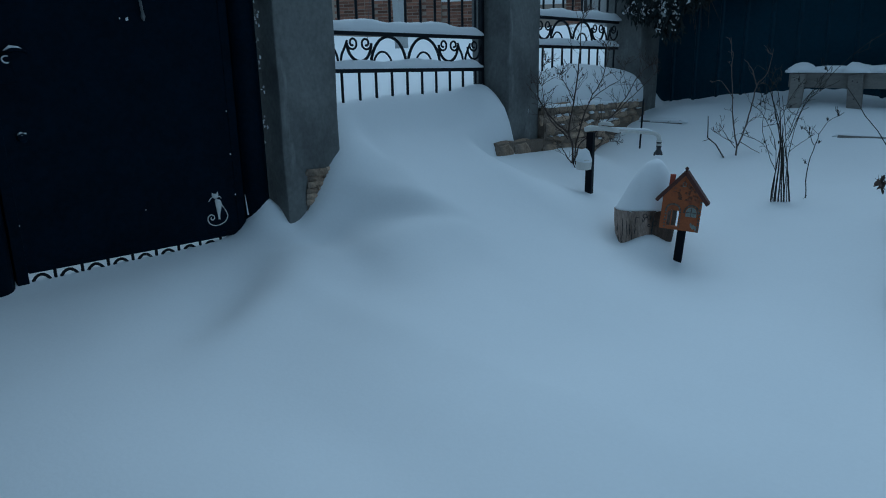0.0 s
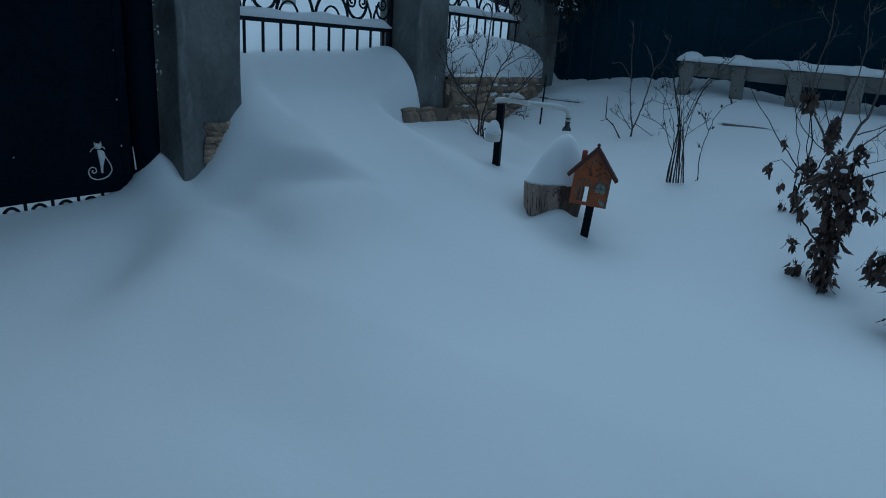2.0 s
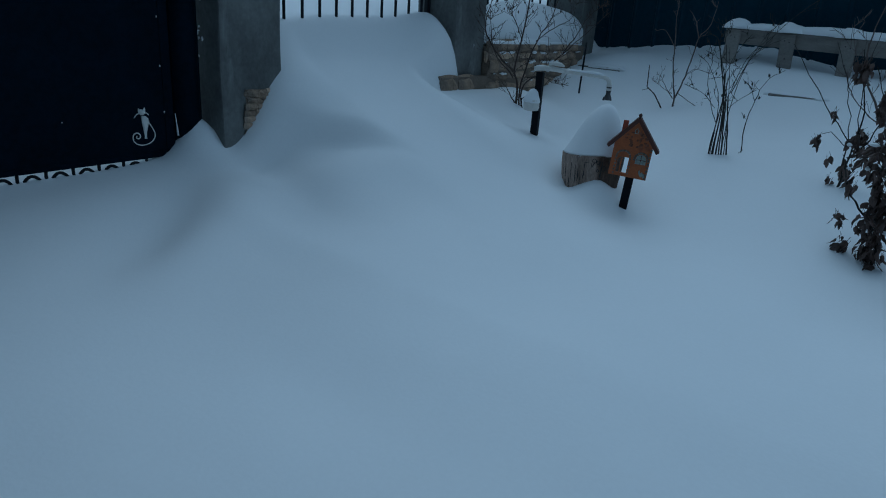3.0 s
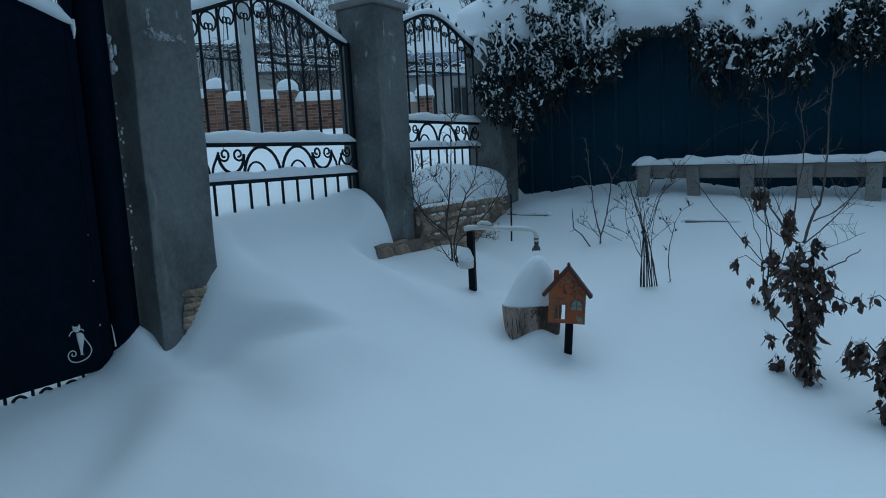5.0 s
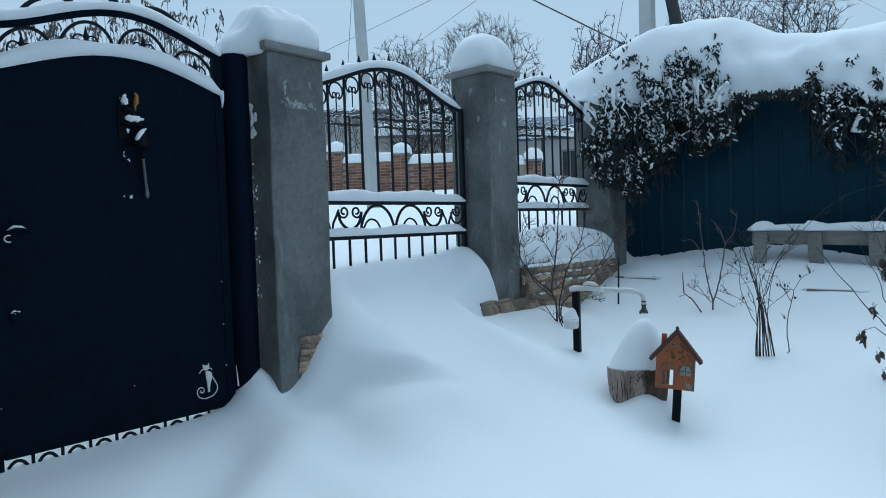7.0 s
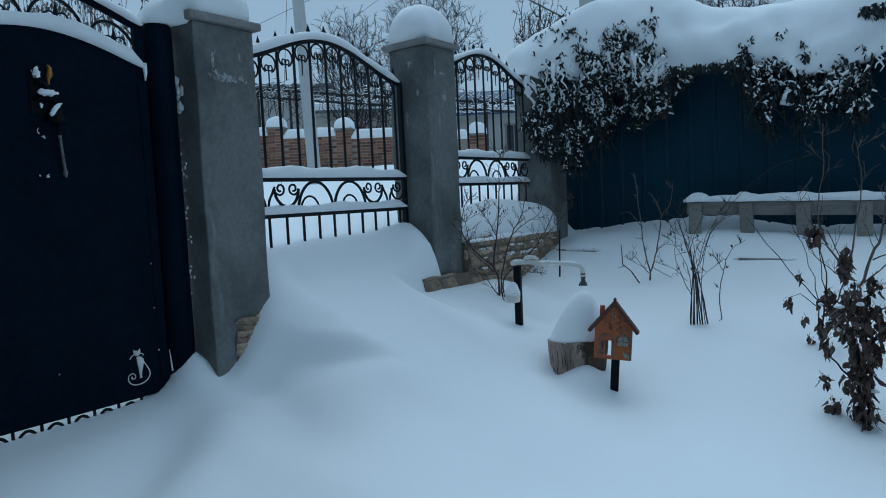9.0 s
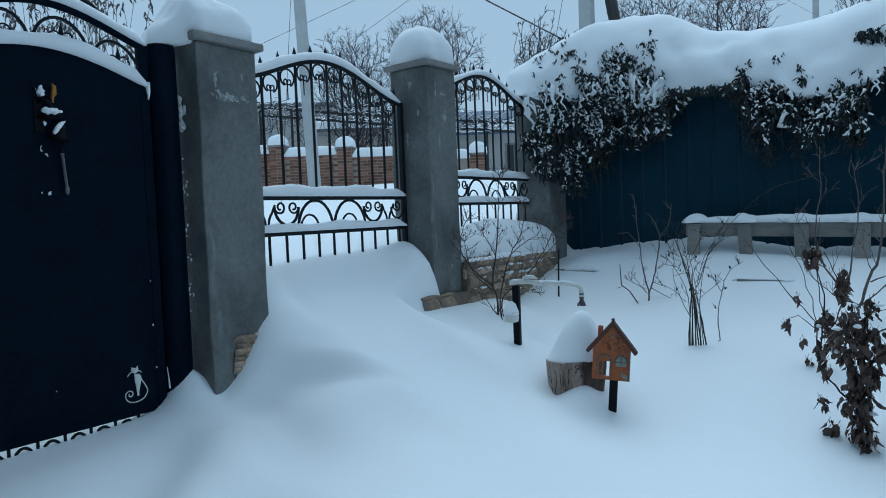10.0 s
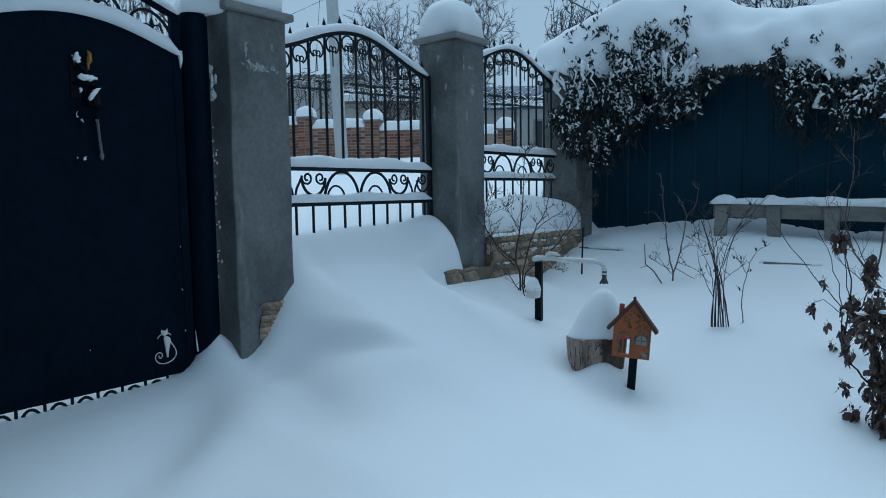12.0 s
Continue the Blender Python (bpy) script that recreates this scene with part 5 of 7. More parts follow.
shrub("bare_shrub", (1.41, 3.35), "leafless two-stemmed young shrub in the snow",
      [(((0, -0.05), (0, 0.10), (-0.03, 0.23), (-0.057, 0.42), (-0.08, 0.70), (-0.105, 0.92)), 0.0075, 5), (((0.0, 0.09), (0.047, 0.23), (0.076, 0.38), (0.104, 0.56), (0.17, 0.66), (0.193, 0.83)), 0.007, 3),
       (((0.104, 0.56), (0.05, 0.70), (0.0, 0.76)), 0.005, 1), (((-0.05, 0.47), (-0.15, 0.60), (-0.22, 0.59)), 0.004, 1), (((-0.01, 0.09), (-0.085, 0.19), (-0.14, 0.28)), 0.004, 4),
       (((-0.02, 0.13), (-0.10, 0.17), (-0.165, 0.22)), 0.003, 3), (((0.02, 0.13), (0.19, 0.04), (0.32, -0.01)), 0.0035, 3), (((0.02, 0.15), (0.10, 0.32), (0.25, 0.30)), 0.003, 3)], PALE_BARK, 21, turn=20, twig=0.10, wobble=0.0018)
shrub("bare_shrub", (0.57, 2.34), "wide leafless shrub with thin knobby twigs by the stone plinth",
      [(((0, -0.05), (-0.005, 0.18), (-0.035, 0.28), (0.0, 0.53), (0.026, 0.78), (0.035, 1.04), (0.06, 1.16)), 0.009, 14), (((0.03, -0.04), (0.02, 0.2), (0.11, 0.51), (0.20, 0.68), (0.25, 0.94)), 0.0075, 11),
       (((-0.026, 0.27), (-0.13, 0.35), (-0.23, 0.47), (-0.276, 0.58), (-0.25, 0.75), (-0.2, 0.82)), 0.007, 11), (((-0.04, 0.23), (-0.20, 0.42), (-0.25, 0.70)), 0.006, 6),
       (((0.04, 0.0), (0.043, 0.18), (0.164, 0.28), (0.30, 0.42), (0.37, 0.53), (0.47, 0.70), (0.56, 0.78)), 0.0065, 11), (((0.30, 0.42), (0.46, 0.58), (0.595, 0.73)), 0.004, 4),
       (((0.0, 0.02), (-0.035, 0.08), (-0.078, 0.15), (-0.10, 0.17)), 0.006, 2), (((0.06, 0.24), (0.20, 0.25), (0.25, 0.215), (0.37, 0.205)), 0.0035, 4), (((0.0, 0.5), (-0.08, 0.66), (-0.11, 0.72)), 0.004, 5),
       (((0.10, 0.50), (0.22, 0.60), (0.34, 0.68), (0.36, 0.80)), 0.004, 5)], BARK, 8, turn=32, twig=0.15, wobble=0.003, buds=0.12, more=1.9)
shrub("cane_cluster", (2.04, 2.56), "tight cluster of thin dark bare canes standing in snow",
      [(((-0.062, -0.041), (-0.048, 0.244), (-0.027, 0.561)), 0.0062, 0),
       (((-0.041, -0.041), (-0.034, 0.317), (-0.054, 0.525), (-0.109, 0.683)), 0.0058, 2),
       (((-0.012, -0.041), (-0.024, 0.317), (-0.062, 0.512), (-0.128, 0.744), (-0.171, 0.786)), 0.0055, 3),
       (((0.026, -0.041), (-0.003, 0.244), (-0.032, 0.439), (-0.090, 0.610)), 0.0060, 1),
       (((0.062, -0.041), (0.027, 0.195), (-0.006, 0.366), (-0.036, 0.476)), 0.0060, 0),
       (((0.007, -0.041), (-0.012, 0.244), (-0.025, 0.439), (-0.037, 0.532)), 0.0055, 0),
       (((-0.049, 0.232), (-0.109, 0.366), (-0.153, 0.512), (-0.147, 0.647), (-0.190, 0.761)), 0.0028, 4),
       (((0.004, 0.439), (0.067, 0.634), (0.150, 0.756), (0.256, 0.903), (0.462, 1.074), (0.767, 1.159)), 0.0026, 6),
       (((-0.009, 0.329), (0.074, 0.415), (0.150, 0.476)), 0.0018, 3),
       (((-0.020, 0.366), (0.026, 0.561), (0.071, 0.683), (0.177, 0.805)), 0.0024, 5),
       (((-0.076, 0.329), (-0.166, 0.415), (-0.293, 0.464)), 0.0020, 4),
       (((-0.062, 0.512), (-0.013, 0.683), (0.058, 0.805)), 0.0022, 4),
       (((-0.109, 0.683), (-0.122, 0.805), (-0.105, 0.878)), 0.0020, 3),
       (((0.041, -0.041), (0.006, 0.342), (-0.056, 0.708)), 0.0034, 3),
       (((-0.031, -0.041), (-0.039, 0.439), (-0.082, 0.720), (-0.133, 0.878)), 0.0034, 4),
       (((0.012, -0.041), (0.021, 0.415), (0.092, 0.708), (0.208, 0.898)), 0.0030, 4),
       (((-0.050, -0.041), (-0.059, 0.366), (-0.152, 0.586), (-0.214, 0.647)), 0.0030, 3)],
      STEM, 5, turn=14, twig=0.11, wobble=0.0015, depth=0.04, part_name="cane", buds=0.15)
shrub("thin_twig", (2.16, 2.66), "single thin bare twig with a few dry buds",
      [(((0, -0.04), (-0.012, 0.20), (0.012, 0.38), (0.055, 0.50), (0.15, 0.58)), 0.0038, 5), (((0.012, 0.38), (-0.03, 0.46), (-0.07, 0.49)), 0.0025, 2), (((-0.11, -0.07), (-0.03, 0.00), (0.002, 0.06)), 0.003, 0)], STEM, 12, turn=15, twig=0.08, buds=0.8)
st = thing("dry_stick", (1.27, 3.29, snow_z(1.27, 3.29)), "thin forked dry stick leaning out of the snow", "stick")
put("stem", Geo().tube([(0.10, 0, -0.04), (0.0, 0.0, 0.10), (-0.07, 0, 0.15), (-0.075, 0, 0.25), (-0.08, 0.0, 0.32)], [0.006, 0.005, 0.005, 0.004, 0.003], 5).tube([(-0.05, 0, 0.14), (-0.11, 0, 0.12)], 0.003, 4), BARK, st)
shrub("bare_shrub", (2.95, 3.04), "tall leafless grey shrub with forked upright branches",
      [(((0.01, -0.1), (0.0, 0.12), (-0.017, 0.26)), 0.016, 1), (((-0.017, 0.26), (-0.127, 0.41), (-0.225, 0.59), (-0.264, 0.79), (-0.235, 1.03), (-0.235, 1.36)), 0.0085, 9),
       (((-0.017, 0.28), (0.048, 0.48), (0.10, 0.65), (0.118, 0.90), (0.135, 1.22), (0.15, 1.42)), 0.010, 9), (((-0.08, 0.37), (-0.04, 0.68), (-0.007, 0.96), (-0.05, 1.25)), 0.006, 6),
       (((0.0, 0.30), (0.16, 0.46), (0.26, 0.60), (0.38, 0.80)), 0.006, 6), (((0.05, 0.45), (0.22, 0.55), (0.36, 0.78)), 0.005, 5), (((-0.02, 0.30), (-0.16, 0.36), (-0.30, 0.5), (-0.36, 0.62)), 0.005, 6),
       (((0.0, 0.24), (0.15, 0.28), (0.35, 0.38)), 0.004, 4), (((-0.2, 0.55), (-0.33, 0.75), (-0.38, 0.95)), 0.004, 4)], PALE_BARK, 33, turn=4, twig=0.19, wobble=0.0035, lift=-0.17)


# ---- shrubs with dead leaves ----
def leaf_mesh(seed, L, W, fold, curl):
    """A withered ovate leaf on a short stalk, folded along its rib, with a crumpled rim."""
    rng = random.Random(seed)
    g, vs, fs, n = Geo(), [], [], 7
    for i in range(n + 1):
        k = i / n
        w = W * math.sin(math.pi * k ** 0.72) ** 0.85 * (1 + rng.uniform(-0.09, 0.09)) if 0 < i < n else W * 0.05
        z = -curl * L * k * k + rng.uniform(-0.003, 0.003)
        rim = fold * (0.7 + 0.6 * math.sin(3.0 * k + seed))
        for s in (-1.0, -0.5, 0.0, 0.5, 1.0):
            a = rim * abs(s)
            vs.append((s * w / 2 * math.cos(a), L * k, z + abs(s) * w / 2 * math.sin(a) + (rng.uniform(-0.004, 0.004) if abs(s) == 1 else 0)))
    for i in range(n):
        for s in range(4):
            a = i * 5 + s
            fs.append((a, a + 1, a + 6, a + 5))
    g.add(vs, fs)
    g.tube([(0, -0.030, 0.012), (0, -0.014, 0.006), (0, 0.002, 0.0)], [0.0016, 0.0013, 0.0013], 3, caps=False)
    me = g.mesh("leaf")
    me.materials.append(DEAD_LEAF)
    return me


LEAVES = [leaf_mesh(i, L, W, f, c) for i, (L, W, f, c) in enumerate([(0.070, 0.038, 0.6, 0.35), (0.064, 0.034, 0.9, 0.6), (0.076, 0.042, 0.4, 0.2), (0.056, 0.032, 1.1, 0.4), (0.068, 0.036, -0.6, 0.5), (0.072, 0.028, 1.3, 0.7), (0.060, 0.042, 0.3, 0.1)])]


def leafy_shrub(place, label, canes, seed, sprays, snow_clumps):
    x, y = place
    z0 = snow_z(x, y) - 0.04
    t = thing("leafy_shrub", (x, y, z0), label, "shrub", "shrubs with dead leaves")
    rng = random.Random(seed)
    for pts, r in canes:
        sm = []
        for i in range(len(pts) - 1):
            for k in range(4):
                sm.append(Vector(pts[i]).lerp(Vector(pts[i + 1]), k / 4) + Vector((rng.gauss(0, 0.004), rng.gauss(0, 0.004), 0)))
        sm.append(Vector(pts[-1]))
        put("cane", Geo().tube(sm, [r * (1 - 0.6 * i / len(sm)) for i in range(len(sm))], 5), STEM, t)
    spots = []
    for cx, cy, cz, rx, rz, count in sprays:
        for k in range(int(count * 1.95)):
            while True:
                u, v, w = rng.uniform(-1, 1), rng.uniform(-1, 1), rng.uniform(-1, 1)
                if u * u + v * v + w * w < 1:
                    break
            p = Vector((cx + u * rx * 0.66, cy + v * rx * 0.62, cz + w * rz))
            m = Matrix.Translation(p) @ Euler((radians(rng.uniform(-120, -50)), radians(rng.uniform(-40, 40)), radians(rng.uniform(0, 360)))).to_matrix().to_4x4()
            s = rng.uniform(0.52, 0.95)
            put("leaf", LEAVES[rng.randrange(7)], DEAD_LEAF, t, place=m @ Matrix.Diagonal((s, s, s, 1)))
            spots.append(p)
    for k in range(snow_clumps):
        p = spots[rng.randrange(len(spots))]
        put("leaf_snow", Geo().blob((p.x, p.y - 0.012, p.z + 0.012), (rng.uniform(0.012, 0.026), 0.02, 0.010), k, 0.4, 5, 8), SNOW_CLUMP, t, "small patch of snow caught on leaves")
    return t


leafy_shrub((3.075, 1.68), "dead-leaved shrub with hanging dark brown leaves",
            [([(0, 0, 0), (-0.02, 0, 0.25), (-0.04, 0, 0.45), (-0.06, 0.0, 0.62), (-0.04, 0.0, 0.74)], 0.010), ([(0.02, 0, 0), (0.03, 0, 0.3), (0.0, 0, 0.55), (0.04, 0, 0.72)], 0.009),
             ([(0, 0, 0.22), (-0.1, 0, 0.3), (-0.18, 0, 0.42), (-0.2, 0, 0.52)], 0.006),
             ([(0, 0, 0.45), (0.12, 0, 0.48), (0.2, 0, 0.44)], 0.005), ([(0.05, 0, 0.6), (0.15, 0, 0.66), (0.22, 0, 0.72)], 0.004)], 41,
            [(0.0, 0, 0.10, 0.09, 0.09, 34), (-0.02, 0, 0.26, 0.12, 0.10, 46), (0.0, 0, 0.41, 0.12, 0.10, 52), (-0.06, 0, 0.56, 0.14, 0.10, 54), (0.06, 0, 0.56, 0.11, 0.08, 34), (-0.03, 0, 0.68, 0.09, 0.07, 22),
             (0.15, 0, 0.46, 0.05, 0.04, 5), (0.22, 0, 0.46, 0.03, 0.03, 3), (0.05, 0, 0.74, 0.04, 0.04, 7), (-0.17, 0, 0.24, 0.05, 0.03, 5), (-0.13, 0, 0.12, 0.05, 0.04, 7), (-0.15, 0, 0.44, 0.04, 0.06, 5)], 9)
leafy_shrub((3.45, 1.385), "tall-stemmed shrub with clustered dead brown leaves",
            [([(0, 0, 0), (0.0, 0, 0.3), (-0.02, 0, 0.55), (0.0, 0, 0.85), (0.04, 0, 1.10)], 0.009), ([(0, 0, 0), (0.06, 0, 0.35), (0.02, 0, 0.7), (0.05, 0.02, 1.02)], 0.008),
             ([(0, 0, 0.02), (0.12, 0, 0.03), (0.26, 0, 0.06), (0.36, 0.05, 0.05)], 0.007), ([(0.03, 0, 0.03), (0.10, 0, 0.14), (0.22, 0, 0.24)], 0.005), ([(0, 0, 0.3), (-0.12, 0, 0.42), (-0.2, 0, 0.36)], 0.005),
             ([(0, 0, 0.55), (-0.07, 0, 0.64), (-0.12, 0, 0.62)], 0.003), ([(0.02, 0, 0.6), (0.08, 0, 0.7), (0.1, 0, 0.68)], 0.003)], 57,
            [(-0.02, 0, 0.12, 0.08, 0.08, 28), (-0.02, 0, 0.30, 0.13, 0.12, 72), (0.05, 0, 0.43, 0.16, 0.10, 72), (-0.15, 0, 0.36, 0.09, 0.07, 36), (0.20, 0, 0.42, 0.11, 0.12, 53), (0.04, 0, 1.10, 0.05, 0.04, 5), (0.0, 0, 0.95, 0.04, 0.04, 6),
             (-0.02, 0, 0.72, 0.03, 0.06, 10), (0.10, 0, 0.67, 0.04, 0.06, 8), (-0.1, 0, 0.62, 0.02, 0.02, 2)], 8)
shrub("thorny_shrub", (3.85, 1.42), "low bare thorny branches at the snow's edge",
      [(((0, -0.03), (-0.12, 0.12), (-0.28, 0.24)), 0.006, 4), (((0, -0.03), (0.06, 0.25), (0.1, 0.5)), 0.007, 5), (((0, -0.03), (0.2, 0.2), (0.36, 0.32)), 0.006, 4)], BARK, 71)
leafy_shrub((2.79, 2.34), "thin-stemmed shrub with sparse dark hanging dead leaves",
            [([(0, 0, 0), (0.02, 0, 0.22), (0.04, 0, 0.42), (0.0, 0.02, 0.62), (-0.04, 0, 0.80)], 0.006), ([(0.01, 0, 0.1), (0.0, 0, 0.3), (-0.16, 0, 0.48), (-0.40, 0.02, 0.80)], 0.0045),
             ([(0.02, 0, 0.2), (0.1, 0, 0.32), (0.14, 0, 0.5), (0.04, 0, 0.72)], 0.005), ([(0.0, 0, 0.3), (-0.06, 0, 0.58), (-0.18, 0, 0.83)], 0.003), ([(0.03, 0, 0.35), (0.0, 0, 0.66), (0.02, 0, 0.92)], 0.003),
             ([(0.0, 0, 0.26), (-0.10, 0, 0.34), (-0.16, 0, 0.31)], 0.003), ([(0.0, 0, 0.02), (0.08, 0, 0.18), (0.12, 0, 0.3)], 0.004)], 63,
            [(0.02, 0, 0.16, 0.04, 0.07, 7), (0.05, 0, 0.31, 0.07, 0.08, 22), (0.14, 0, 0.30, 0.05, 0.05, 12), (0.13, 0, 0.53, 0.055, 0.11, 30), (-0.02, 0, 0.70, 0.075, 0.06, 22), (-0.11, 0, 0.46, 0.03, 0.03, 3),
             (-0.16, 0, 0.28, 0.04, 0.04, 5), (-0.08, 0, 0.20, 0.02, 0.03, 2), (-0.05, 0, 0.09, 0.03, 0.04, 3)], 2)


# ---- snow load and climber on the green wall ----
CREST = (np.array((-0.48, -0.43, -0.36, -0.2, 0.0, 0.15, 0.33, 0.6, 1.0, 1.25, 1.52, 1.8, 2.6, 3.2, 3.9, 5.0, 6.2, 9.2)),
         np.array((2.58, 2.76, 2.85, 2.90, 2.94, 3.02, 3.18, 3.28, 3.28, 3.15, 2.96, 2.92, 2.95, 3.06, 3.18, 3.02, 3.08, 2.9)))


def crest(x):
    return sum(float(np.interp(x + d, *CREST)) for d in (-0.12, -0.06, 0.0, 0.06, 0.12)) / 5


def load_base(x):
    """The lower front edge of the snow load."""
    left = 0.13 * float(1 - smoothstep(-0.10, 0.30, x))
    return 2.43 + left - 0.045 * max(0.0, x - 1.0) - 0.09 * float(smoothstep(2.05, 2.45, x)) + 0.10 * float(smoothstep(2.80, 3.05, x))


vs, fs, nu, nv = [], [], 190, 34
front_lines = []
for i in range(nu + 1):
    x = -0.47 + 9.4 * (i / nu) ** 1.15
    base = load_base(x)
    e = math.sin(min(1.0, (x + 0.47) / 0.28) * math.pi / 2) ** 0.6
    line = []
    for j in range(nv + 1):
        v = math.pi * j / nv
        front = 0.17 * noise.noise(Vector((x * 1.9, 0.0, 4.2))) + 0.05 * noise.noise(Vector((x * 7, 0.0, 1.2)))
        facing = max(0.0, math.cos(v))
        lump = 0.06 * noise.noise(Vector((x * 1.3, v * 1.1, 0.6))) + 0.085 * facing * noise.noise(Vector((x * 4.2, v * 3, 7.6))) + 0.014 * noise.noise(Vector((x * 14, v * 9, 2.6))) + 0.065 * facing ** 0.5 * float(1 - smoothstep(0.5, 1.1, v)) * noise.noise(Vector((x * 6.5, v * 4.5, 3.3)))
        y = 4.98 - 0.52 * float(1 - smoothstep(0.0, 0.9, x)) - (0.60 + front * 0.35) * math.cos(v) * (0.30 + 0.70 * e)
        tongue = 0.11 * max(0.0, noise.noise(Vector((x * 5.2, 0.0, 8.8)))) * (1.0 if x > 2.0 else 0.25)
        hang = (0.08 + (front * 0.5 if x < 1.1 else front * 0.2) + tongue) * max(0.0, math.cos(v)) ** 5
        z = base - hang + ((crest(x) - base) * (0.2 + 0.8 * e)) * math.sin(v) ** (1.30 if v < math.pi / 2 else 0.62) + lump * math.sin(v) * e
        vs.append((x, y - lump * 0.4 * max(0, math.cos(v)), z))
        if v < 1.5:
            line.append((z, vs[-1][1]))
    line.sort()
    front_lines.append((x, [a for a, b in line], [b for a, b in line]))
for i in range(nu):
    for j in range(nv + 1):
        a, b = i * (nv + 1) + j, i * (nv + 1) + (j + 1) % (nv + 1)
        fs.append((a, a + nv + 1, b + nv + 1, b))
fs.append(tuple(range(nv + 1)))
fs.append(tuple(nu * (nv + 1) + j for j in range(nv, -1, -1)))
single("wall_top_snow", Geo().add(vs, fs), SNOW, "huge rounded snow load draped over the climber on the wall", "snow")


def load_front(x, z):
    """How far forward the snow load stands at a height."""
    k = min(range(len(front_lines)), key=lambda i: abs(front_lines[i][0] - x))
    return float(np.interp(z, front_lines[k][1], front_lines[k][2]))


climber = thing("evergreen_climber", (0, 4.45, 0.8), "dark evergreen climber hanging over the wall, flecked with snow", "climbing plant")


def drape_low(x):
    """The lower edge of the hanging leaves."""
    return float(np.interp(x, (-0.12, -0.03, 0.03, 0.28, 0.46, 0.62, 0.83, 0.92, 1.11, 1.26, 1.33, 1.41, 1.86, 1.92, 1.98, 2.08, 2.28, 2.47, 2.56, 2.83, 2.9, 3.1, 5.0),
                           (2.20, 1.98, 1.84, 1.57, 1.44, 1.57, 1.88, 1.80, 1.94, 2.03, 2.20, 2.18, 2.22, 2.04, 1.88, 1.68, 1.74, 1.56, 1.70, 1.72, 1.88, 1.9, 1.7)))


def drape_high(x):
    """The upper edge, where the leaves reach over the snow."""
    return float(np.interp(x, (-0.12, 0.1, 0.3, 0.43, 0.58, 0.80, 0.95, 1.1, 1.25, 1.41, 1.86, 1.97, 2.10, 2.25, 2.35, 2.44, 2.56, 2.70, 2.85, 2.95, 3.05, 5.0),
                           (2.46, 2.50, 2.58, 2.64, 2.90, 2.92, 2.74, 2.52, 2.46, 2.40, 2.34, 2.50, 2.40, 2.28, 2.22, 2.12, 2.22, 2.18, 2.20, 2.30, 2.36, 2.25)))


rng = random.Random(77)
lv, lf, sv = [], [], Geo()


def ivy_leaf(p, yaw, pitch, roll, s):
    m = Matrix.Translation(p) @ Euler((pitch, roll, yaw)).to_matrix().to_4x4()
    i0 = len(lv)
    for a, b, c in ((0, 0, 0), (0.36, 0.55, 0.14), (0.30, 1.35, 0.05), (0, 2.2, -0.25), (-0.30, 1.35, 0.05), (-0.36, 0.55, 0.14)):
        lv.append(tuple(m @ Vector((a * s, b * s, c * s))))
    lf.extend([(i0, i0 + 1, i0 + 2, i0 + 3), (i0, i0 + 3, i0 + 4, i0 + 5)])
    return m


def ivy_spray(x, y, z, length, leaves_n, snow):
    """A hanging shoot with drooping leaves, some with snow along it."""
    p = Vector((x, y, z - 0.8))
    d = Vector((rng.gauss(0, 0.35), -0.35 * rng.random(), -1)).normalized()
    for k in range(leaves_n):
        q = p + d * (length * k / leaves_n) + Vector((rng.gauss(0, 0.012), rng.gauss(0, 0.010), 0))
        ivy_leaf(q, rng.gauss(0, 1.0), rng.gauss(-1.25, 0.4), rng.gauss(0, 0.5), rng.uniform(0.017, 0.031))
    for k in range(snow):
        q = p + d * (length * rng.random()) + Vector((rng.gauss(0, 0.014), -0.012 - 0.014 * rng.random(), 0.004))
        w = rng.choice((rng.uniform(0.0025, 0.005), rng.uniform(0.003, 0.0075), rng.uniform(0.004, 0.009), rng.uniform(0.006, 0.0135)))
        a = (d * rng.choice((0.3, 1.0)) + Vector((rng.gauss(0, 0.7), rng.gauss(0, 0.2), rng.gauss(0, 0.4)))).normalized() * w * rng.uniform(1.2, 3.2)
        side = Vector((rng.gauss(0, 0.006), -0.004, 0.004))
        sv.tube([q - a, q - a * 0.4 + side, q + a * 0.35 - side, q + a], [w * 0.3, w * rng.uniform(0.8, 1.2), w * rng.uniform(0.5, 1.0), w * 0.12], 5)


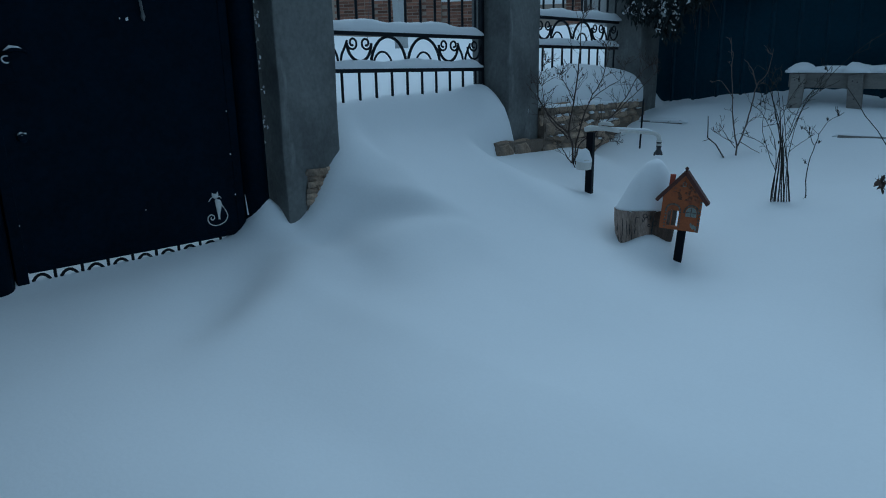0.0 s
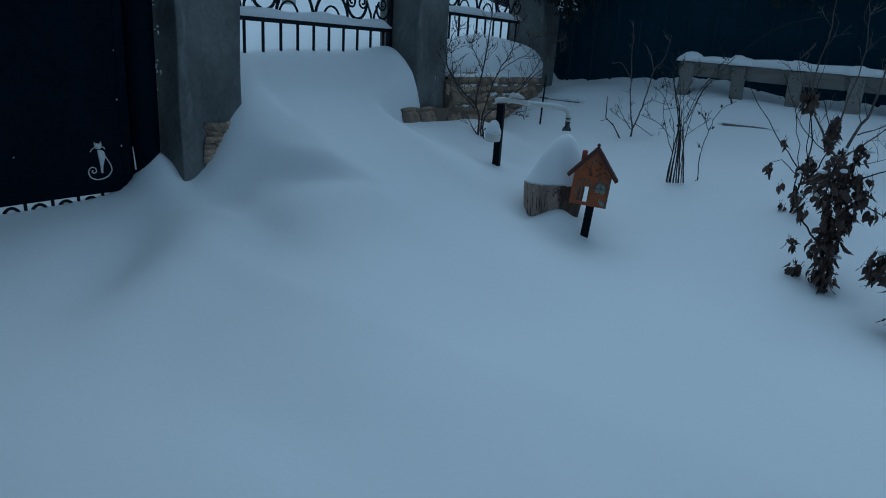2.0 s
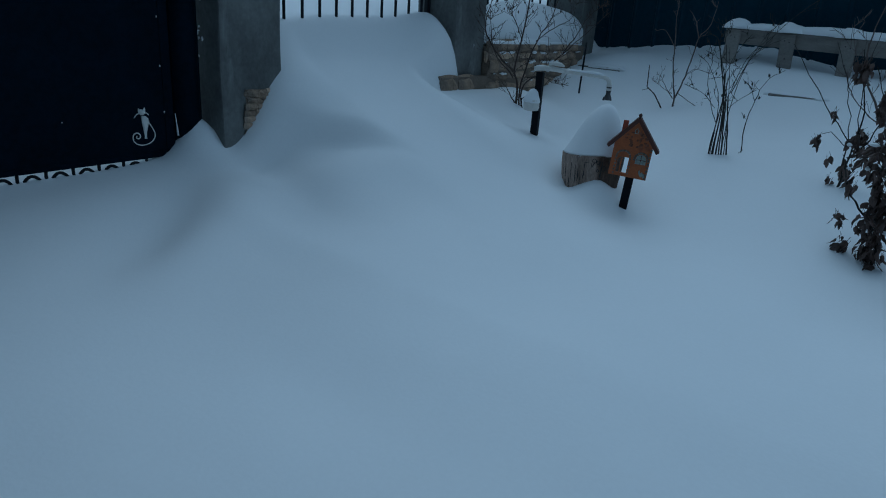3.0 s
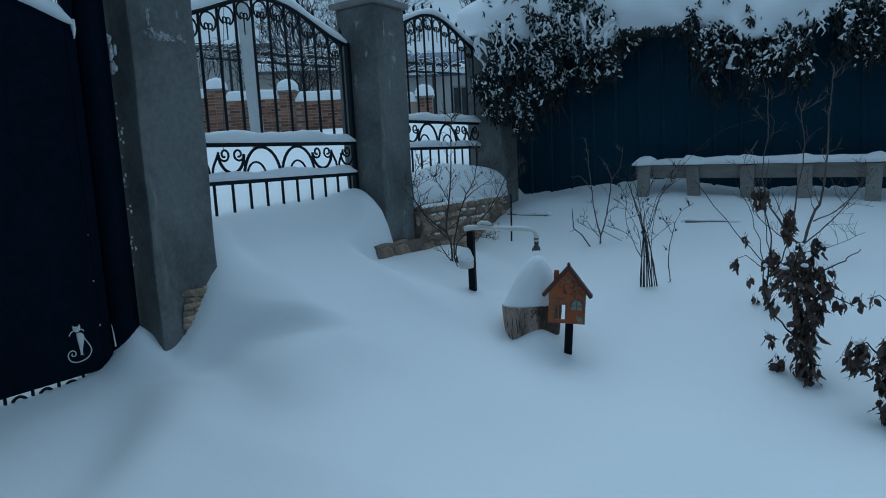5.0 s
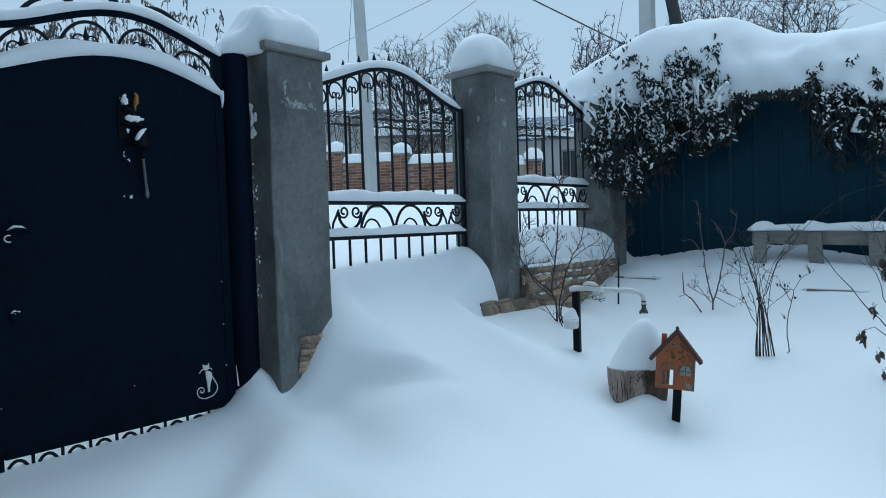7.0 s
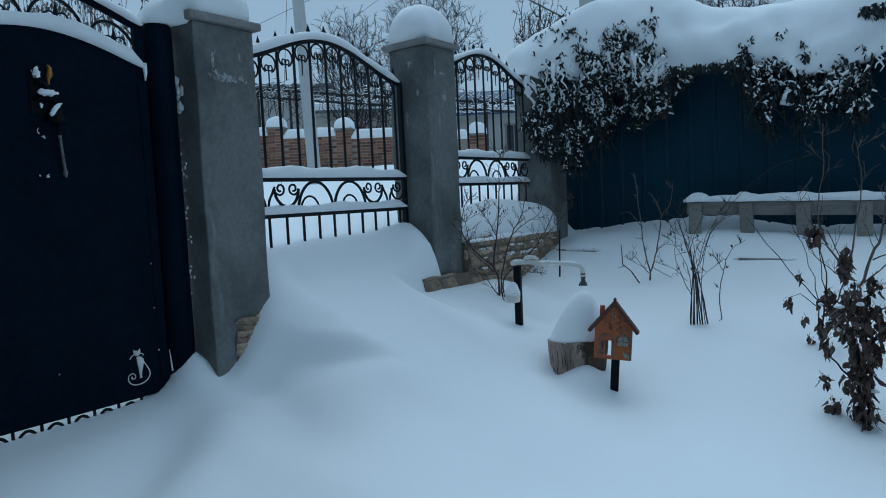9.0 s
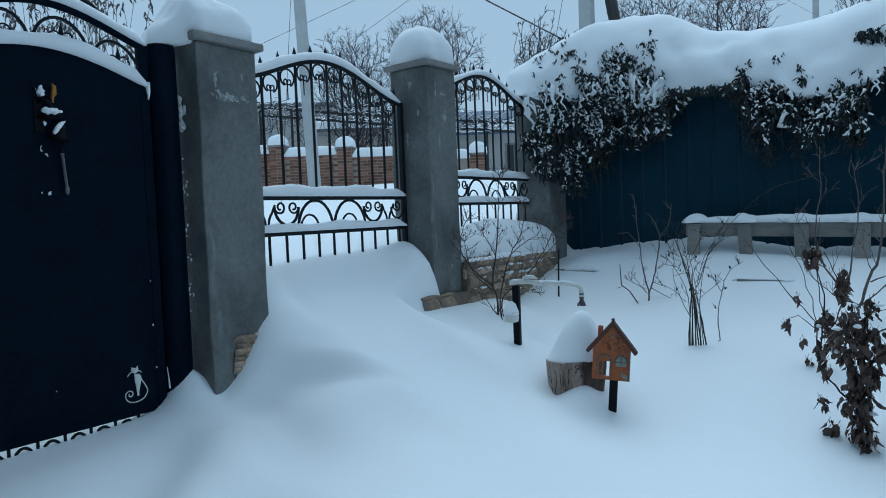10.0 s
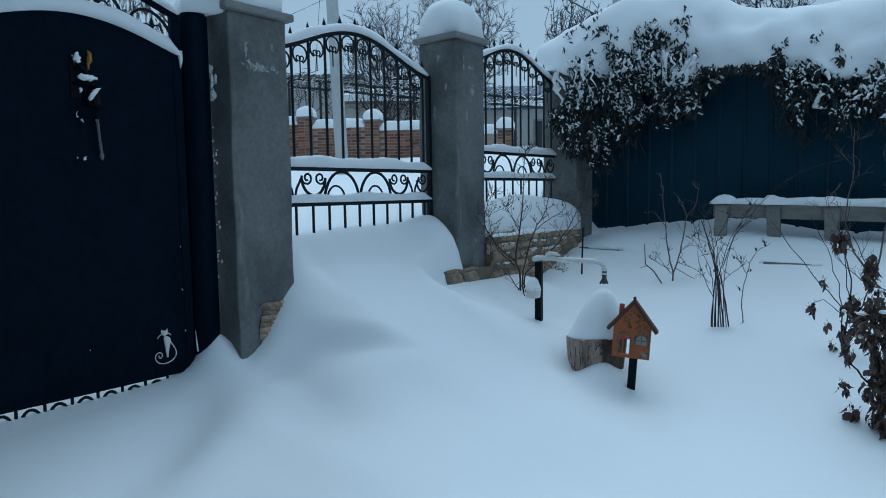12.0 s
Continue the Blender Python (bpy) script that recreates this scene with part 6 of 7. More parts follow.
made = 0
while made < 2900:
    x = rng.uniform(1.86, 5.0) if rng.random() < 0.42 else (rng.uniform(-0.06, 1.42) if rng.random() < 0.85 else rng.uniform(0.10, 0.42))
    lo, hi = drape_low(x) + 0.16 * noise.noise(Vector((x * 7.5, 0.7, 0))), drape_high(x) + (0.10 if x < 1.15 else 0.03) * noise.noise(Vector((x * 6.5, 5.7, 0)))
    if hi - lo < 0.03:
        lo = hi - 0.07
    length = min(rng.uniform(0.08, 0.22), (hi - lo) + 0.04)
    z = rng.uniform(lo + length * 0.7, hi + 0.02)
    if (x < 0.13 and rng.random() < (1.0 if z > 2.10 else 0.6)) or (x < 0.36 and z > 2.34 and rng.random() < 0.82):
        continue
    k = min(1.0, max(0.0, (z - lo) / max(0.05, hi - lo)))
    gap = noise.noise(Vector((x * 4.2, 0, z * 3.0)))
    edge = 2.46
    if gap < -0.30 + 0.25 * max(0.0, 0.4 - k) or (z > edge and noise.noise(Vector((x * 6, 3.0, z * 5))) < -0.08 + 0.55 * max(0.0, z - edge - 0.1) - (0.16 if 0.3 < x < 1.0 else 0.0)):
        continue
    on_pillar = float(1 - smoothstep(0.18, 0.80, x))
    y = -0.07 - 0.16 * rng.random() * math.sin(math.pi * max(0.1, k)) - 0.46 * on_pillar
    if z > load_base(x) - 0.12:
        y = min(y, load_front(x, z) - 4.45 - 0.015 - 0.03 * rng.random())
    amount = 1.2 * noise.noise(Vector((x * 6.0, 1.0, z * 6.0))) + (0.06 if x < 1.3 else -0.16) + (0.5 if x < 1.3 else 0.55) * (k - 0.5)
    n_snow = sum(rng.random() < 0.17 + 0.46 * amount for _ in range(7)) if amount > -0.3 else 0
    ivy_spray(x, y, z, length, rng.randrange(7, 12), n_snow)
    made += 1
# short fringe of leaf tips under the straight edge of the load
for k in range(120):
    x = rng.uniform(1.36, 1.92)
    z = load_base(x) - 0.075 + rng.gauss(0, 0.012)
    ivy_spray(x, -0.10 - 0.25 * rng.random(), z, 0.035, rng.randrange(2, 5), 1 if rng.random() < 0.06 else 0)
# leaf tufts that stand out of the snow
for x, z, n in ((0.14, 3.08, 4), (0.27, 3.04, 4), (0.19, 2.92, 5), (0.11, 2.85, 3), (0.34, 2.85, 7), (0.30, 2.80, 4), (0.99, 2.95, 5), (1.05, 2.84, 5), (1.00, 2.88, 3), (0.95, 2.73, 4), (1.06, 2.63, 6), (1.19, 2.57, 4),
                (1.95, 2.53, 4), (2.24, 2.51, 3), (2.42, 2.36, 5), (2.43, 2.28, 4), (2.77, 2.25, 4), (2.66, 2.24, 3), (0.06, 2.74, 3), (0.47, 2.80, 5)):
    for k in range(n + 1):
        a, b = x + rng.gauss(0, 0.032), z + rng.gauss(0, 0.040)
        ivy_spray(a, load_front(a, b) - 4.45 - 0.018, b + 0.02, 0.05, rng.randrange(2, 5), 0)
# snow running down between the leaf sprays
for k in range(74):
    x = rng.uniform(0.05, 1.25) if k < 56 else rng.uniform(1.98, 4.2)
    top = min(drape_high(x), load_base(x) + 0.14) + rng.uniform(-0.06, 0.05)
    drop = rng.uniform(0.07, 0.30) if x < 1.3 else rng.uniform(0.05, 0.20)
    z = top - rng.random() ** 1.6 * 0.4 * (top - drape_low(x))
    y = min(-0.20 - 0.46 * float(1 - smoothstep(0.18, 0.80, x)), load_front(x, min(z, load_base(x))) - 4.45 + 0.01)
    n = 3 + int(drop * 14)
    r = rng.uniform(0.008, 0.023)
    line = [(x + rng.gauss(0, 0.022) + 0.35 * drop * j / n * (k % 3 - 1), y + rng.gauss(0, 0.010) + 0.03 * j / n, z - 0.8 - drop * j / n) for j in range(n)]
    sv.tube(line, [r * rng.uniform(0.45, 1.3) * (1.0 if j < n - 1 else 0.3) for j in range(n)], 6)
for k in range(210):
    a = 2.80 + 1.3 * rng.random() ** 0.8
    b = 2.62 - 0.20 * min(0.5, a - 2.80) + rng.uniform(-0.5, 0.5) * min(0.17, 0.02 + 0.55 * (a - 2.80))
    ivy_spray(a, load_front(a, b) - 4.45 - 0.012, b + 0.04, 0.08, 7, 1 if rng.random() < 0.2 else 0)
leaves = put("leaves", Geo().add(lv, lf), IVY, climber, smooth=False)
tagged(leaves, "small dark green hanging leaves", kind="stuff")
tagged(put("leaf_snow", sv, SNOW_CLUMP, climber), "small snow clumps caught on the leaves", kind="stuff")
for k in range(26):
    x = rng.uniform(0.1, 1.25) if k < 13 else rng.uniform(2.0, 4.6)
    z1, z0 = min(drape_high(x), load_base(x) - 0.05), drape_low(x)
    pts = [(x + rng.uniform(-0.05, 0.05), -0.06, z1 - 0.8), (x + rng.uniform(-0.1, 0.1), -0.12, (z0 + z1) / 2 - 0.8), (x + rng.uniform(-0.15, 0.15), -0.08, z0 - 0.8)]
    put("vine_stem", Geo().tube(pts, [0.007, 0.005, 0.002], 4), BARK, climber)


# ---- the street beyond the fence ----
yard_things = set(bpy.data.objects)
def pole(name, base, top, r0, r1, label, mat, square=True):
    t = thing(name, base, label, "pole")
    d = Vector(top) - Vector(base)
    put("shaft", Geo().tube([(0, 0, 0), d * 0.5, d], [r0, (r0 + r1) / 2, r1], 4 if square else 10), mat, t, smooth=not square)
    return t


p1 = pole("utility_pole", (-6.06, 6.73, 0.9), (-6.24, 6.54, 8.6), 0.125, 0.095, "pale concrete utility pole in the street", POLE)
p2 = pole("utility_pole", (-1.44, 8.8, 0.9), (-1.43, 8.82, 7.2), 0.155, 0.135, "pale concrete utility pole behind the wall", POLE)
put("band", Geo().tube([(0, 0, 5.15), (0, 0, 5.23)], 0.165, 4), IRON, p2, "dark steel band", smooth=False)
put("brace", Geo().tube([(0.06, 0.05, 5.9), (0.55, 0.25, 2.8), (0.95, 0.4, 0.0)], [0.09, 0.11, 0.13], 8), DARK_WOOD, p2, "dark tarred wooden brace")
pole("utility_pole", (-0.42, 27.58, 1.5), (-0.42, 27.58, 9.72), 0.13, 0.11, "thin distant grey utility pole", POLE, False)
hook = thing("metal_hook", (3.05, 4.85, 2.9), "thin dark metal hook rod rising from the snow", "rod")
put("rod", Geo().tube([(0.02, 0, -0.4), (0.03, 0, 0.35), (0.05, 0, 0.80), (0.04, 0, 0.88), (-0.01, 0, 0.92), (-0.07, 0, 0.89), (-0.085, 0, 0.85)], 0.012, 6), IRON, hook)
put("stick", Geo().tube([(-0.10, 0, 0.0), (-0.17, 0.0, 0.35), (-0.19, 0, 0.45)], [0.022, 0.02, 0.02], 6).tube(arc(-0.19, 0.48, 0.025, 0.035, 0, 360, 10), 0.006, 4), GREY_WOOD, hook)


def cable(a, b, r, sag, label="thin dark overhead cable hung between poles"):
    a, b = Vector(a), Vector(b)
    pts = [a.lerp(b, i / 24) - Vector((0, 0, sag * 4 * (i / 24) * (1 - i / 24))) for i in range(25)]
    return single("overhead_cable", Geo().tube(pts, r * 0.75, 5), CABLE, label, "cable", "overhead cables")


def past(a, b, k):
    """The point beyond b on the line from a."""
    return Vector(a) + (Vector(b) - Vector(a)) * k


cable(past((-2.03, 7.39, 5.87), (-9.01, 7.92, 5.36), 1.5), past((-9.01, 7.92, 5.36), (-2.03, 7.39, 5.87), 1.5), 0.0065, 0.05)
cable(past((-2.03, 7.39, 5.87), (-10.89, 11.81, 5.98), 1.3), past((-10.89, 11.81, 5.98), (-2.03, 7.39, 5.87), 1.4), 0.0065, 0.05)
cable(past((0.1, 4.75, 3.15), (-2.11, 3.62, 4.7), 2.2), (0.15, 4.75, 3.12), 0.011, 0.03, "thick black service cable running down to the wall")
for z in (0.0, 0.17):
    cable(past((-1.45, 8.8, 5.0 + z), (-3.5, 5.03, 5.53), 2.0), (-1.45, 8.8, 5.0 + z), 0.0055, 0.10)
    cable((-1.45, 8.8, 5.08 + z * 0.6), (-0.43, 27.58, 9.2 + z * 1.5), 0.009, 0.25)
cable((-6.19, 6.70, 7.6), (-6.16, 5.95, 1.6), 0.006, 0.02, "thin steel guy wire of the utility pole")
cable((-1.73, 9.30, 6.75), (-1.60, 7.40, 2.8), 0.006, 0.02, "thin steel guy wire of the utility pole")
for near, far, r in (((0.76, 6.03, 4.30), (-2.71, 22.07, 8.58), 0.0055), ((0.90, 6.03, 4.26), (-2.70, 22.07, 8.79), 0.0035), ((0.95, 6.03, 4.24), (-2.62, 22.07, 8.72), 0.0035),
                     ((1.15, 6.02, 4.18), (-1.37, 22.05, 8.16), 0.0045), ((1.36, 6.02, 4.12), (0.22, 22.03, 7.17), 0.0055), ((1.56, 6.02, 4.06), (0.09, 22.04, 7.98), 0.0045)):
    cable(past(far, near, 1.35), past(near, far, 1.15), r, 0.06)
cable(past((-8.76, 4.72, 6.75), (-10.01, 1.82, 5.93), 2.0), past((-10.01, 1.82, 5.93), (-8.76, 4.72, 6.75), 2.2), 0.0065, 0.05)

# ---- brick wall across the street ----
A, D = Vector((-10.7, 9.7, 0)), Vector((0.853, 0.522, 0)).normalized()
turn_deg = math.degrees(math.atan2(D.y, D.x))
wall_brick = thing("wall_brick", (A.x, A.y, 0.9), "red brick street wall with square piers and snow on top", "wall", kind="structure", turn=turn_deg)
BW, BH = 0.25, 0.061
brick_mesh = Geo().box((-BW / 2, -0.0, -BH / 2), (BW / 2, 0.03, BH / 2), 0.005).mesh("brick", False)


def bay(s0, s1, top):
    put("joint_core", Geo().box((s0, 0.012, -0.6), (s1, 0.24, top - 0.9)), BRICK_JOINT, wall_brick, smooth=False)


tops = [3.12, 3.01, 2.91, 2.75]
piers = [-1.85, 0.0, 1.82, 3.64, 5.30]
pier_tops = [3.40, 3.33, 3.20, 3.02, 2.88]
for i, (a, b) in enumerate(zip(piers[:-1], piers[1:])):
    bay(a + 0.15, b - 0.15, tops[i])
for i, s in enumerate(piers):
    h = pier_tops[i] - 0.95
    put("pier", Geo().box((s - 0.19, -0.06, -0.6), (s + 0.19, 0.30, h), 0.01), BRICK_JOINT, wall_brick, smooth=False)
    put("pier_cap", Geo().box((s - 0.23, -0.10, h), (s + 0.23, 0.34, h + 0.05), 0.01), CAP_STONE, wall_brick, smooth=False)
    w = Matrix.Translation((A.x, A.y, 0.9)) @ Matrix.Rotation(radians(turn_deg), 4, "Z") @ Matrix.Translation((s, 0.12, h + 0.045))
    single("pier_snow", dome(0.25, 0.25, 0.30, i * 1.7 + 2), SNOW, "rounded snow cap on a brick pier", "snow", "snow caps on brick piers", place=w)
for i, (a, b) in enumerate(zip(piers[:-1], piers[1:])):
    w = [Vector((A.x, A.y, 0)) + D * (a + 0.2 + (b - a - 0.4) * k / 12) + Vector((-D.y, D.x, 0)) * 0.125 + Vector((0, 0, tops[i])) for k in range(13)]
    single("wall_snow", Geo().loaf(w, 0.36, 0.25, i * 2.1, 10, 0.06, 0.28), SNOW, "thick snow ridge along the brick wall", "snow", "snow ridges on the brick wall")

# ---- houses across the street ----
def house_block(place, turn, size, eave, ridge, label, wall_mat, roof_mat, snow=0.15, windows=()):
    """A plain house with walls, gabled roof, roof snow and windows; the front is the side of negative y."""
    t = thing("house", place, label, "house", "houses across the street", turn=turn)
    L, W = size
    put("wall", Geo().box((0, 0, -1.5), (L, W, eave)).add([(0, 0, eave), (0, W, eave), (0, W / 2, ridge), (L, 0, eave), (L, W, eave), (L, W / 2, ridge)], [(0, 1, 2), (3, 5, 4), (0, 2, 5, 3), (1, 4, 5, 2)]), wall_mat, t, smooth=False)
    for s, nm in ((0, "roof"), (1, "roof")):
        y0, y1 = (-0.35, W / 2) if s == 0 else (W + 0.35, W / 2)
        drop = (ridge - eave) / (W / 2) * 0.35
        q = [(-0.3, y0, eave - drop + 0.02), (L + 0.3, y0, eave - drop + 0.02), (L + 0.3, y1, ridge + 0.02), (-0.3, y1, ridge + 0.02)]
        for nm, h0, h1, mt in (("roof", 0.0, 0.10, roof_mat),) + ((("roof_snow", 0.103, 0.10 + snow, SNOW),) if snow else ()):
            v = [(a, b, c + h0) for a, b, c in q] + [(a, b, c + h1) for a, b, c in q]
            put(nm, Geo().add(v, [(3, 2, 1, 0), (4, 5, 6, 7), (0, 1, 5, 4), (1, 2, 6, 5), (2, 3, 7, 6), (3, 0, 4, 7)]), mt, t, smooth=False)
    for wx, wz, ww, wh in windows:
        fr = put("window", Geo().box((wx - 0.07, -0.04, wz - 0.07), (wx + ww + 0.07, 0.0, wz + wh + 0.07), 0.01), CAP_STONE, t, smooth=False)
        put("pane", Geo().box((wx, -0.055, wz), (wx + ww / 2 - 0.02, -0.041, wz + wh)), GLASS, fr, smooth=False)
        put("pane", Geo().box((wx + ww / 2 + 0.02, -0.055, wz), (wx + ww, -0.041, wz + wh)), GLASS, fr, smooth=False)
    return t


house_block((-19.5, 13.2, 1.6), 40, (5.0, 5), 4.12, 4.32, "grey plastered house with low slate roof behind the brick wall", PLASTER, SLATE, 0.0, ((1.0, 1.1, 1.0, 1.2), (3.6, 1.1, 1.0, 1.2)))
house_block((-14.0, 14.3, 1.6), 42, (4.2, 4), 2.80, 3.28, "beige plastered outbuilding with snowy roof behind the brick wall", BEIGE, SLATE, 0.22, ((0.7, 0.9, 0.7, 1.0),))
house_block((-10.6, 17.4, 1.6), 34, (5.5, 5), 2.6, 3.6, "grey plastered house with blue roof and snowy eaves", PLASTER, BLUE_ROOF, 0.0, ((2.02, 0.5, 0.5, 1.6), (3.5, 0.9, 0.9, 1.1)))
w = [Vector((-10.9, 17.0, 4.17)) + Vector((0.829, 0.559, 0)) * (6.1 * k / 24) for k in range(25)]
single("eave_snow", Geo().loaf(w, 0.5, 0.28, 3.9, 8, 0.5), SNOW, "ragged snow ridge along the house eaves", "snow")


# ---- vine trellis behind the brick wall ----
trellis = thing("vine_trellis", (-11.744, 11.406, 1.6), "wooden vine trellis with a snowy tangle of bare vines", "trellis", turn=turn_deg)


def trellis_top(s):
    return 3.10 - 0.115 * (s + 1.2)


for s in (-1.15, -0.2, 0.35, 1.45, 2.6, 4.1, 5.5):
    put("post", Geo().tube([(s, 0, -0.3), (s + 0.02, 0, trellis_top(s))], [0.05, 0.04], 6), DARK_WOOD, trellis)
for dz, dy in ((0.0, -0.05), (-0.22, 0.05)):
    put("rail", Geo().tube([(-1.6, dy, trellis_top(-1.6) + dz), (2.3, dy, trellis_top(2.3) + dz - 0.03), (6.3, dy, trellis_top(6.3) + dz)], 0.035, 6), DARK_WOOD, trellis)
rng = random.Random(51)
g, sn = Geo(), Geo()
for k in range(480):
    s = rng.uniform(-1.6, 6.3)
    p = Vector((s, rng.uniform(-0.4, 0.4), trellis_top(s) + rng.gauss(-0.05, 0.13)))
    d = Vector((rng.choice((-1, 1)), rng.gauss(0, 0.3), rng.gauss(-0.05, 0.35))) * rng.uniform(0.12, 0.4)
    pts = bent([p, p + d * 0.5 + Vector((0, 0, rng.gauss(0, 0.06))), p + d], rng, 0.012, 3)
    g.tube(pts, [0.013 - 0.0015 * i for i in range(len(pts))], 4, caps=False)
    if rng.random() < 0.5:
        sn.tube([q + Vector((0, -0.01, 0.012)) for q in pts], [0.003] + [rng.uniform(0.006, 0.011)] * (len(pts) - 2) + [0.003], 5)
for k in range(60):
    s = rng.uniform(-1.6, 3.4)
    p = Vector((s, rng.uniform(-0.3, 0.3), trellis_top(s) - 0.1))
    pts = bent([p, p + Vector((rng.gauss(0, 0.12), 0, -0.35)), p + Vector((rng.gauss(0, 0.3), 0, -rng.uniform(0.5, 1.2)))], rng, 0.02, 3)
    g.tube(pts, 0.009, 4, caps=False)
tagged(put("vine_tangle", g, FAR_BARK, trellis), "tangle of bare vines", kind="stuff")
tagged(put("vine_snow", sn, SNOW, trellis), "snow lying along the vines", kind="stuff")

# shrub with some dead leaves behind the brick wall
hedge = thing("leafy_bush", (-9.9, 12.2, 1.6), "bush with withered brown leaves behind the brick wall", "shrub")
g, lg = Geo(), Geo()
for k in range(14):
    grow(g, rng, (rng.uniform(-0.15, 0.15), rng.uniform(-0.15, 0.15), 0), (rng.gauss(0, 0.16), rng.gauss(0, 0.16), 1), rng.uniform(1.6, 2.3), 0.018, 1, 4, 0.5, 5, up=0.3, wander=0.14, least=0.006)
for k in range(170):
    lg.blob((rng.gauss(0, 0.28), rng.gauss(0, 0.25), 1.55 + rng.gauss(0, 0.38)), (rng.uniform(0.02, 0.05), 0.012, rng.uniform(0.02, 0.05)), k, 0.8, 4, 6)
tagged(put("branches", g, FAR_BARK, hedge), "bare brown branches", kind="stuff")
tagged(put("withered_leaves", lg, DEAD_LEAF, hedge), "withered brown leaves", kind="stuff")


# ---- bare trees ----
def bare_tree(place, height, crown, seed, label, count=880, r=0.12, fine=0.0078):
    """A trunk and a rounded crown whose branches reach out to scattered points; crown: half width, half height."""
    t = thing("bare_tree", place, label, "tree", "bare winter trees")
    rng = random.Random(seed)
    cw, ch = crown
    cz = height - ch
    fork = Vector((rng.gauss(0, 0.1), rng.gauss(0, 0.1), max(0.3, cz - ch * 0.95)))
    goals = []
    while len(goals) < count:
        p = Vector((rng.uniform(-1, 1), rng.uniform(-1, 1), rng.uniform(-1, 1)))
        if p.length < 1 and p.length > 0.25 * rng.random():
            q = Vector((p.x * cw, p.y * cw, cz + p.z * ch))
            bulge = 1 + 0.28 * noise.noise(p * 2.1 + Vector((seed, 0, 0)))
            goals.append(Vector((q.x * bulge, q.y * bulge, cz + (q.z - cz) * bulge)))
    goals.sort(key=lambda q: (q - fork).length)
    pos, up = [fork], [-1]
    arr = np.empty((count + 1, 3))
    reach = np.zeros(count + 1)
    arr[0] = fork
    for q in goals:
        n = len(pos)
        gap = np.linalg.norm(arr[:n] - np.array(q), axis=1)
        k = int(np.argmin(gap + 0.55 * reach[:n]))
        pos.append(q)
        up.append(k)
        arr[n] = q
        reach[n] = reach[k] + gap[k]
    weight = [0.0] * len(pos)
    for i in range(len(pos) - 1, 0, -1):
        weight[i] = weight[i] or 1.0
        weight[up[i]] += weight[i]
    total = weight[0]
    limbs, twigs = Geo(), Geo()
    for i in range(1, len(pos)):
        a, b = pos[up[i]], pos[i]
        ra, rb = max(fine, r * (weight[up[i]] / total) ** 0.52 if up[i] else r * 0.75 * (weight[i] / total) ** 0.3), max(fine, r * (weight[i] / total) ** 0.52)
        ra = min(ra, rb * 1.7)
        mid = a.lerp(b, 0.5) + Vector((rng.gauss(0, 0.07), rng.gauss(0, 0.07), rng.gauss(-0.04, 0.06))) * (b - a).length
        (limbs if weight[i] > 4 else twigs).tube([a, mid, b], [ra, (ra + rb) / 2, rb], 4, caps=False)
        if weight[i] < 2.5:
            d = (b - a).normalized()
            for k in range(3):
                w = (d + Vector((rng.gauss(0, 0.55), rng.gauss(0, 0.55), rng.gauss(0.2, 0.4)))).normalized() * rng.uniform(0.12, 0.34) * cw / 1.8
                twigs.tube([b, b + w * 0.5 + Vector((0, 0, 0.02)), b + w], [fine * 0.9, fine * 0.8, fine * 0.55], 3, caps=False)
    put("trunk", Geo().tube([(0, 0, -0.3), fork * 0.5, fork], [r * 1.25, r * 1.05, r * 0.9], 8), FAR_BARK, t)
    tagged(put("limb_mass", limbs, FAR_BARK, t), "forked bare limbs", kind="stuff")
    tagged(put("twig_mass", twigs, FAR_BARK, t), "bare twiggy crown", kind="stuff")
    return t


lab = "bare leafless tree with a rounded twiggy crown"
bare_tree((-17.3, 19.5, 2.0), 7.5, (1.7, 2.2), 3, lab)
bare_tree((-14.5, 21.8, 2.0), 8.5, (2.25, 2.6), 9, lab, 1050)
bare_tree((-6.4, 26.2, 2.0), 8.7, (1.8, 2.0), 14, lab)
bare_tree((-3.5, 27.0, 2.0), 8.5, (1.75, 2.0), 18, lab)
bare_tree((-10.6, 24.4, 2.0), 7.5, (1.1, 1.9), 26, lab, 420)
bare_tree((1.2, 27.7, 2.0), 7.3, (1.4, 1.6), 23, lab, 460)
bare_tree((-12.4, 14.6, 1.6), 4.9, (1.6, 1.5), 31, "small bare orchard tree behind the brick wall", 380, 0.07, 0.006)
bare_tree((-10.2, 15.4, 1.6), 4.6, (1.5, 1.4), 37, "small bare orchard tree behind the brick wall", 380, 0.07, 0.006)
bare_tree((-1.05, 6.5, 1.2), 2.85, (0.55, 0.8), 29, "small bare tree rising behind the corner pillar", 210, 0.03, 0.0042)

# the whole street lies a little further round to the west
STREET = Matrix.Translation((3.4, -2.1, 0)) @ Matrix.Rotation(radians(0.6), 4, "Z") @ Matrix.Translation((-3.4, 2.1, 0))
for ob in set(bpy.data.objects) - yard_things:
    if ob.parent is None:
        ob.matrix_basis = STREET @ ob.matrix_basis

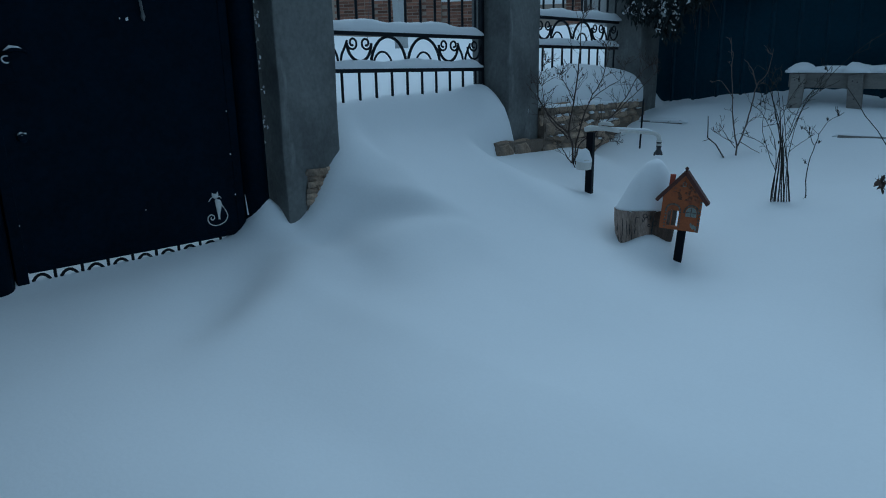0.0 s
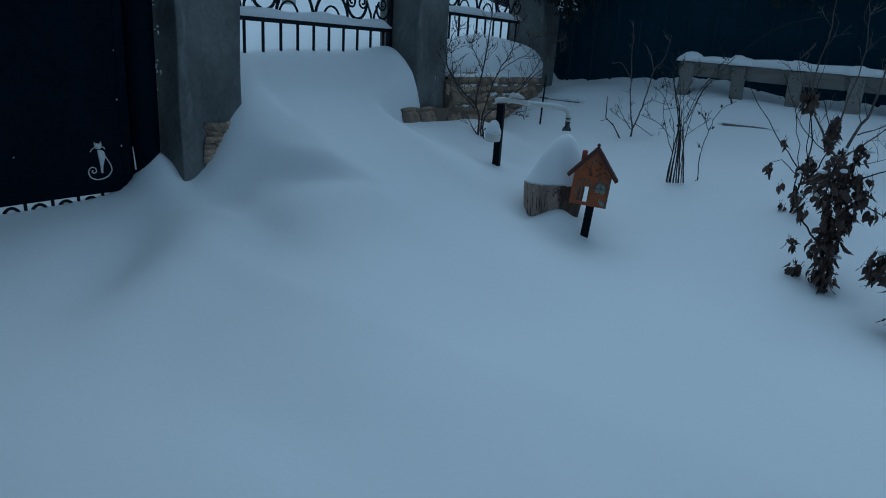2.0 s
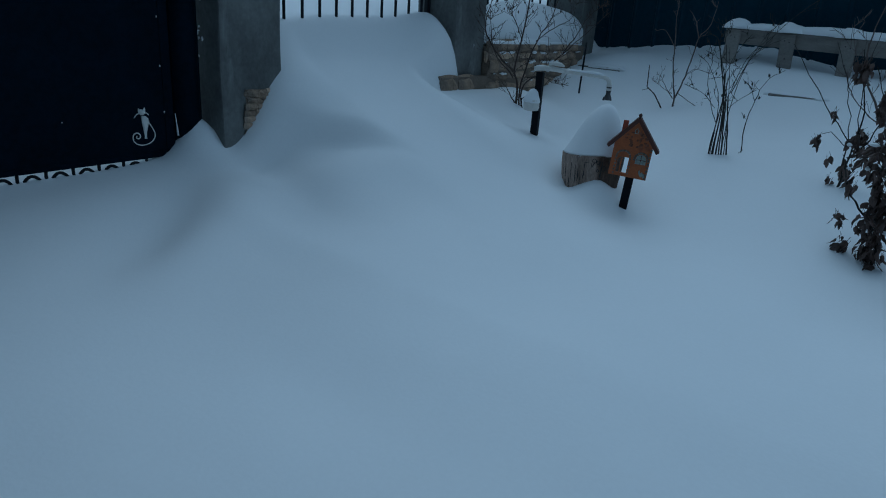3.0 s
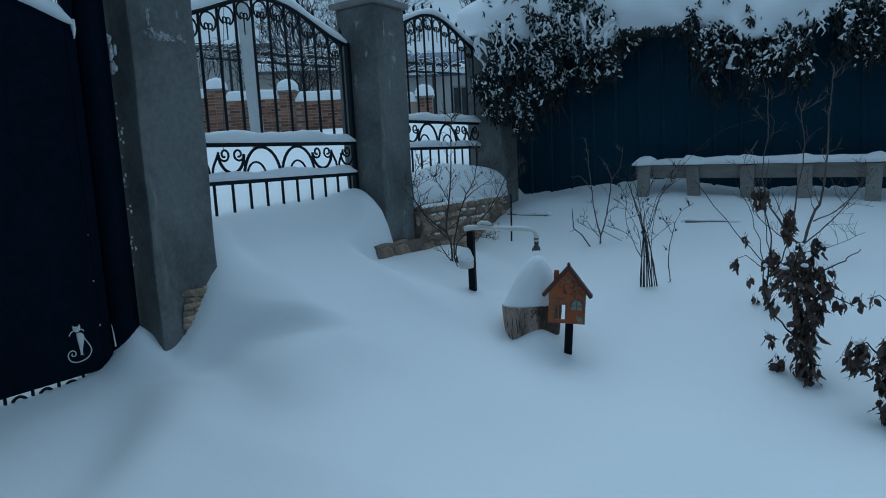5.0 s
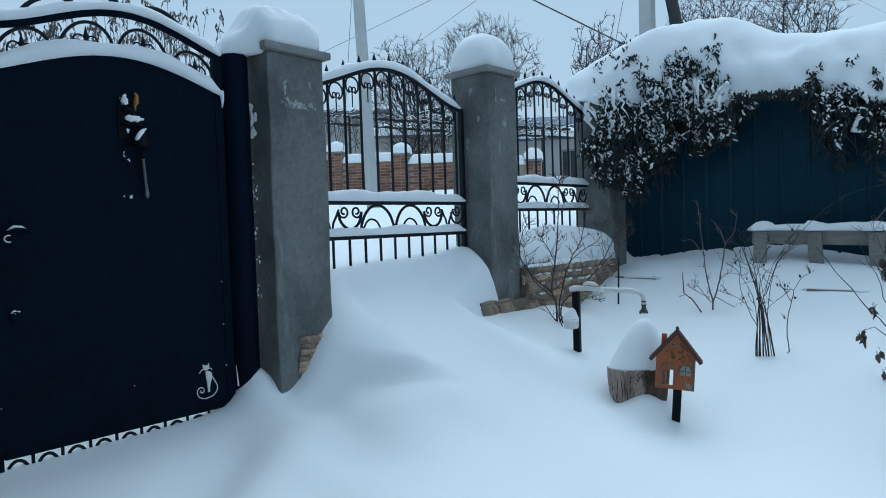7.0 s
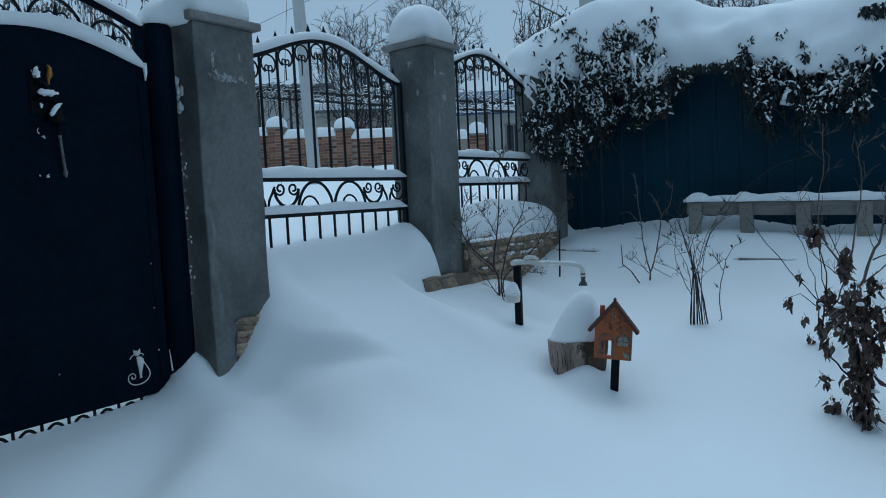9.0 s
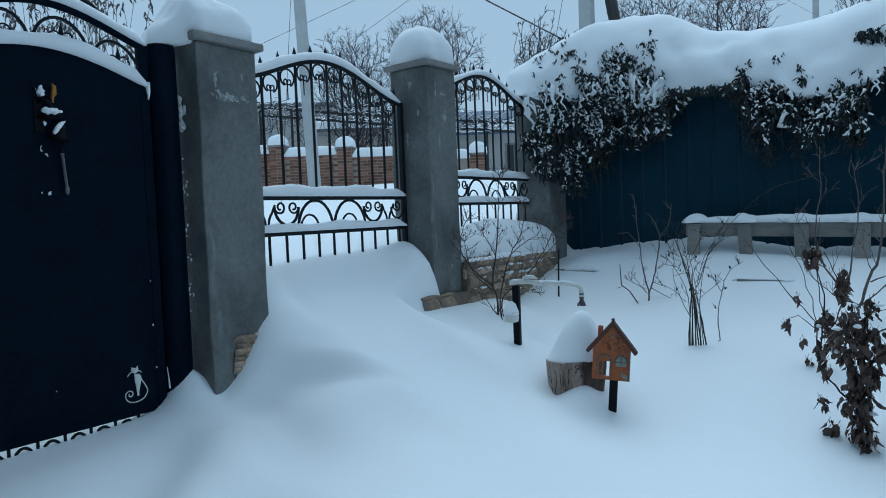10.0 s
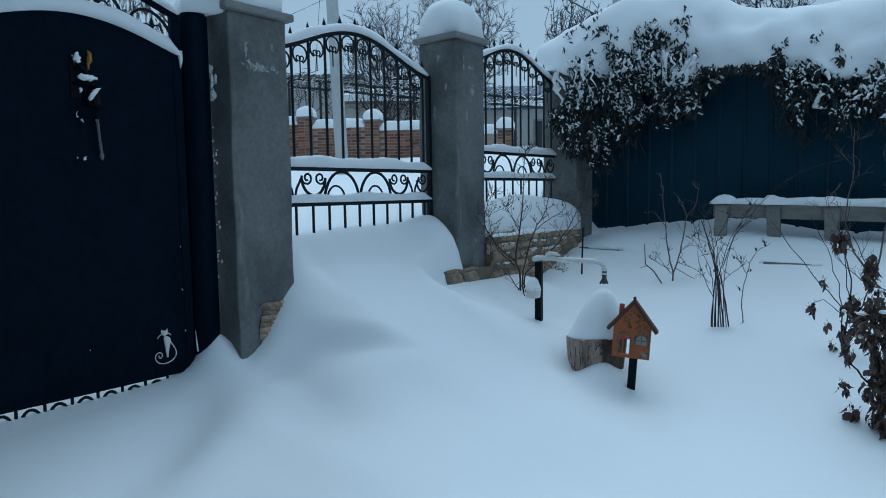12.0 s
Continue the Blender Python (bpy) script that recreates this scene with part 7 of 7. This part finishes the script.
# dry seed-headed stalks behind the gate
tall = thing("dry_flower_stalks", (-2.0, 0.3, 0.4), "tall dry stalks with drooping seed heads behind the gate", "plant")
rng = random.Random(19)
sg, hg = Geo(), Geo()
for k in range(270):
    x, y = rng.uniform(-0.5, 0.3), rng.uniform(-1.5, 1.15)
    h = 2.30 + 0.48 * math.exp(-((y - 0.15) / 0.75) ** 2) * rng.uniform(0.4, 1.1) + rng.uniform(-0.3, 0.08)
    p = [Vector((x, y, 0)), Vector((x + rng.uniform(-0.08, 0.08), y + rng.uniform(-0.1, 0.1), h * 0.6)), Vector((x + rng.uniform(-0.15, 0.15), y + rng.uniform(-0.18, 0.18), h))]
    sg.tube(p, [0.004, 0.003, 0.0018], 4, caps=False)
    for j in range(rng.randrange(3, 7)):
        q = p[2] + Vector((rng.gauss(0, 0.022), rng.gauss(0, 0.022), -abs(rng.gauss(0, 0.05))))
        tip = q + Vector((rng.gauss(0, 0.012), rng.gauss(0, 0.012), -rng.uniform(0.015, 0.035)))
        hg.tube([p[2] - Vector((0, 0, 0.02)), q + Vector((0, 0, 0.012)), q, tip], [0.0015, 0.003, 0.008, 0.002], 4)
tagged(put("stalk_clump", sg, SEED, tall), "thin dry stalks", kind="stuff")
tagged(put("seed_mass", hg, SEED, tall), "drooping dry seed heads", kind="stuff")

# ---- stones and bricks, piece by piece ----
lay_stones(p_low, 1.60, 0.52, 0.26, 4)
lay_stones(p_under, 0.575, 0.30, 0.262, 6, 0.05, 1.15, 0.05, 0.142)
lay_stones(foot, 0.235, 0.35, 0.202, 9, 0.02, 0.36, 0.016, 0.036)
count = 0
for i, (a, b) in enumerate(zip(piers[:-1], piers[1:])):
    if i == 3:
        continue
    row = 0
    z = tops[i] - 0.9 - 0.045
    while row < 11:
        s = a + 0.22 + (0.13 if row % 2 else 0.0)
        while s + BW / 2 < b - 0.18:
            if not (i == 0 and s < -0.9) and count < 300:
                put("brick", brick_mesh, BRICK, wall_brick, place=(s + BW / 2 - 0.02, -0.002, z))
                count += 1
            s += BW + 0.014
        z -= BH + 0.017
        row += 1
half_brick = Geo().box((-0.09, 0.0, -BH / 2), (0.09, 0.03, BH / 2), 0.005).mesh("brick", False)
for i, s in enumerate(piers[1:5]):
    h = pier_tops[i + 1] - 0.95
    for row in range(13):
        for k in (-1, 1):
            put("brick", half_brick, BRICK, wall_brick, place=(s + k * 0.098, -0.075, h - 0.04 - row * (BH + 0.017)))
